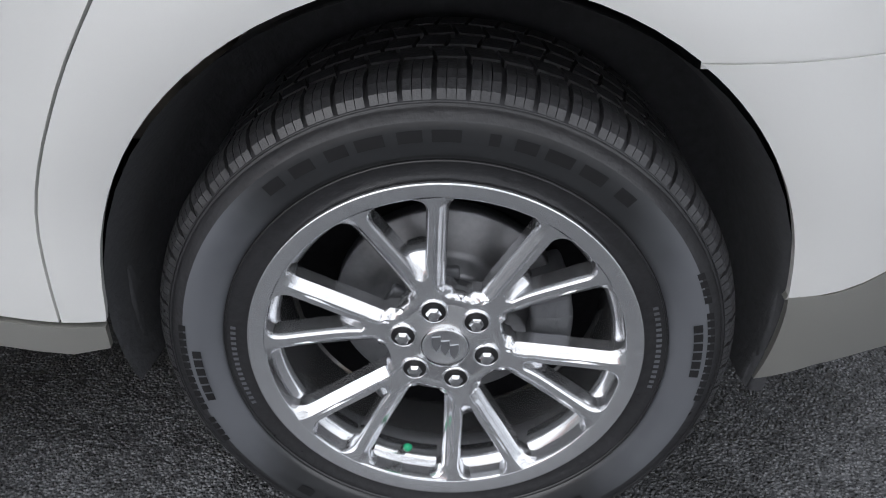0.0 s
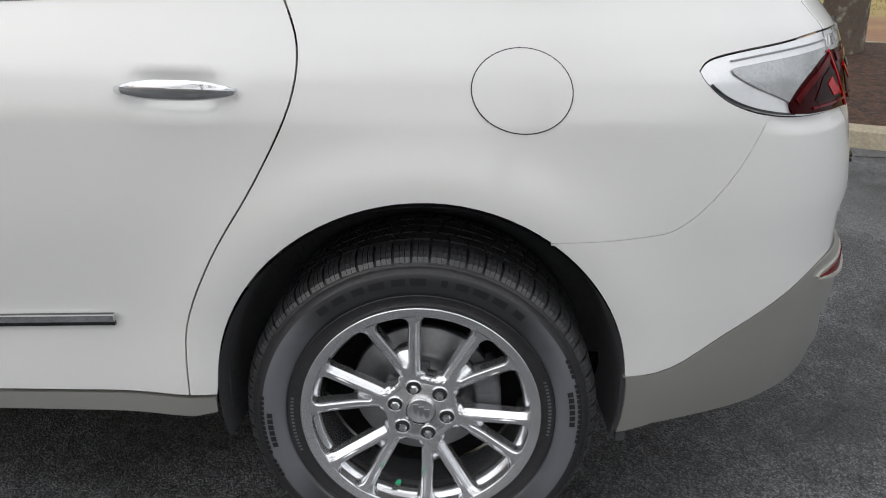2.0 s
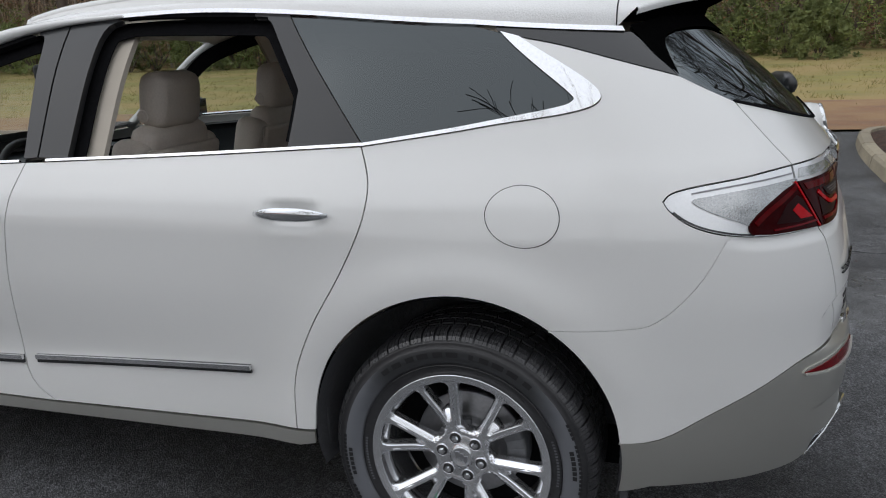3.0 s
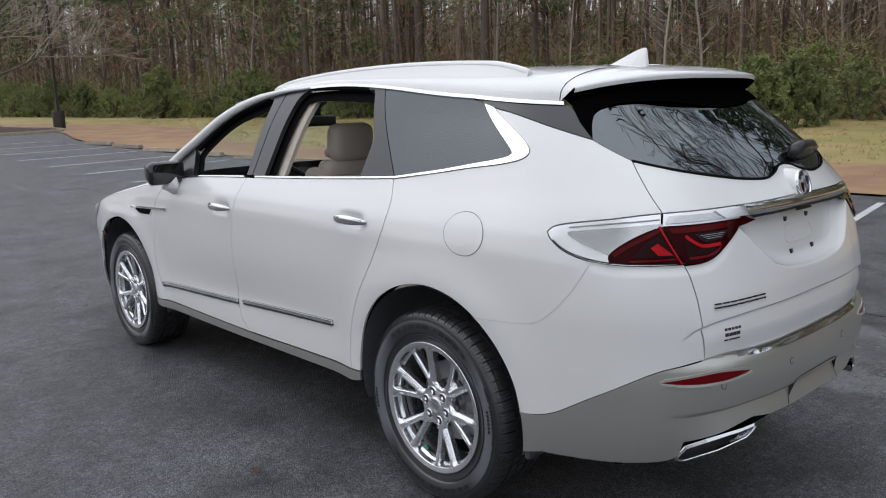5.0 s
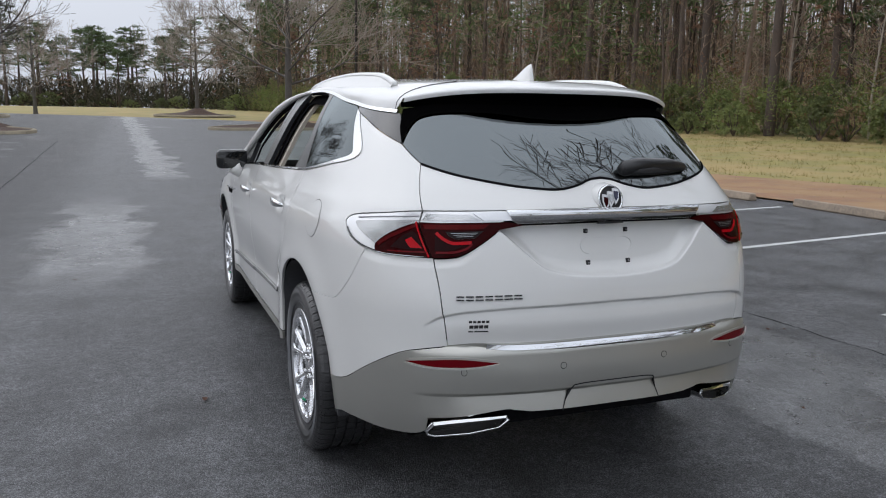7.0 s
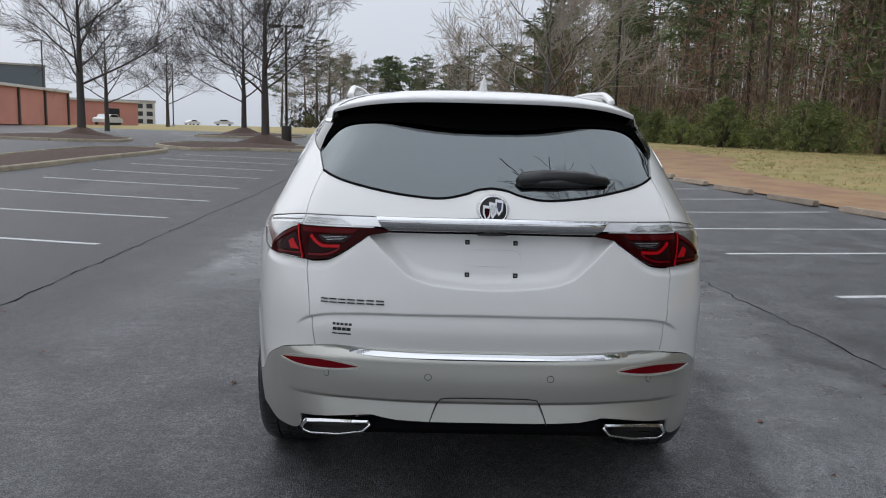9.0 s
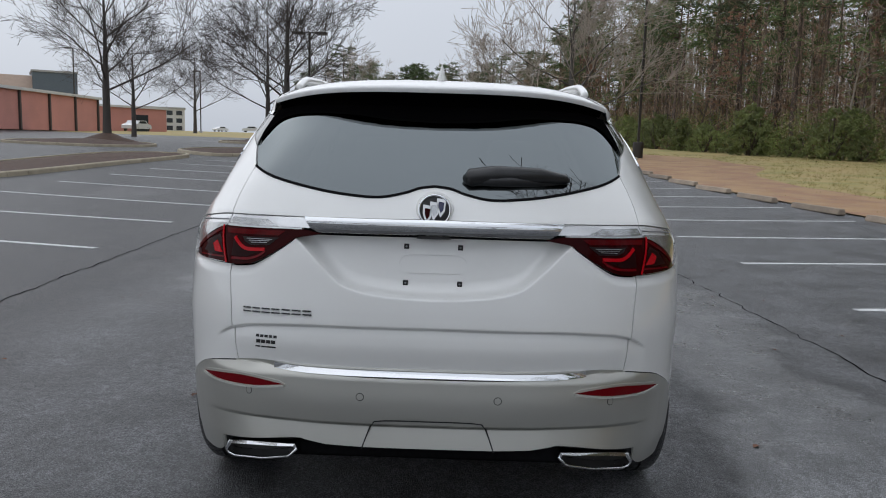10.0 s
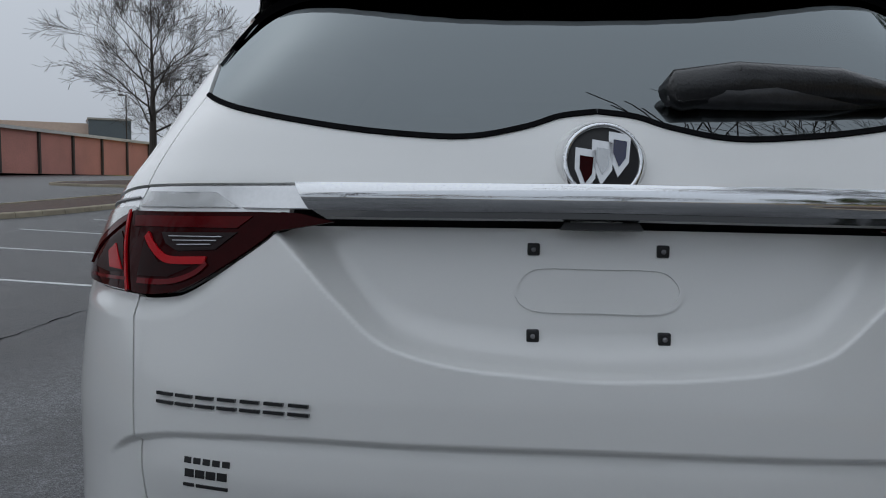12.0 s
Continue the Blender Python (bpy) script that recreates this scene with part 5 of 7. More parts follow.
# wheel-arch liners
for yc in (REAR_ARCH, FRONT_ARCH):
    for sx in (-1, 1):
        V, F = [], []
        n = 30
        for k in range(n + 1):
            a = radians(-14 + 208 * k / n)
            y, z = yc - 0.452 * math.cos(a), 0.423 + 0.460 * math.sin(a)
            rim_x = float(surf(y if y > 0 else u_of(y, z), z)[0]) + 0.013
            for x, s in ((rim_x, 1.020), (-0.935, 1.008), (-0.91, 0.998), (-0.68, 0.98), (-0.68, 0.0)):
                V.append((x * -sx, yc - 0.443 * s * math.cos(a), 0.423 + 0.451 * s * math.sin(a)))
        for k in range(n):
            for j in range(4):
                F.append((k * 5 + j, k * 5 + j + 1, k * 5 + 6 + j, k * 5 + 5 + j))
        raw_part("arch_liner", V, F, ARCH, car, "black wheel-arch liner")
        for end, a in ((1, 186), (-1, -6)):
            bm = bmesh.new()
            y0 = yc - 0.455 * math.cos(radians(a))
            box(bm, -0.930, -0.66, y0 - 0.012, y0 + 0.012, 0.30, 0.50, 0.006)
            bmesh.ops.scale(bm, vec=(-sx, 1, 1), verts=bm.verts[:])
            bmesh.ops.recalc_face_normals(bm, faces=bm.faces[:])
            part("mud_flap", bm, ARCH, car)

# ---- cabin ----
rows = []
for u in np.linspace(-0.55, 1.80, 20):
    p = surf(np.array([u]), edge_z(np.array([u])) - 0.03)[0]
    rows.append(arc_row((p[0] * 0.97, p[1], p[2]), float(roof_mid(p[1])) - 0.05, p[1]))
crown("headliner", rows, HEADLINER, car, "beige cloth headliner")
bm = bmesh.new()
box(bm, -0.64, 0.64, -0.80, 2.50, 0.40, 0.46, 0.01)
part("cabin_floor", bm, DASH, car)
for side in (LEFT, RIGHT):
    panel("door_card", [(0.54, 0.50), (2.40, 0.50), (2.40, 1.12), (1.31, 1.215), (0.30, 1.25), (0.36, 1.0)], DASH, car, side, -0.085, 0.0, 0.08, 0.0)
    panel("window_sill", [(0.30, 1.20), (2.36, 1.10), (2.36, 1.145), (1.31, 1.226), (0.24, 1.262)], BLACK, car, side, -0.04, 0.0, 0.08, 0.02)
    panel("inner_pillar", [(1.205, 0.9), (1.46, 0.9), (1.50, 1.655), (1.18, 1.672)], HEADLINER, car, side, -0.058, 0.0, 0.06, 0.02)
    panel("inner_pillar", [(-0.35, 1.28), (0.42, 1.26), (0.44, 1.44), (0.56, 1.62), (-0.2, 1.55)], HEADLINER, car, side, -0.10, 0.0, 0.06, 0.0)


def car_seat(x, y, wide=0.50):
    """A leather seat: cushion, raked backrest with side bolsters, headrest on posts."""
    seat = tagged(new("car_seat"), "taupe leather seat")
    seat.parent = car
    seat.location = (x, y, 0)
    bm = bmesh.new()
    box(bm, -wide / 2, wide / 2, -0.12, 0.42, 0.62, 0.80, 0.06, pose(0, 0, 0), 3)
    part("cushion", bm, LEATHER, seat)
    bm = bmesh.new()
    box(bm, -wide / 2 + 0.06, wide / 2 - 0.06, -0.06, 0.05, 0.0, 0.60, 0.05, pose(0, -0.10, 0.72, 14), 3)
    part("backrest", bm, LEATHER, seat)
    for s in (-1, 1):
        bm = bmesh.new()
        box(bm, -0.055, 0.055, -0.065, 0.075, 0.0, 0.55, 0.045, pose(s * (wide / 2 - 0.055), -0.10, 0.72, 14), 3)
        part("bolster", bm, LEATHER, seat)
    bm = bmesh.new()
    box(bm, -wide / 2 + 0.03, wide / 2 - 0.03, -0.085, -0.05, 0.05, 0.53, 0.02, pose(0, -0.10, 0.72, 14), 2)
    part("back_shell", bm, LEATHER, seat)
    bm = bmesh.new()
    box(bm, -0.135, 0.135, -0.055, 0.060, 0.0, 0.205, 0.05, pose(0, -0.245, 1.285, 8), 3)
    part("headrest", bm, LEATHER, seat)
    for s in (-1, 1):
        bm = bmesh.new()
        tube(bm, [(s * 0.06, -0.235, 1.27), (s * 0.06, -0.245, 1.33)], 0.007, 8)
        part("headrest_post", bm, CHROME, seat)
    bm = bmesh.new()
    lathe(bm, [(0.0, -0.002), (0.012, -0.004), (0.016, 0.0), (0.020, -0.003), (0.024, 0.002)], 24)
    bmesh.ops.transform(bm, matrix=pose(-0.136, -0.23, 1.335), verts=bm.verts[:])
    part("headrest_button", bm, LEATHER, seat)
    return seat


seat = car_seat(-0.40, 1.52)
for x, y in ((0.40, 1.52), (-0.40, 0.52), (0.40, 0.52)):
    c = copy_thing(seat, pose(x, y, 0 if y > 1 else -0.10))
bm = bmesh.new()
box(bm, -0.78, 0.78, 2.05, 2.85, 0.75, 1.08, 0.07, None, 3)
dash = part("dashboard", bm, DASH, car, "dark dashboard")
bm = bmesh.new()
box(bm, -0.60, -0.20, 2.00, 2.20, 1.04, 1.14, 0.04, None, 3)
part("instrument_hood", bm, DASH, dash)
bm = bmesh.new()
box(bm, -0.16, 0.16, 2.02, 2.05, 0.98, 1.14, 0.01)
part("screen", bm, GLOSS, dash)
bm = bmesh.new()
ring = [(-0.40 + 0.185 * math.cos(a), 1.93 + 0.07 * math.sin(a), 1.055 + 0.170 * math.sin(a)) for a in [2 * math.pi * k / 32 for k in range(33)]]
tube(bm, ring, 0.016, 8, False)
wheel_rim = part("steering_wheel", bm, BLACK, car, "black steering wheel")
bm = bmesh.new()
for a in (0, 180, 270):
    tube(bm, [(-0.40, 1.955, 1.055), (-0.40 + 0.18 * math.cos(radians(a)), 1.93 + 0.07 * math.sin(radians(a)), 1.055 + 0.165 * math.sin(radians(a)))], [0.05, 0.016], 8)
part("wheel_spokes", bm, BLACK, wheel_rim)
bm = bmesh.new()
box(bm, -0.13, 0.13, 2.13, 2.165, 1.455, 1.525, 0.015)
rear_mirror = part("rear_view_mirror", bm, BLACK, car, "black rear-view mirror")
bm = bmesh.new()
tube(bm, [(0, 2.16, 1.50), (0, 2.17, 1.58), (0, 2.12, 1.63)], [0.02, 0.03, 0.05], 8)
part("mirror_mount", bm, BLACK, rear_mirror)
for sx in (-1, 1):
    bm = bmesh.new()
    box(bm, -0.17, 0.17, 1.72, 1.90, -0.01, 0.01, 0.008, pose(sx * 0.36, 0, 1.63, 0))
    part("sun_visor", bm, HEADLINER, car)
right_glass = panel("side_window", REAR_OPEN, WINDOW, car, RIGHT, -0.02, 0.0, 0.06, 0.0, label="clear side window")
right_front = panel("side_window", FRONT_OPEN, WINDOW, car, RIGHT, -0.02, 0.0, 0.06, 0.0)
right_glass.visible_shadow = right_front.visible_shadow = False

# ---- ground ----
def asphalt_material():
    """Wet asphalt: fine stones, dark damp, and smooth puddles that mirror the sky."""
    m = bpy.data.materials.new("wet_asphalt")
    m.use_nodes = True
    n, l = m.node_tree.nodes, m.node_tree.links
    b = n["Principled BSDF"]
    co = n.new("ShaderNodeTexCoord")

    def noise_tex(scale, detail=3, rough=0.55):
        t = n.new("ShaderNodeTexNoise")
        t.inputs["Scale"].default_value, t.inputs["Detail"].default_value, t.inputs["Roughness"].default_value = scale, detail, rough
        l.new(co.outputs["Object"], t.inputs["Vector"])
        return t

    def spread(sock, a, z, lo, hi):
        r = n.new("ShaderNodeMapRange")
        r.inputs["From Min"].default_value, r.inputs["From Max"].default_value = a, z
        r.inputs["To Min"].default_value, r.inputs["To Max"].default_value = lo, hi
        l.new(sock, r.inputs["Value"])
        return r.outputs[0]

    stone = n.new("ShaderNodeTexVoronoi")
    stone.inputs["Scale"].default_value = 150
    l.new(co.outputs["Object"], stone.inputs["Vector"])
    grit, damp, pool, streak = noise_tex(260, 3), noise_tex(1.7, 7, 0.68), noise_tex(0.30, 3, 0.5), noise_tex(5.0, 4)
    along = n.new("ShaderNodeMapping")
    along.inputs["Scale"].default_value = (1.0, 0.38, 1.0)
    l.new(co.outputs["Object"], along.inputs["Vector"])
    l.new(along.outputs[0], pool.inputs["Vector"])
    tone = n.new("ShaderNodeMix")
    tone.data_type = "RGBA"
    tone.inputs[6].default_value, tone.inputs[7].default_value = (0.012, 0.0123, 0.013, 1), (0.262, 0.267, 0.278, 1)
    mul = n.new("ShaderNodeMath")
    mul.operation = "MULTIPLY"
    l.new(spread(stone.outputs["Distance"], 0.0, 0.7, 1.15, 0.35), mul.inputs[0])
    l.new(spread(damp.outputs["Fac"], 0.32, 0.66, 0.26, 1.02), mul.inputs[1])
    split, vari = n.new("ShaderNodeSeparateColor"), n.new("ShaderNodeMath")
    vari.operation = "MULTIPLY"
    l.new(stone.outputs["Color"], split.inputs[0])
    l.new(spread(split.outputs[0], 0.0, 1.0, 0.35, 1.7), vari.inputs[0])
    l.new(mul.outputs[0], vari.inputs[1])
    mottle = noise_tex(16, 5)
    last = n.new("ShaderNodeMath")
    last.operation = "MULTIPLY"
    l.new(vari.outputs[0], last.inputs[0])
    l.new(spread(mottle.outputs["Fac"], 0.35, 0.65, 0.75, 1.25), last.inputs[1])
    l.new(tone.outputs[2], b.inputs["Base Color"])
    place_xyz, wander = n.new("ShaderNodeSeparateXYZ"), noise_tex(0.9, 4)
    l.new(co.outputs["Object"], place_xyz.inputs[0])

    def calc(op, a, b=0.0, c=0.0):
        m2 = n.new("ShaderNodeMath")
        m2.operation = op
        for k, v in enumerate((a, b, c)):
            if isinstance(v, (int, float)):
                m2.inputs[k].default_value = v
            else:
                l.new(v, m2.inputs[k])
        return m2.outputs[0]

    lane = spread(calc("ADD", place_xyz.outputs["X"], calc("MULTIPLY", calc("SUBTRACT", wander.outputs["Fac"], 0.5), 1.4)), -3.5, -2.5, 0.42, 1.0)
    l.new(calc("MULTIPLY", last.outputs[0], lane), tone.inputs[0])

    def film_or_sheen(mid, lean, half, y0, y1):
        """A strip of standing water along the fall of the lot, with a wandering edge."""
        x = calc("ADD", place_xyz.outputs["X"], calc("MULTIPLY", calc("SUBTRACT", wander.outputs["Fac"], 0.5), 1.6))
        off = calc("ABSOLUTE", calc("SUBTRACT", x, calc("MULTIPLY_ADD", place_xyz.outputs["Y"], lean, mid)))
        along_y = calc("MULTIPLY", spread(place_xyz.outputs["Y"], y0, y0 + 1.5, 0.0, 1.0), spread(place_xyz.outputs["Y"], y1 - 3.0, y1, 1.0, 0.0))
        return calc("MULTIPLY", spread(off, half * 0.75, half * 1.1, 1.0, 0.0), along_y)

    pools = spread(pool.outputs["Fac"], 0.62, 0.72, 0.0, 0.4)
    for strip_args in ((2.05, 0.0, 0.55, -3.5, 9.0), (-0.7, -0.022, 0.45, 15.0, 75.0), (-2.2, 0.0, 0.55, 3.5, 12.0)):
        pools = calc("MAXIMUM", pools, film_or_sheen(*strip_args))
    wet = n.new("ShaderNodeMath")
    wet.operation = "MULTIPLY"
    l.new(pools, wet.inputs[0])
    l.new(spread(streak.outputs["Fac"], 0.30, 0.60, 0.45, 0.85), wet.inputs[1])
    dry = spread(damp.outputs["Fac"], 0.3, 0.7, 0.36, 0.54)
    rough = n.new("ShaderNodeMix")
    rough.data_type = "FLOAT"
    l.new(wet.outputs[0], rough.inputs[0])
    l.new(dry, rough.inputs[2])
    rough.inputs[3].default_value = 0.24
    l.new(rough.outputs[0], b.inputs["Roughness"])
    b.inputs["Coat Weight"].default_value, b.inputs["Coat IOR"].default_value = 0.05, 1.33
    l.new(spread(wet.outputs[0], 0.0, 1.0, 0.27, 0.50), b.inputs["Specular IOR Level"])
    l.new(spread(wet.outputs[0], 0.0, 1.0, 0.40, 0.17), b.inputs["Coat Roughness"])
    bp = n.new("ShaderNodeBump")
    bp.inputs["Distance"].default_value = 0.007
    l.new(spread(wet.outputs[0], 0.0, 1.0, 0.9, 0.08), bp.inputs["Strength"])
    hgt = n.new("ShaderNodeMath")
    hgt.operation = "MULTIPLY_ADD"
    hgt.inputs[1].default_value = 0.35
    l.new(grit.outputs["Fac"], hgt.inputs[0])
    l.new(spread(stone.outputs["Distance"], 0.0, 0.6, 1.0, 0.0), hgt.inputs[2])
    l.new(hgt.outputs[0], bp.inputs["Height"])
    l.new(bp.outputs[0], b.inputs["Normal"])
    return m


def two_tone(name, c1, c2, scale, rough=0.9, bump=0.02, fine=60.0, lo=0.4, hi=0.6):
    """Loose ground: two colours in patches, with fine grain."""
    m = material(name, c1, rough, vary=0.35, grain=fine, bump=bump, blotch=scale * 3)
    n, l = m.node_tree.nodes, m.node_tree.links
    b = n["Principled BSDF"]
    src = b.inputs["Base Color"].links[0].from_socket
    t = n.new("ShaderNodeTexNoise")
    t.inputs["Scale"].default_value, t.inputs["Detail"].default_value = scale, 6
    l.new(n["Texture Coordinate"].outputs["Object"], t.inputs["Vector"])
    r = n.new("ShaderNodeMapRange")
    r.inputs["From Min"].default_value, r.inputs["From Max"].default_value = lo, hi
    l.new(t.outputs["Fac"], r.inputs["Value"])
    mix = n.new("ShaderNodeMix")
    mix.data_type = "RGBA"
    mix.inputs[7].default_value = (*c2, 1)
    l.new(r.outputs[0], mix.inputs[0])
    l.new(src, mix.inputs[6])
    l.new(mix.outputs[2], b.inputs["Base Color"])
    return m


ASPHALT = asphalt_material()
GRASS = two_tone("winter_grass", (0.265, 0.232, 0.074), (0.36, 0.265, 0.11), 0.35, bump=0.03, fine=25)
NEEDLES = two_tone("pine_litter", (0.27, 0.150, 0.085), (0.34, 0.21, 0.105), 0.8, bump=0.03, fine=30)
MULCH = two_tone("bark_mulch", (0.030, 0.014, 0.008), (0.078, 0.036, 0.019), 14.0, bump=0.04, fine=38)
KERB = material("weathered_kerb", (0.34, 0.295, 0.215), 0.85, vary=0.3, grain=40, bump=0.008, blotch=3, random_tint=0.12)
STOP = material("mossy_wheel_stop", (0.30, 0.240, 0.182), 0.9, vary=0.4, grain=30, bump=0.01, blotch=4, random_tint=0.2)
LINE = material("worn_white_line", (0.53, 0.54, 0.54), 0.6, vary=0.3, grain=35, blotch=5)
BARK = material("grey_bark", (0.10, 0.090, 0.078), 0.95, vary=0.4, grain=18, bump=0.02, blotch=3)
BARK_WET = material("wet_dark_bark", (0.055, 0.046, 0.040), 0.8, vary=0.4, grain=18, bump=0.02, blotch=3)
LICHEN = two_tone("lichen_bark", (0.092, 0.068, 0.050), (0.25, 0.245, 0.19), 9.0, bump=0.06, fine=26, lo=0.56, hi=0.70)
TWIG = material("pale_twigs", (0.34, 0.29, 0.24), 0.9, vary=0.2, grain=10)
PINE_BARK = material("pine_bark", (0.095, 0.070, 0.056), 0.95, vary=0.4, grain=10, bump=0.02, random_tint=0.3)
PINE_LEAF = material("pine_needles", (0.090, 0.128, 0.053), 0.8, vary=0.4, grain=4, blotch=0.6, random_tint=0.25)
BUSH_LEAF = material("evergreen_leaves", (0.175, 0.205, 0.072), 0.7, vary=0.4, grain=6, blotch=0.8, random_tint=0.35)
BROWN_LEAF = material("dead_brown_leaves", (0.24, 0.135, 0.085), 0.9, vary=0.4, grain=6, blotch=0.8, random_tint=0.3)


def island_tone(name, c1, c2, rough=0.9):
    """Loose pieces, each of its own tone between two colours."""
    m = bpy.data.materials.new(name)
    m.use_nodes = True
    n, l = m.node_tree.nodes, m.node_tree.links
    b = n["Principled BSDF"]
    b.inputs["Roughness"].default_value = rough
    b.inputs["Specular IOR Level"].default_value = 0.2
    geo, mix = n.new("ShaderNodeNewGeometry"), n.new("ShaderNodeMix")
    mix.data_type = "RGBA"
    mix.inputs[6].default_value, mix.inputs[7].default_value = (*c1, 1), (*c2, 1)
    l.new(geo.outputs["Random Per Island"], mix.inputs[0])
    l.new(mix.outputs[2], b.inputs["Base Color"])
    return m


WOOD_TRUNK = island_tone("wood_trunks", (0.075, 0.057, 0.046), (0.27, 0.20, 0.155))
WOOD_TWIG = island_tone("wood_twigs", (0.255, 0.182, 0.134), (0.57, 0.425, 0.312))
GRASS_BLADE = island_tone("grass_blades", (0.17, 0.165, 0.055), (0.40, 0.32, 0.14))
# browns darkened so the backdrop holds the shade between the trunks
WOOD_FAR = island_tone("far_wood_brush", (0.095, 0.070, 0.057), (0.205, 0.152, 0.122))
# brush tones that carry the shade under the far pines
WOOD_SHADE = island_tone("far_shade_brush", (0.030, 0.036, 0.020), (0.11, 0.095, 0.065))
WOOD_BROWN = island_tone("wood_dead_leaves", (0.146, 0.067, 0.037), (0.366, 0.195, 0.098))
WOOD_GREEN = island_tone("wood_green_leaves", (0.085, 0.122, 0.034), (0.293, 0.342, 0.110))
WOOD_CANOPY = island_tone("wood_canopy", (0.076, 0.112, 0.046), (0.195, 0.245, 0.10))
BRICK_WALL = material("red_brick_wall", (0.52, 0.235, 0.195), 0.85, vary=0.18, grain=6, blotch=0.4)
CONCRETE = material("grey_concrete", (0.34, 0.34, 0.33), 0.85, vary=0.15, grain=12, blotch=0.6)
BRICK_PALE = material("pale_pink_wall", (0.58, 0.46, 0.41), 0.85, vary=0.1, grain=8)
SLATE = material("blue_grey_cladding", (0.10, 0.125, 0.150), 0.6, vary=0.12, grain=10)
PALE = material("pale_render", (0.55, 0.54, 0.52), 0.85, vary=0.1, grain=8)
DARK_PANE = material("dark_window_pane", (0.035, 0.040, 0.045), 0.12, vary=0.1)
POLE = material("bronze_lamp_pole", (0.045, 0.038, 0.032), 0.5, metal=0.5, vary=0.15)
IRON = material("drain_iron", (0.03, 0.03, 0.032), 0.6, metal=0.6, vary=0.2)


def graded(lo, hi, near_lo, near_hi, fine, coarse):
    """Grid lines, close together in the middle."""
    out, v = [], lo
    while v < hi:
        out.append(v)
        v += fine if near_lo <= v < near_hi else coarse
    return out + [hi]


def sheet(name, xs, ys, lift, mat, label, category, inside=None, kind="structure"):
    """A ground sheet on the land, of the grid cells whose middle lies inside."""
    X, Y = np.meshgrid(xs, ys, indexing="ij")
    Z = land(X, Y) + lift
    n = len(ys)
    V = np.stack([X, Y, Z], -1).reshape(-1, 3)
    F = [(i * n + j, (i + 1) * n + j, (i + 1) * n + j + 1, i * n + j + 1) for i in range(len(xs) - 1) for j in range(n - 1)
         if inside is None or inside((xs[i] + xs[i + 1]) / 2, (ys[j] + ys[j + 1]) / 2)]
    return tagged(raw_part(name, V, F, mat), label, category, kind=kind)


def lot_edge(y):
    """The x at which the lot meets the grass on its right."""
    return float(np.interp(y, [-60, 4, 8, 14, 17, 20, 25, 33, 39, 46, 52, 58, 64, 70, 82], [10.2, 10.0, 10.05, 9.3, 8.95, 8.6, 8.25, 8.3, 9.8, 10.5, 8.0, 3.0, -4, -14, -60]))


sheet("ground", graded(-700, 700, -80, 140, 4, 40), graded(-300, 700, -80, 200, 4, 40), -0.06, GRASS, "yellowed winter grass and open ground", "ground")
xs, ys = graded(-95, 14, -16, 14, 1.0, 3), graded(-60, 84, -20, 60, 1.0, 2)
X, Y = np.meshgrid(xs, ys, indexing="ij")
for j, y in enumerate(ys):
    e = lot_edge(y)
    X[:, j] = np.minimum(X[:, j], e)
Z = land(X, Y)
n = len(ys)
F = [(i * n + j, (i + 1) * n + j, (i + 1) * n + j + 1, i * n + j + 1) for i in range(len(xs) - 1) for j in range(n - 1) if X[i + 1, j] - X[i, j] > 1e-4 or X[i + 1, j + 1] - X[i, j + 1] > 1e-4]
tagged(raw_part("parking_lot", np.stack([X, Y, Z], -1).reshape(-1, 3), F, ASPHALT), "dark wet asphalt parking lot with shallow puddles", "parking lot", kind="structure")
# pine litter along the verge
V, F = [], []
vy = np.arange(-60, 58, 2.0)
for y in vy:
    e = lot_edge(y)
    for k in range(8):
        x = e + 0.02 + k * float(np.interp(y, [-60, 2, 9, 16, 24, 40], [0.8, 0.8, 0.75, 0.45, 0.6, 0.95])) + (0.6 * math.sin(y * 0.37 + k) if k == 7 else 0)
        V.append((x, y, float(land(x, y)) + (0.03 if k < 7 else -0.055)))
for i in range(len(vy) - 1):
    for k in range(7):
        F.append((i * 8 + k, i * 8 + k + 1, (i + 1) * 8 + k + 1, (i + 1) * 8 + k))
tagged(raw_part("pine_litter_verge", V, F, NEEDLES), "rust-brown pine litter along the lot", "verge", kind="structure")


def ground_bar(name, a, b, width, lift, mat, label, category, group, thick=0.004):
    """A flat band between two places, lying on the land."""
    ax, ay = a
    bx, by = b
    n = max(2, int(math.hypot(bx - ax, by - ay) / 1.0))
    dx, dy = bx - ax, by - ay
    s = width / 2 / math.hypot(dx, dy)
    bm = bmesh.new()
    prev = None
    for i in range(n + 1):
        t = i / n
        x, y = ax + dx * t, ay + dy * t
        row = [bm.verts.new((x + q * -dy * s, y + q * dx * s, float(land(x, y)) + h)) for q, h in ((-1, 0.0), (-1, lift), (1, lift), (1, 0.0))]
        if prev:
            for k in range(3):
                bm.faces.new((prev[k], prev[k + 1], row[k + 1], row[k]))
        prev = row
    bmesh.ops.recalc_face_normals(bm, faces=bm.faces[:])
    return tagged(part(name, bm, mat, smooth=False), label, category, group, "structure" if "line" in name else "")


for k in range(12):
    y = 0.91 + 2.88 * k
    end = lot_edge(y + 0.8) - 0.75
    ground_bar("stall_line", (3.95 - 0.03 * k, y), (end, y + 0.157 * (end - 3.95)), 0.10, 0.005, LINE, "worn white parking stall line on asphalt", "road marking", "stall lines")
for k in range(8):
    y = 6.25 + 3.17 * k
    ground_bar("stall_line", (-4.44 - 0.15 * k, y), (-10.4, y + 1.50), 0.10, 0.005, LINE, "worn white parking stall line on asphalt", "road marking", "stall lines")


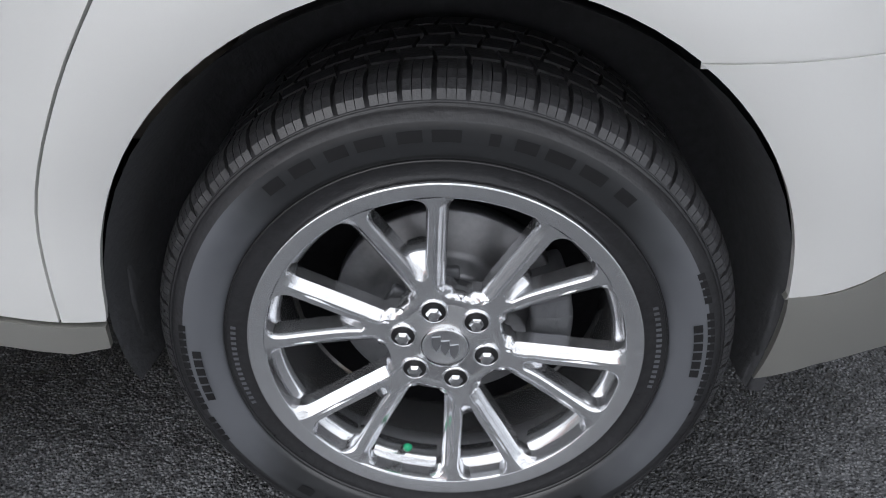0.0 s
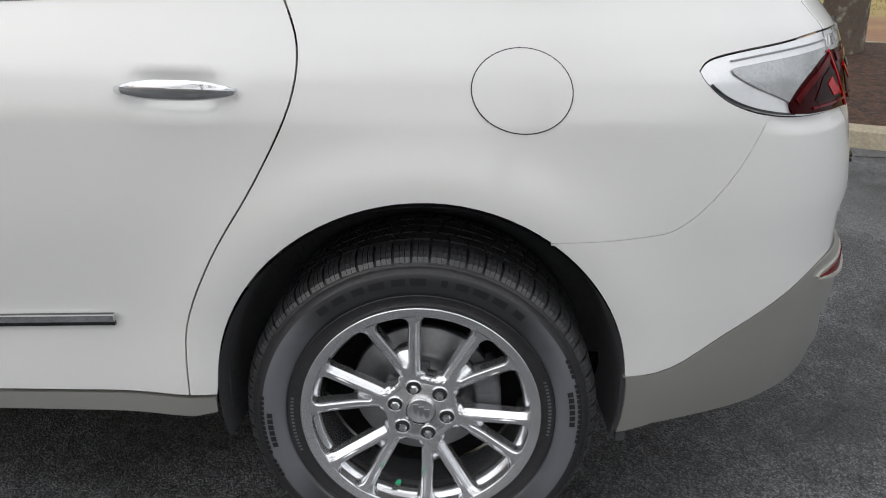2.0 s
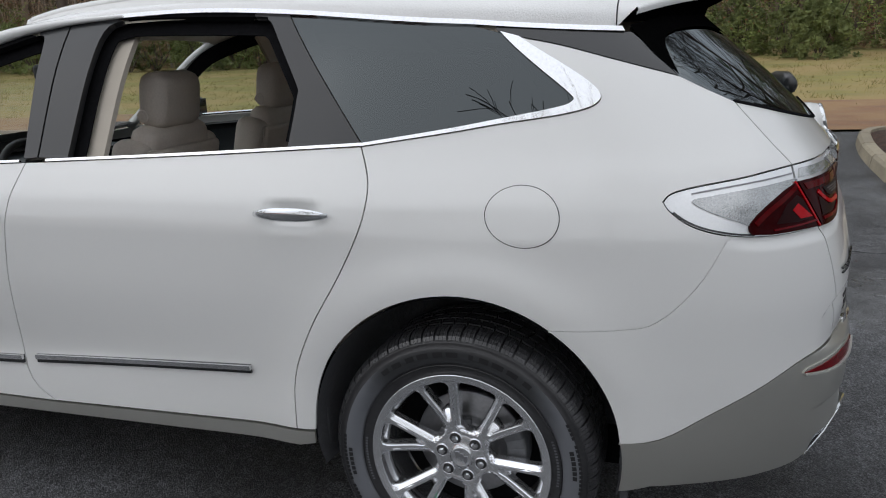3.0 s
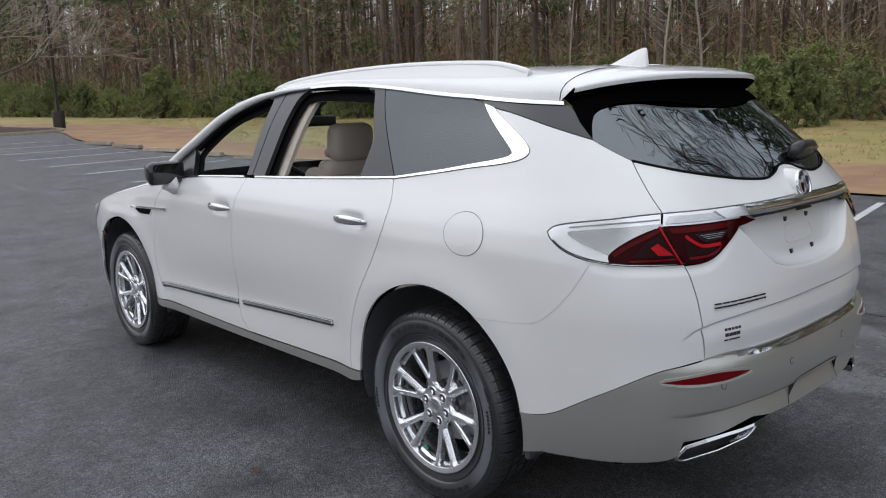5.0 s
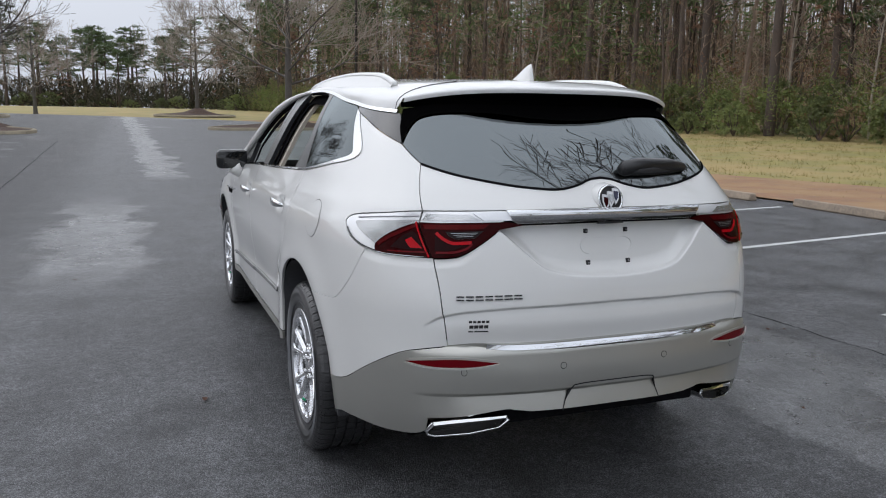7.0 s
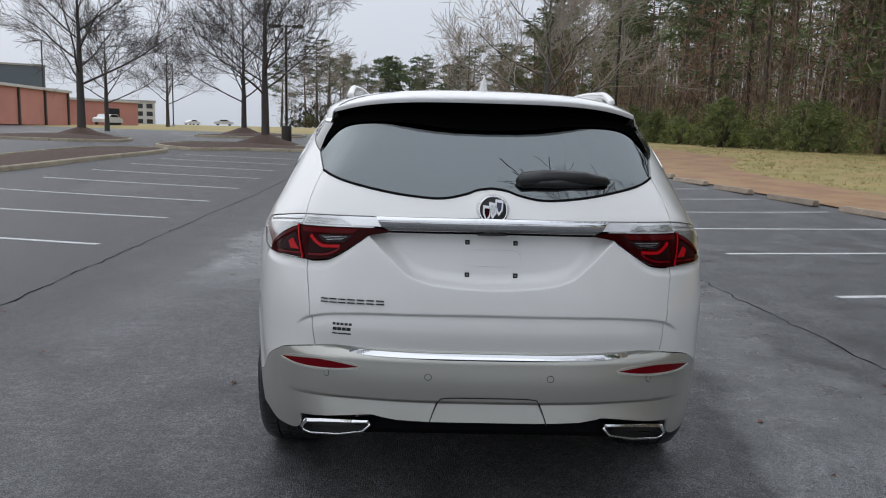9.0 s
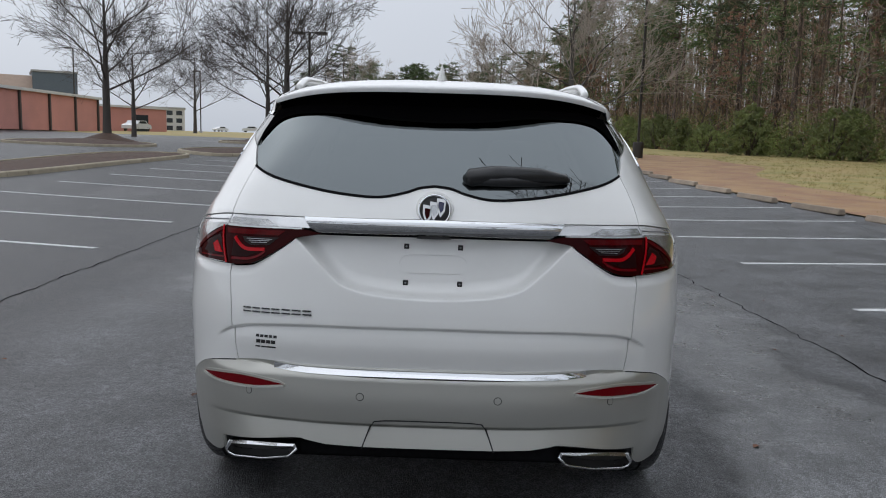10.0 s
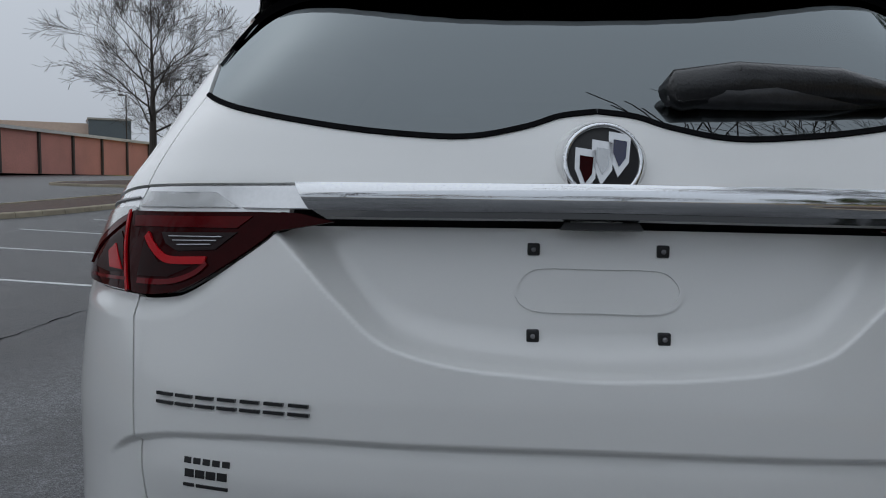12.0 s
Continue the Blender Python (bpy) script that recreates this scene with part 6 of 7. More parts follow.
def wheel_stop(x, y, turn):
    bm = bmesh.new()
    box(bm, -0.10, 0.10, -1.02, 1.02, 0.0, 0.15, 0.03)
    for v in bm.verts:
        if v.co.z > 0.10:
            v.co.x *= 0.72
        v.co.z += 0.006 * noise.noise(v.co * 4)
    ob = tagged(part("wheel_stop", bm, STOP, smooth=False), "weathered mossy concrete wheel stop at a stall end", "wheel stop", "wheel stops")
    ob.matrix_world = pose(x, y, float(land(x, y)) - 0.005, 0, 0, turn)
    return ob


random.seed(4)
for k in range(11):
    y = 0.5 + 3.05 * k - 0.02 * k * k
    wheel_stop(lot_edge(y) - 0.36 + random.uniform(-0.05, 0.05), y, random.uniform(-2, 2) + (7 if y > 10 else -3))


def island(name, outline, mound, label, mulch_label):
    """A kerbed planting bed: a ring of kerb stones round a mound of mulch."""
    pts = spline(outline, 8, True)
    P = np.array(pts)
    c = P.mean(0)
    d = np.roll(P, -1, 0) - np.roll(P, 1, 0)
    nrm = np.stack([d[:, 1], -d[:, 0]], 1) / np.linalg.norm(d, axis=1, keepdims=True)
    if ((P - c) * nrm).sum() < 0:
        nrm = -nrm
    V, F = [], []
    m = len(P)
    for s, lift in ((0.0, 0.11), (0.35, 0.11 + mound * 0.35), (0.65, 0.11 + mound * 0.8), (0.92, 0.11 + mound)):
        for p in P - nrm * 0.13:
            q = p + (c - p) * s
            V.append((q[0], q[1], float(land(q[0], q[1])) + lift + 0.03 * noise.noise(Vector((q[0] * 1.5, q[1] * 1.5, 0)))))
    for r in range(3):
        for i in range(m):
            j = (i + 1) % m
            F.append((r * m + i, r * m + j, (r + 1) * m + j, (r + 1) * m + i))
    F.append([3 * m + i for i in range(m)])
    bed = tagged(raw_part(name, V, F, MULCH), mulch_label, "planting bed", kind="structure")
    seg, i = [], 0
    kerb = tagged(new("kerb"), label, "kerb", kind="structure")
    length = np.concatenate([[0], np.cumsum(np.linalg.norm(np.roll(P, -1, 0) - P, axis=1))])
    total = length[-1]
    count = max(8, int(total / 0.95))
    closed = np.vstack([P, P[:1]])
    cn = np.vstack([nrm, nrm[:1]])
    for k in range(count):
        rows = []
        for q in range(4):
            s = total * (k + 0.012 + 0.976 * q / 3) / count
            x, y = np.interp(s, length, closed[:, 0]), np.interp(s, length, closed[:, 1])
            nx, ny = np.interp(s, length, cn[:, 0]), np.interp(s, length, cn[:, 1])
            z = float(land(x, y))
            rows.append([(x + nx * o, y + ny * o, z + h) for o, h in ((0.03, 0.0), (0.01, 0.12), (-0.02, 0.15), (-0.13, 0.15), (-0.15, 0.0))])
        bm = bmesh.new()
        vs = [[bm.verts.new(p) for p in r] for r in rows]
        for a, b in zip(vs, vs[1:]):
            for j in range(4):
                bm.faces.new((a[j], b[j], b[j + 1], a[j + 1]))
        bm.faces.new(vs[0])
        bm.faces.new(vs[-1])
        bmesh.ops.recalc_face_normals(bm, faces=bm.faces[:])
        part("kerb_stone", bm, KERB, kerb, smooth=False)
    return bed


island("mulch_bed", [(3.25, -3.3), (3.9, -2.5), (5.5, -2.4), (8.0, -2.5), (9.4, -2.9), (9.7, -4.4), (9.2, -6.4), (6.5, -7.2), (4.2, -6.8), (3.0, -5.0)], 0.30, "weathered concrete kerb round a mulch bed", "dark bark mulch in a kerbed bed")
island("mulch_bed", [(-7.6, -1.4), (-7.4, 1.0), (-7.8, 2.8), (-10.0, 3.4), (-12.0, 2.6), (-12.2, 0.4), (-11.6, -1.6), (-9.6, -2.2)], 0.22, "weathered concrete kerb round a mulch bed", "dark bark mulch in a kerbed bed")
island("mulch_bed", [(-12.35, 17.00), (-12.05, 25.00), (-11.75, 31.60), (-13.55, 33.00), (-15.35, 31.00), (-15.15, 22.50), (-14.35, 15.00)], 0.12, "weathered concrete kerb round a mulch bed", "dark bark mulch in a kerbed bed")
island("mulch_bed", [(-11.22, 33.40), (-8.92, 34.40), (-6.32, 34.40), (-5.92, 36.80), (-8.92, 40.30), (-12.92, 41.00), (-14.12, 37.00)], 0.16, "weathered concrete kerb round a mulch bed", "dark bark mulch in a kerbed bed")
island("mulch_bed", [(2.04, 39.64), (5.24, 39.44), (9.24, 40.44), (10.84, 42.54), (9.74, 45.54), (6.24, 45.04), (3.24, 42.64)], 0.25, "concrete kerb round a tree bed", "dark bark mulch in a kerbed bed")
island("mulch_bed", [(-25.15, 40.25), (-20.65, 39.25), (-17.45, 40.35), (-17.85, 43.75), (-21.65, 46.75), (-25.65, 44.75)], 0.22, "concrete kerb round a tree bed", "dark bark mulch in a kerbed bed")
island("mulch_bed", [(-0.05, 65.70), (3.45, 64.20), (6.45, 66.20), (4.95, 70.20), (1.45, 70.70)], 0.25, "concrete kerb round a tree bed", "dark bark mulch in a kerbed bed")
island("mulch_bed", [(-17.00, 53.80), (-13.50, 51.80), (-10.00, 54.30), (-10.00, 59.30), (-14.50, 60.30)], 0.2, "concrete kerb round a tree bed", "dark bark mulch in a kerbed bed")

# drain grate and the cracks in the asphalt
drain = empty("storm_drain", "dark iron storm drain grate set in the asphalt", "drain")
drain.location = (-0.49, 15.05, 0.0)
bm = bmesh.new()
for x0, x1, y0, y1 in ((-0.46, 0.46, -0.36, -0.30), (-0.46, 0.46, 0.30, 0.36), (-0.46, -0.40, -0.30, 0.30), (0.40, 0.46, -0.30, 0.30)):
    box(bm, x0, x1, y0, y1, 0.0, 0.012)
part("frame", bm, IRON, drain, smooth=False)
for k in range(9):
    bm = bmesh.new()
    box(bm, -0.37 + k * 0.088, -0.33 + k * 0.088, -0.30, 0.30, 0.002, 0.010)
    part("bar", bm, IRON, drain, smooth=False)


def crack(pts, width):
    random.seed(len(pts) + 5)
    V, F = [], []
    line = []
    for (ax, ay), (bx, by) in zip(pts, pts[1:]):
        n = max(2, int(math.hypot(bx - ax, by - ay) / 0.12))
        line += [(ax + (bx - ax) * k / n + random.gauss(0, 0.018), ay + (by - ay) * k / n) for k in range(n)]
    for i, (x, y) in enumerate(line):
        w = width * random.uniform(0.3, 1.2)
        z = float(land(x, y)) + 0.003
        V += [(x - w, y, z), (x + w, y, z)]
    F = [(2 * i, 2 * i + 1, 2 * i + 3, 2 * i + 2) for i in range(len(line) - 1)]
    tagged(raw_part("asphalt_crack", V, F, LINER, smooth=False), "ragged dark crack in the asphalt", "crack", kind="structure")


crack([(-3.75, -4), (-3.8, 3), (-4.1, 10.8), (-4.3, 22), (-4.4, 30)], 0.011)
crack([(3.1, -4), (2.9, 2.7), (2.77, 5.2), (2.6, 16)], 0.007)
# small litter on the asphalt
random.seed(11)
LEAF = material("fallen_leaf", (0.13, 0.055, 0.03), 0.8, vary=0.3, random_tint=0.4)
for k in range(46):
    x, y = random.uniform(-4.2, 3.4), random.uniform(-3.6, 6)
    if -1.1 < x < 1.1 and -1.2 < y < 4.1:
        continue
    bm = bmesh.new()
    s = random.uniform(0.012, 0.028)
    pts = [(0, -s, 0.002), (s * 0.6, -s * 0.2, 0.009), (s * 0.5, s * 0.5, 0.005), (0, s * 1.2, 0.003), (-s * 0.5, s * 0.5, 0.010), (-s * 0.6, -s * 0.3, 0.004)]
    cv = bm.verts.new((0, 0, 0.006))
    vs = [bm.verts.new(p) for p in pts]
    for a, b in zip(vs, vs[1:] + vs[:1]):
        bm.faces.new((cv, a, b))
    leaf = tagged(part("fallen_leaf", bm, LEAF, smooth=False), "small dead leaf on wet asphalt", "leaf", "fallen leaves")
    leaf.matrix_world = pose(x, y, 0.001, 0, 0, random.uniform(0, 360))

# ---- trees ----
def add_tube(V, F, pts, radii, n):
    base = len(V)
    side = None
    for i, p in enumerate(pts):
        d = np.array(pts[min(i + 1, len(pts) - 1)]) - np.array(pts[max(i - 1, 0)])
        d = d / (np.linalg.norm(d) + 1e-9)
        if side is None:
            side = np.cross(d, (0.31, 0.77, 0.55))
        side = side - d * (side @ d)
        side = side / (np.linalg.norm(side) + 1e-9)
        up = np.cross(d, side)
        for k in range(n):
            a = 2 * math.pi * k / n
            V.append(np.array(p) + radii[i] * (math.cos(a) * side + math.sin(a) * up))
    for i in range(len(pts) - 1):
        for k in range(n):
            F.append((base + i * n + k, base + i * n + (k + 1) % n, base + (i + 1) * n + (k + 1) % n, base + (i + 1) * n + k))


def bare_tree_meshes(seed, height, trunk_r, clear, spread=1.0, twigs=1.0):
    """A leafless spreading tree: trunk with limbs, and twigs apart."""
    rnd = random.Random(seed)
    V1, F1, V2, F2 = [], [], [], []

    def grow(p, d, length, r, level):
        n = 5 if level < 2 else (3 if level == 2 else 2)
        pts, rad = [p], [r]
        for i in range(n):
            d = d + np.array([rnd.gauss(0, 0.11), rnd.gauss(0, 0.11), rnd.gauss(0.05, 0.06)])
            d = d / np.linalg.norm(d)
            p = p + d * length / n
            pts.append(p)
            rad.append(max(0.0105, r * (1 - 0.62 * (i + 1) / n)))
        add_tube(V1 if level < 2 else V2, F1 if level < 2 else F2, pts, rad, (9, 6, 4, 3, 3)[min(level, 4)])
        if level >= 4:
            return
        kids = (0, 6, 6, 5, 4)[level] if level else 0
        kids = int(kids * (twigs if level >= 2 else 1))
        for k in range(kids):
            t = rnd.uniform(0.25, 1.0)
            i = min(n - 1, int(t * n))
            q = np.array(pts[i]) + (np.array(pts[i + 1]) - np.array(pts[i])) * (t * n - i)
            axis = np.cross(d, np.array([rnd.gauss(0, 1), rnd.gauss(0, 1), rnd.gauss(0, 1)]))
            axis = axis / (np.linalg.norm(axis) + 1e-9)
            a = rnd.uniform(0.45, 0.95)
            nd = d * math.cos(a) + axis * math.sin(a)
            nd[2] += 0.10
            nd = nd / np.linalg.norm(nd)
            grow(q, nd, length * rnd.uniform(0.42, 0.68), rad[i] * rnd.uniform(0.45, 0.62), level + 1)

    trunk = [np.array((0.0, 0.0, -0.15)), np.array((0.0, 0.0, 0.12)), np.array((0.01, 0.0, clear * 0.5)), np.array((0.0, 0.02, clear)), np.array((0.03, 0.02, height * 0.5)), np.array((0.0, 0.0, height * 0.75)), np.array((0.02, 0.0, height))]
    tr = [trunk_r * 1.7, trunk_r * 1.2, trunk_r, trunk_r * 0.92, trunk_r * 0.5, trunk_r * 0.25, 0.012]
    add_tube(V1, F1, trunk, tr, 12)
    limbs = 15
    for k in range(limbs):
        t = (k + 0.5) / limbs
        z = clear * 0.92 + (height * 0.80 - clear) * t ** 1.15
        az = k * 2.4 + rnd.uniform(-0.4, 0.4)
        up = 0.35 + 0.75 * t
        d = np.array([math.cos(az) * spread, math.sin(az) * spread, up])
        d = d / np.linalg.norm(d)
        L = height * (0.52 - 0.30 * t) * rnd.uniform(0.85, 1.15)
        grow(np.array((0.0, 0.0, z)), d, L, (0.03 + 0.28 * trunk_r) * (0.33 - 0.17 * t) * 2.3, 1)
    return (V1, F1), (V2, F2)


def tree_object(name, label, meshes, mats, names, category="tree", group=""):
    t = empty(name, label, category, group)
    for (V, F), m, nm in zip(meshes, mats, names):
        raw_part(nm, V, F, m, t, smooth=nm != "crown")
    return t


def place(x, y, turn=0.0, scale=1.0, sink=0.05):
    return pose(x, y, float(land(x, y)) - sink, 0, 0, turn) @ Matrix.Scale(scale, 4)


def put(ob, m):
    ob.matrix_world = m
    return ob


def put_copy(ob, x, y, turn, scale):
    c = copy_thing(ob, place(x, y, turn))
    c.scale = (scale, scale, scale * random.uniform(0.92, 1.1))
    return c


lot_a = tree_object("parking_lot_tree", "leafless spreading tree with wet grey bark in a mulch bed", bare_tree_meshes(3, 10.5, 0.19, 2.0, 1.5, 1.15), (BARK, TWIG), ("trunk", "crown"), group="lot trees")
put(lot_a, place(6.84, 43.24, 0, 1.15, -0.2))
lot_b = tree_object("parking_lot_tree", "leafless upright tree with dark wet bark in a mulch bed", bare_tree_meshes(8, 11.5, 0.23, 3.0, 0.95), (BARK_WET, BARK_WET), ("trunk", "crown"), group="lot trees")
put(lot_b, place(-20.95, 44.25, 0, 1.0, -0.25))
random.seed(21)
for src, x, y, turn, sc in ((lot_b, -8.92, 39.13, 110, 0.92), (lot_a, 3.45, 67.24, 60, 0.9), (lot_b, -13.98, 56.28, 200, 0.86), (lot_b, -26.9, 63.0, 40, 0.8), (lot_a, -9.2, 70.0, 150, 0.8), (lot_b, -34.7, 102.7, 20, 0.95), (lot_b, 6.0, -38.0, 10, 1.1), (lot_a, -7.0, -34.0, 80, 1.1), (lot_b, -16.0, -28.0, 170, 1.0), (lot_b, -10.7, -2.4, 20, 0.9), (lot_a, -26.0, 6.0, 75, 1.0)):
    put_copy(src, x, y, turn, sc)
for x, y in ((6.84, 43.24), (-20.95, 44.25), (-8.92, 39.13), (3.45, 67.24), (-13.98, 56.28)):
    bm = bmesh.new()
    lathe(bm, [(0.0, 0.62), (0.35, 0.58), (0.9, 0.36), (1.7, 0.12), (2.2, -0.1)], 28)
    bmesh.ops.transform(bm, matrix=pose(x, y, float(land(x, y)) + 0.06, 0, -90), verts=bm.verts[:])
    for v in bm.verts:
        v.co.z += 0.05 * noise.noise(v.co * 1.7)
    bmesh.ops.recalc_face_normals(bm, faces=bm.faces[:])
    tagged(part("mulch_mound", bm, MULCH), "mound of bark mulch round a tree trunk", "mulch", kind="structure")
# the near tree in the kerbed bed
lot_c = tree_object("parking_lot_tree", "leafless tree with lichen-spotted bark in a mulch bed", bare_tree_meshes(14, 10.5, 0.20, 2.4, 1.15), (LICHEN, BARK_WET), ("trunk", "crown"), group="lot trees")
put(lot_c, place(6.1, -4.0, 30, 1.0, -0.25))


def spray(V, F, c, size, rnd, blades, flat=0.5, w=0.10):
    """A clump of thin leaf blades round a place."""
    for _ in range(blades):
        d = np.array([rnd.gauss(0, 1), rnd.gauss(0, 1), rnd.gauss(0.15, flat)])
        d = d / (np.linalg.norm(d) + 1e-9)
        s = np.cross(d, np.array([rnd.gauss(0, 1), rnd.gauss(0, 1), rnd.gauss(0, 1)]))
        s = s / (np.linalg.norm(s) + 1e-9) * size * w
        a = c + d * size * rnd.uniform(0.0, 0.4)
        b = c + d * size * rnd.uniform(0.7, 1.15)
        k = len(V)
        V.extend([a - s * 0.5, a + s * 0.5, b + s * 0.4, b - s * 0.4])
        F.append((k, k + 1, k + 2, k + 3))


def pine_meshes(seed, height, r, crown_from):
    rnd = random.Random(seed)
    V1, F1, V2, F2 = [], [], [], []
    lean = (rnd.uniform(-0.02, 0.02), rnd.uniform(-0.02, 0.02))
    pts = [np.array((lean[0] * z, lean[1] * z, z)) for z in np.linspace(-0.3, height, 9)]
    add_tube(V1, F1, pts, [r * (1.15 - 0.95 * k / 8) for k in range(9)], 8)
    for k in range(10):
        z = rnd.uniform(height * 0.2, height * crown_from)
        az, L = rnd.uniform(0, 6.28), rnd.uniform(0.6, 2.2)
        add_tube(V1, F1, [np.array((lean[0] * z, lean[1] * z, z)), np.array((lean[0] * z + math.cos(az) * L, lean[1] * z + math.sin(az) * L, z + rnd.uniform(-0.3, 0.4)))], [0.03, 0.008], 4)
    n = 26
    for k in range(n):
        t = (k + rnd.random()) / n
        z = height * (crown_from + (1.0 - crown_from) * t)
        az, L = rnd.uniform(0, 6.28), height * 0.155 * (1.15 - 0.75 * t) * rnd.uniform(0.6, 1.2)
        a = np.array((lean[0] * z, lean[1] * z, z))
        e = a + np.array((math.cos(az) * L, math.sin(az) * L, L * rnd.uniform(0.0, 0.35)))
        m = (a + e) / 2 + np.array((0, 0, -0.08 * L))
        add_tube(V1, F1, [a, m, e], [0.06, 0.04, 0.015], 4)
        for q in (0.55, 0.8, 1.0):
            c = a + (e - a) * q + np.array([rnd.gauss(0, 0.18), rnd.gauss(0, 0.18), rnd.gauss(0.1, 0.12)])
            spray(V2, F2, c, rnd.uniform(0.65, 1.05), rnd, 18, 0.45, 0.14)
    return (V1, F1), (V2, F2)


def thicket_meshes(seed, height, leafy):
    """A thin young hardwood with many fine twigs, some with dead leaves."""
    rnd = random.Random(seed)
    V1, F1, V2, F2 = [], [], [], []
    p, d = np.array((0.0, 0.0, -0.2)), np.array((0.0, 0.0, 1.0))
    pts = [p]
    for k in range(7):
        d = d + np.array([rnd.gauss(0, 0.06), rnd.gauss(0, 0.06), 0])
        d = d / np.linalg.norm(d)
        p = p + d * height / 7
        pts.append(p)
    add_tube(V1, F1, pts, [0.10 * (1.05 - k / 8) for k in range(8)], 6)
    for k in range(34):
        t = rnd.uniform(0.12, 1.0)
        i = min(6, int(t * 7))
        a = pts[i] + (pts[i + 1] - pts[i]) * (t * 7 - i)
        az, L = rnd.uniform(0, 6.28), height * 0.24 * (1.1 - 0.7 * t) * rnd.uniform(0.5, 1.2)
        e = a + np.array((math.cos(az) * L, math.sin(az) * L, L * rnd.uniform(0.3, 1.0)))
        add_tube(V1, F1, [a, (a + e) / 2 + np.array((0, 0, -0.05 * L)), e], [0.028, 0.018, 0.007], 3)
        for q in range(7):
            s = a + (e - a) * rnd.uniform(0.3, 1.0)
            f = s + np.array([rnd.gauss(0, 0.45), rnd.gauss(0, 0.45), rnd.gauss(0.35, 0.3)]) * L * 0.5
            add_tube(V1, F1, [s, f], [0.010, 0.004], 3)
            if leafy and rnd.random() < leafy:
                spray(V2, F2, f, rnd.uniform(0.14, 0.26), rnd, 26, 0.6, 0.24)
    if not V2:
        spray(V2, F2, pts[-1], 0.3, rnd, 6)
    return (V1, F1), (V2, F2)


def bush_meshes(seed, height, width, leaf=0.16, blades=26, clumps=110):
    rnd = random.Random(seed)
    V1, F1, V2, F2 = [], [], [], []
    for k in range(9):
        az, L = rnd.uniform(0, 6.28), rnd.uniform(0.3, 0.8)
        add_tube(V1, F1, [np.array((0, 0, -0.1)), np.array((math.cos(az) * width * 0.2, math.sin(az) * width * 0.2, height * 0.4)), np.array((math.cos(az) * width * 0.4 * L, math.sin(az) * width * 0.4 * L, height * (0.6 + 0.3 * rnd.random())))], [0.05, 0.035, 0.01], 4)
    for k in range(clumps):
        z = rnd.random() ** 0.8
        rr = width * 0.5 * math.sqrt(max(0.05, 1 - (z * 1.02) ** 2.2)) * (0.55 + 0.45 * rnd.random()) * (1 + 0.25 * math.sin(3 * z + k))
        az = rnd.uniform(0, 6.28)
        spray(V2, F2, np.array((math.cos(az) * rr, math.sin(az) * rr, z * height)), height * rnd.uniform(0.045, 0.075) + 0.07, rnd, blades, 0.8, leaf)
    return (V1, F1), (V2, F2)


WOOD_EDGE = [(31, -75), (32, -40), (32, -10), (32, 13), (31, 28), (28.5, 42), (25, 53), (22.5, 64), (19, 84), (16, 98), (14, 116), (9, 150), (-4, 172), (-36, 186)]
edge_len = np.concatenate([[0], np.cumsum([math.hypot(b[0] - a[0], b[1] - a[1]) for a, b in zip(WOOD_EDGE, WOOD_EDGE[1:])])])


def wood_place(s, depth):
    """A place s metres along the edge of the woods and depth metres into them."""
    x = float(np.interp(s, edge_len, [p[0] for p in WOOD_EDGE]))
    y = float(np.interp(s, edge_len, [p[1] for p in WOOD_EDGE]))
    x2 = float(np.interp(min(s + 2, edge_len[-1]), edge_len, [p[0] for p in WOOD_EDGE]))
    y2 = float(np.interp(min(s + 2, edge_len[-1]), edge_len, [p[1] for p in WOOD_EDGE]))
    d = math.hypot(x2 - x, y2 - y)
    if d < 1.0:
        return x, y + depth
    return x + (y2 - y) / d * depth, y - (x2 - x) / d * depth


pines = [tree_object("pine_tree", "tall dark pine with a bare trunk in the woods", pine_meshes(40 + k, 17 + 1.7 * k, 0.17 + 0.022 * k, 0.42 + 0.05 * (k % 3)), (PINE_BARK, PINE_LEAF), ("trunk", "crown"), group="woodland pines") for k in range(5)]
thickets = [tree_object("woodland_tree", "thin leafless hardwood among the pines", thicket_meshes(60 + k, 9 + 1.6 * k, (0.0, 0.12, 0.45, 0.0)[k]), (TWIG if k % 2 else PINE_BARK, BROWN_LEAF), ("trunk", "crown"), group="woodland hardwoods") for k in range(4)]
bushes = [tree_object("evergreen_bush", "loose evergreen bush at the edge of the woods", bush_meshes(80 + k, 2.0 + 0.7 * k, 2.6 + 0.5 * k, 0.20, 34, 110), (PINE_BARK, BUSH_LEAF), ("stem", "crown"), "bush", "woodland bushes") for k in range(3)]
brambles = [tree_object("bramble_thicket", "brown leafless bramble thicket under the trees", bush_meshes(90 + k, 1.8, 3.0, 0.06, 30, 55), (PINE_BARK, BROWN_LEAF), ("stem", "crown"), "bush", "bramble thickets") for k in range(2)]
random.seed(33)
first = {}


def scatter(kinds, count, depth0, depth1, smin, smax, power=1.0, s0=0.0, s1=1.0):
    for k in range(count):
        s = edge_len[-1] * (s0 + (s1 - s0) * (k + random.random()) / count)
        d = depth0 + (depth1 - depth0) * random.random() ** power
        x, y = wood_place(s, d)
        ob = random.choice(kinds)
        sc = random.uniform(smin, smax) * (1.0 if s < 0.66 * edge_len[-1] else 0.74)
        if ob.name not in first:
            first[ob.name] = True
            put(ob, place(x, y, random.uniform(0, 360), sc))
        else:
            c = put_copy(ob, x, y, random.uniform(0, 360), sc)
            if s > 0.66 * edge_len[-1]:
                c.scale = (c.scale[0] * 1.6, c.scale[1] * 1.6, c.scale[2])


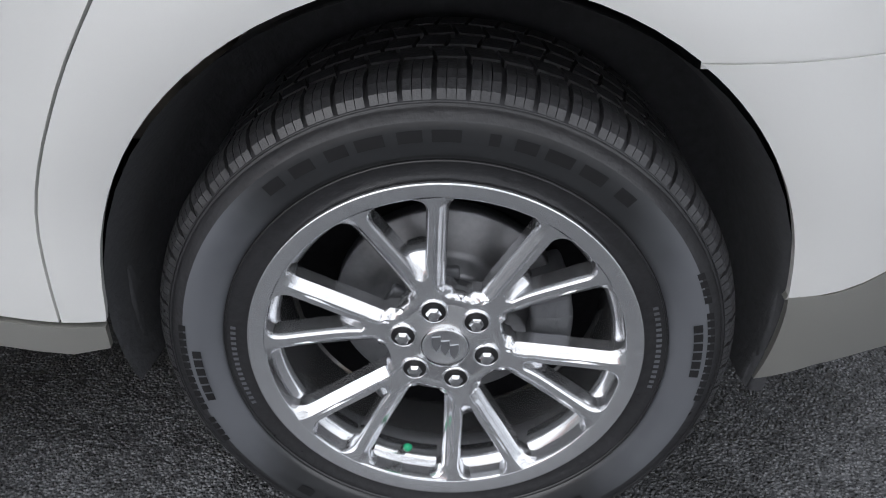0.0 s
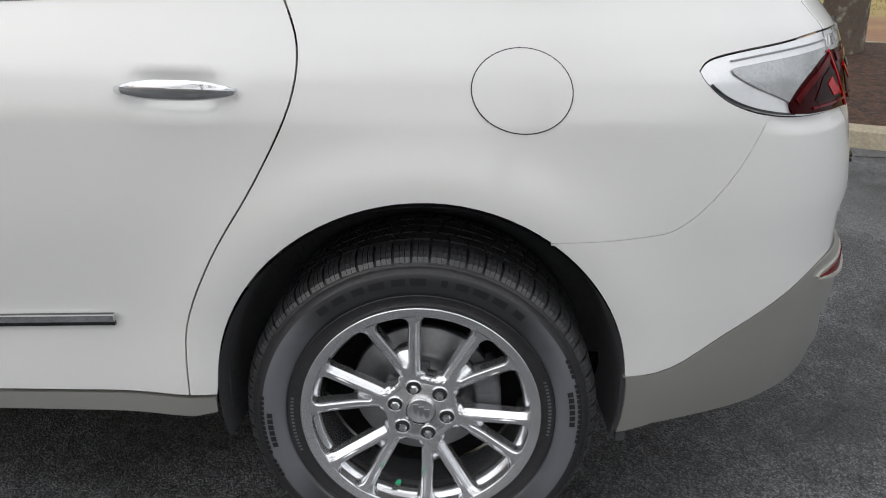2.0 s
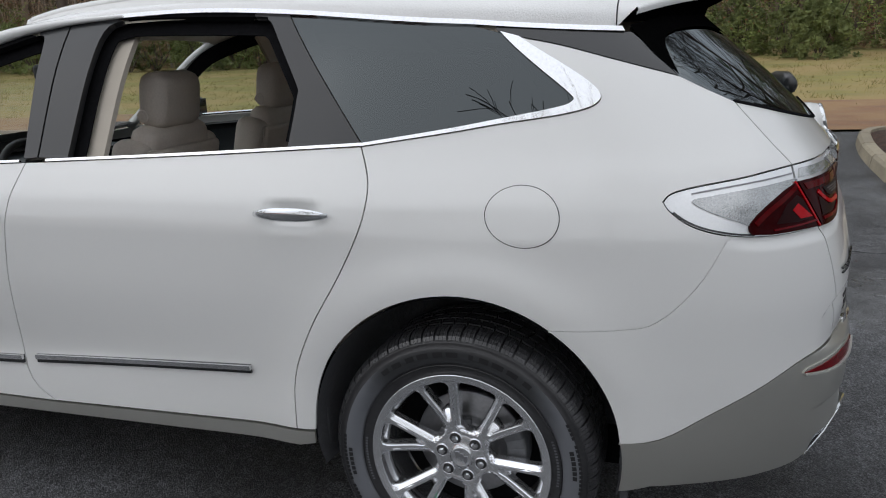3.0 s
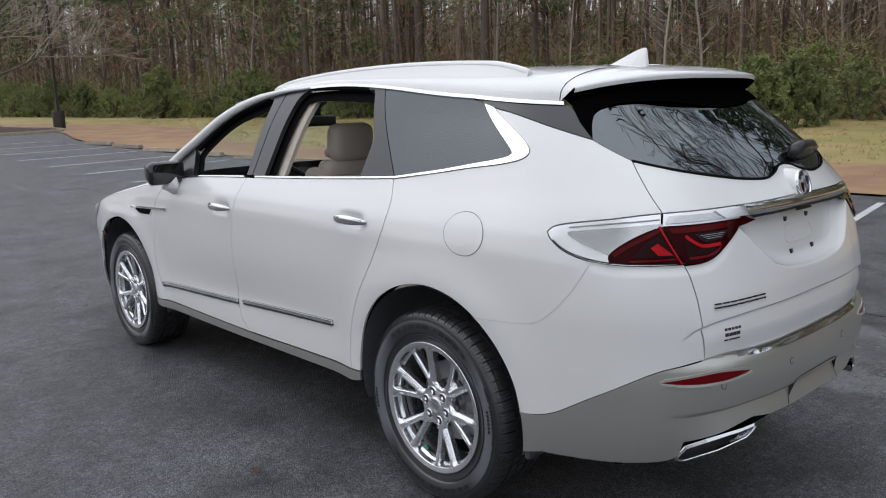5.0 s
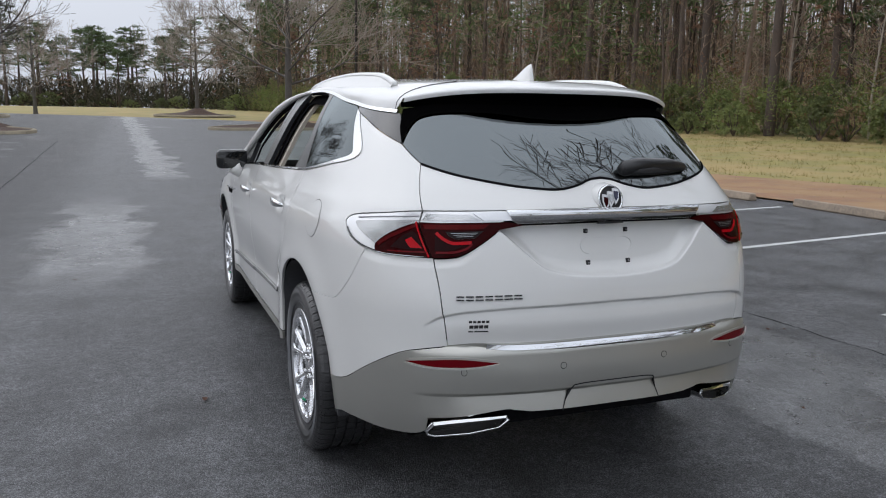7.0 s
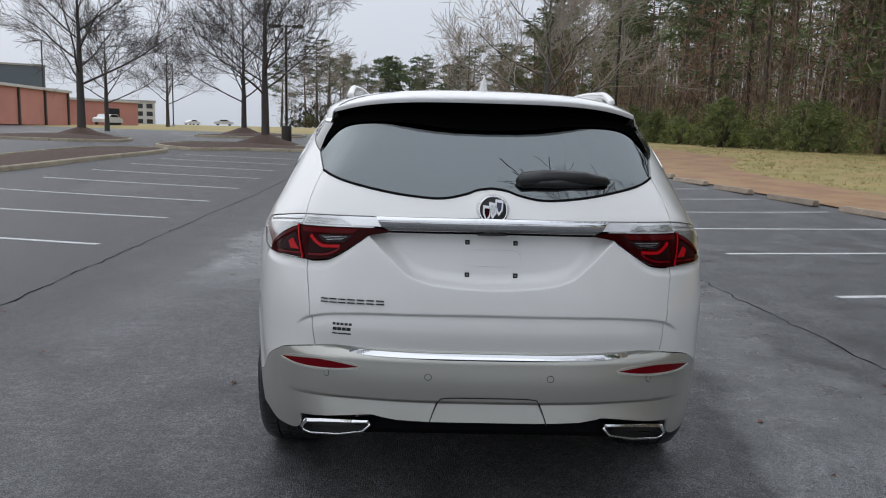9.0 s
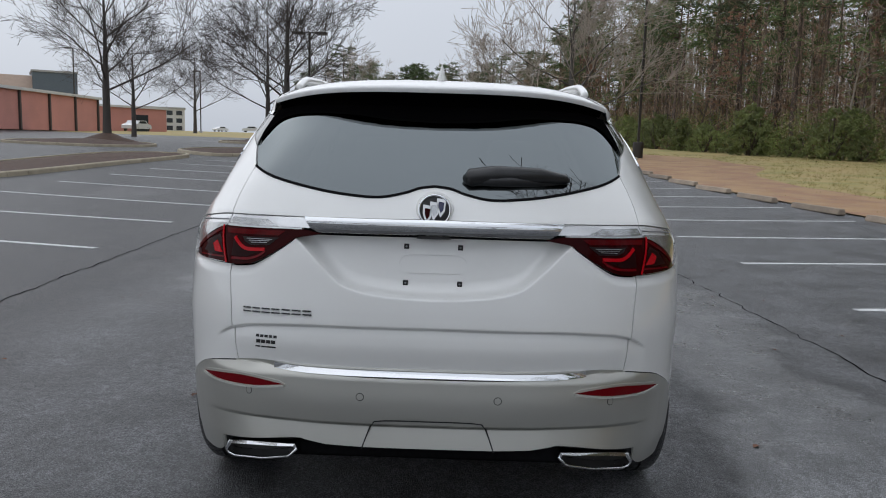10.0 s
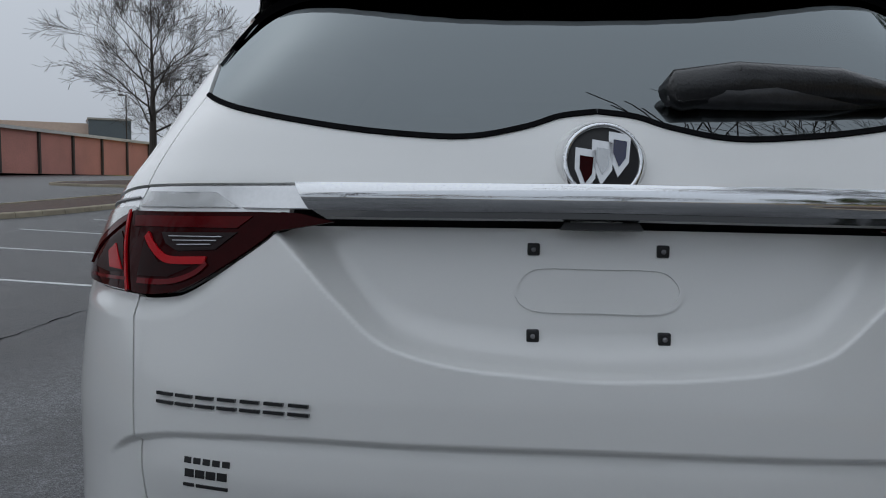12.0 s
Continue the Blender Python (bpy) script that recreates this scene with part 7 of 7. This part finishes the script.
scatter(pines, 165, 1.5, 30.0, 0.85, 1.2, 1.1)
scatter(thickets, 120, 0.3, 16.0, 0.7, 1.25, 1.0)
scatter(bushes, 60, -0.5, 9.0, 0.6, 1.2, 1.4)
scatter(bushes, 62, -0.4, 5.0, 0.5, 1.15, 1.2, 0.24, 0.56)
scatter(brambles, 50, 0.0, 10.0, 0.7, 1.3, 1.0)

# the depth of the woods, past counting: trunks, bare twigs, dead leaves, green undergrowth, canopy
gen = np.random.default_rng(7)


def wood_field(count, d0, d1, power=1.0, s0=0.12, s1=0.70):
    """Places (x, y, ground) spread over the woods."""
    s = edge_len[-1] * gen.uniform(s0, s1, count)
    d = d0 + (d1 - d0) * gen.random(count) ** power
    ex, ey = [p[0] for p in WOOD_EDGE], [p[1] for p in WOOD_EDGE]
    x, y = np.interp(s, edge_len, ex), np.interp(s, edge_len, ey)
    tx, ty = np.interp(s + 3, edge_len, ex) - np.interp(s - 3, edge_len, ex), np.interp(s + 3, edge_len, ey) - np.interp(s - 3, edge_len, ey)
    L = np.hypot(tx, ty)
    x, y = x + ty / L * d, y - tx / L * d
    return np.stack([x, y, land(x, y) - 0.05], -1)


def blades(base, direction, length, width):
    """Thin four-cornered slips from base along direction."""
    n = len(base)
    d = direction / np.linalg.norm(direction, axis=1, keepdims=True)
    side = np.cross(d, gen.normal(size=(n, 3)))
    side = side / np.linalg.norm(side, axis=1, keepdims=True) * np.asarray(width).reshape(-1, 1) / 2
    tip = base + d * np.asarray(length).reshape(-1, 1)
    return np.stack([base - side, base + side, tip + side * 0.5, tip - side * 0.5], 1).reshape(-1, 3)


def stuff_mesh(name, V, mat, label, category):
    me = bpy.data.meshes.new(name)
    n = len(V) // 4
    me.from_pydata([tuple(v) for v in V.tolist()], [], np.arange(4 * n).reshape(n, 4).tolist())
    me.materials.append(mat)
    return tagged(new(name, me), label, category, kind="stuff")


def trunk_field(count, d0, d1, r0, r1):
    at = wood_field(count, d0, d1)
    r = gen.uniform(r0, r1, count)
    h = gen.uniform(9, 19, count)
    lean = gen.normal(0, 0.03, (count, 2))
    out = []
    for k in range(5):
        q = []
        for a, z, s in ((k, 0, 1.0), (k + 1, 0, 1.0), (k + 1, 1, 0.45), (k, 1, 0.45)):
            ang = 2 * math.pi * a / 5
            q.append(np.stack([at[:, 0] + lean[:, 0] * h * z + r * s * math.cos(ang), at[:, 1] + lean[:, 1] * h * z + r * s * math.sin(ang), at[:, 2] + h * z], -1))
        out.append(np.stack(q, 1))
    return np.stack(out, 1).reshape(-1, 3)


def up_dirs(n, rise, spread):
    return np.stack([gen.normal(0, spread, n), gen.normal(0, spread, n), gen.normal(rise, 0.4, n)], -1)


stuff_mesh("woodland_trunks", trunk_field(1700, 5, 85, 0.07, 0.20), WOOD_TRUNK, "crowded brown pine trunks deep in the woods", "woods")
for n, d0, d1, long, wide in ((58000, 13, 60, (0.5, 2.0), (0.025, 0.085)), (64000, 1.0, 15, (0.35, 1.2), (0.010, 0.030))):
    at = wood_field(n, d0, d1, 1.1)
    at[:, 2] += 0.3 + 15.5 * gen.random(n) ** 1.15
    stuff_mesh("bare_twigs", blades(at, up_dirs(n, 0.75, 0.6), gen.uniform(*long, n), gen.uniform(*wide, n)), WOOD_TWIG, "tangle of bare brown twigs in the woods", "twigs")
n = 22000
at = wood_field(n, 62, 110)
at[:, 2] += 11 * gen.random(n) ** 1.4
stuff_mesh("far_brush", blades(at, up_dirs(n, 1.2, 0.5), gen.uniform(1.5, 4.5, n), gen.uniform(0.25, 0.7, n)), WOOD_FAR, "brown mass of far woodland brush, darkened for shaded gaps", "woods")
# low brush below the far pines, its shade painted in
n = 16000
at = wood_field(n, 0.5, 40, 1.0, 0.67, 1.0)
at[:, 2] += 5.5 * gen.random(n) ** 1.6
stuff_mesh("far_brush", blades(at, up_dirs(n, 0.9, 0.7), gen.uniform(0.6, 2.2, n), gen.uniform(0.08, 0.35, n)), WOOD_SHADE, "brush under the far pines, coloured dark for the shade there", "woods")
for each, n, d0, d1, spread_by, high, long, wide in ((13, 15600, 13, 40, 0.55, 5.5, (0.15, 0.45), (0.08, 0.2)), (40, 48000, 0.5, 14, 0.50, 4.5, (0.05, 0.13), (0.03, 0.07))):
    at = wood_field(n // each, d0, d1, 1.2).repeat(each, 0)
    at = at + gen.normal(0, spread_by, (n, 3)) + np.stack([np.zeros(n), np.zeros(n), (0.5 + high * gen.random(n // each) ** 1.5).repeat(each)], -1)
    stuff_mesh("dead_leaves", blades(at, up_dirs(n, 0.1, 1.0), gen.uniform(*long, n), gen.uniform(*wide, n)), WOOD_BROWN, "russet dead leaves on low branches", "leaves")
for each, n, d0, d1, spread_by, high, long, wide in ((25, 15000, 9, 26, 0.5, 5.6, (0.15, 0.5), (0.06, 0.16)), (100, 130000, -0.2, 9, 0.42, 2.9, (0.07, 0.18), (0.025, 0.06))):
    at = wood_field(n // each, d0, d1, 1.3).repeat(each, 0)
    at = at + gen.normal(0, spread_by, (n, 3)) + np.stack([np.zeros(n), np.zeros(n), (0.35 + high * gen.random(n // each) ** 1.4).repeat(each)], -1)
    stuff_mesh("green_undergrowth", blades(at, up_dirs(n, 0.2, 1.0), gen.uniform(*long, n), gen.uniform(*wide, n)), WOOD_GREEN, "green undergrowth along the edge of the woods", "undergrowth")
n = 36000
gx, gy = 9.5 + 22 * gen.random(n) ** 1.1, gen.uniform(-16, 56, n)
tuft = gen.integers(0, n // 8, n)
gx, gy = gx[tuft] + gen.normal(0, 0.10, n), gy[tuft] + gen.normal(0, 0.10, n)
keep = gx > np.array([lot_edge(v) for v in gy]) + 0.3
at = np.stack([gx, gy, land(gx, gy) - 0.06], -1)[keep]
stuff_mesh("grass_tufts", blades(at, up_dirs(len(at), 1.0, 0.6), gen.uniform(0.05, 0.14, len(at)), gen.uniform(0.006, 0.014, len(at))), GRASS_BLADE, "tufts of green and straw grass on the verge", "grass")
n = 66000
at = wood_field(n // 40, 2.5, 55, 1.2).repeat(40, 0)[:n]
n = len(at)
at = at + gen.normal(0, 0.95, (n, 3)) * (1, 1, 0.5) + np.stack([np.zeros(n), np.zeros(n), (5.0 + 12.5 * gen.random(n // 40)).repeat(40)], -1)
stuff_mesh("pine_canopy", blades(at, up_dirs(n, 0.2, 1.0), gen.uniform(0.4, 0.9, n), gen.uniform(0.06, 0.14, n)), WOOD_CANOPY, "dark pine canopy deep in the woods", "canopy")
# rounded evergreens standing out on the grass edge
holly = tree_object("evergreen_shrub", "dense dark evergreen shrub standing on the grass", bush_meshes(101, 4.2, 4.2, 0.20, 44, 300), (PINE_BARK, BUSH_LEAF), ("stem", "crown"), "bush", "grass-edge evergreens")
put(holly, place(26.8, 12.1, 0, 0.62))
put_copy(holly, 28.2, 11.2, 120, 0.55)
put_copy(holly, 30.0, -4.6, 60, 0.55)

# ---- far buildings, poles and cars ----
def lamp_pole(x, y, height, heads=2, based=False):
    p = empty("street_lamp", "dark bronze parking-lot lamp on a tall pole", "street lamp", "lot lamps")
    p.location = (x, y, float(land(x, y)))
    bm = bmesh.new()
    box(bm, -0.07, 0.07, -0.07, 0.07, 0.0, height, 0.01)
    part("pole", bm, POLE, p, smooth=False)
    bm = bmesh.new()
    lathe(bm, [(0.0, 1.0), (0.30, 1.0), (0.32, 0.95), (0.32, -0.2)] if based else [(0.0, 0.25), (0.22, 0.25), (0.24, 0.0)], 24)
    bmesh.ops.transform(bm, matrix=pose(0, 0, 0, 0, -90), verts=bm.verts[:])
    part("base", bm, POLE if based else CONCRETE, p)
    for k in range(heads):
        s = -1 if k == 0 else 1
        bm = bmesh.new()
        box(bm, min(0, s * 0.95), max(0, s * 0.95), -0.035, 0.035, height - 0.10, height - 0.04)
        part("arm", bm, POLE, p, smooth=False)
        bm = bmesh.new()
        box(bm, s * 0.75 - 0.36, s * 0.75 + 0.36, -0.20, 0.20, height - 0.18, height, 0.03)
        part("lamp_head", bm, POLE, p, smooth=False)
    return p


lamp_pole(-9.24, 47.4, 7.3, 2, True)
lamp_pole(-35.85, 108.7, 8.6, 1)
lamp_pole(11.42, 45.1, 10.0, 1, True)
lamp_pole(-52, 105.0, 11.0, 1)

# brick hall with pilasters
hall = empty("brick_building", "long low red brick building with a pale roof edge", "building")
hall.location = (-43.9, 89.7, float(land(-44, 94)) - 0.1)
hall.rotation_euler = (0, 0, radians(92))
bm = bmesh.new()
box(bm, -60, 5, 0, 30, 0, 3.9)
part("wall", bm, BRICK_WALL, hall, smooth=False)
bm = bmesh.new()
box(bm, -60.3, 5.3, -0.3, 30.3, 3.9, 4.2)
part("roof", bm, PALE, hall, smooth=False)
for k in range(11):
    bm = bmesh.new()
    box(bm, -58.6 + 6.3 * k, -58.3 + 6.3 * k, -0.2, 0.1, 0, 3.9)
    part("pilaster", bm, BARK_WET, hall, smooth=False)
wing = empty("brick_wing", "low brick wing with a dark doorway", "building")
wing.location = (-49.6, 101.7, float(land(-45, 108)) - 0.1)
wing.rotation_euler = (0, 0, radians(60))
bm = bmesh.new()
box(bm, -4, 14, 0, 22, 0, 3.3)
part("wall", bm, BRICK_WALL, wing, smooth=False)
bm = bmesh.new()
box(bm, -4.2, 14.2, -0.2, 22.2, 3.3, 3.6)
part("roof", bm, PALE, wing, smooth=False)
bm = bmesh.new()
box(bm, 8.6, 10.6, -0.2, 0.5, 0, 2.4)
part("doorway", bm, DARK_PANE, wing, smooth=False)
tower = empty("office_block", "blue-grey clad office block behind the brick hall", "building")
tower.location = (-83.2, 167.0, 0.5)
tower.rotation_euler = (0, 0, radians(30))
bm = bmesh.new()
box(bm, -6.6, 2, 0, 12, 0, 13.0)
part("wall", bm, SLATE, tower, smooth=False)
bm = bmesh.new()
box(bm, -40, -6.6, 2, 18, 0, 12.2)
part("wing_wall", bm, BRICK_PALE, tower, smooth=False)
bm = bmesh.new()
box(bm, -6.8, 2.2, -0.2, 12.2, 13.0, 13.4)
part("roof", bm, CONCRETE, tower, smooth=False)
flats = empty("apartment_building", "pale four-storey building in the distance", "building")
flats.location = (-89.8, 251.0, -0.8)
flats.rotation_euler = (0, 0, radians(18))
bm = bmesh.new()
box(bm, -9, 3, 0, 10, 0, 10)
part("wall", bm, PALE, flats, smooth=False)
bm = bmesh.new()
box(bm, -9.3, 3.3, -0.3, 10.3, 10, 10.5)
part("roof", bm, CONCRETE, flats, smooth=False)
for row in range(4):
    for k in range(4):
        bm = bmesh.new()
        box(bm, -8.2 + 2.9 * k, -6.4 + 2.9 * k, -0.12, 0.3, 0.8 + 2.4 * row, 2.2 + 2.4 * row)
        part("window", bm, DARK_PANE, flats, smooth=False)
FAR_PAINT = material("far_white_paint", (0.62, 0.63, 0.64), 0.3, vary=0.05, coat=0.5)


def far_car(x, y, turn, label):
    c = empty("parked_car", label, "car", "far cars")
    bm = bmesh.new()
    side = [(-2.25, 0.35), (-2.25, 0.80), (-1.9, 0.95), (-1.25, 1.02), (-0.75, 1.42), (0.75, 1.45), (1.45, 1.02), (2.15, 0.88), (2.3, 0.60), (2.3, 0.35)]
    A = [bm.verts.new((a, -0.88, b)) for a, b in side]
    B = [bm.verts.new((a, 0.88, b)) for a, b in side]
    for k in range(len(side)):
        j = (k + 1) % len(side)
        bm.faces.new((A[k], A[j], B[j], B[k]))
    bm.faces.new(A[::-1])
    bm.faces.new(B)
    bmesh.ops.recalc_face_normals(bm, faces=bm.faces[:])
    part("body", bm, FAR_PAINT, c, smooth=False)
    for s in (-1, 1):
        bm = bmesh.new()
        bm.faces.new([bm.verts.new((a, s * 0.895, b)) for a, b in ((-1.05, 1.05), (-0.68, 1.36), (0.68, 1.38), (1.2, 1.05))])
        part("window", bm, DARK_PANE, c, smooth=False)
        for a in (-1.4, 1.4):
            bm = bmesh.new()
            lathe(bm, [(0.0, -0.1), (0.2, -0.1), (0.32, -0.09), (0.32, 0.1)], 18)
            bmesh.ops.transform(bm, matrix=pose(a, s * 0.80, 0.32, 0, 0, 90 * s), verts=bm.verts[:])
            part("wheel", bm, RUBBER, c)
    c.matrix_world = pose(x, y, float(land(x, y)), 0, 0, turn)
    return c


far_car(-49.9, 191.8, 18, "silver saloon parked far across the lot")
far_car(-42.6, 102.7, 82, "white saloon parked by the brick wing")
far_car(-66.2, 221.0, 60, "white van-like car parked far across the lot")
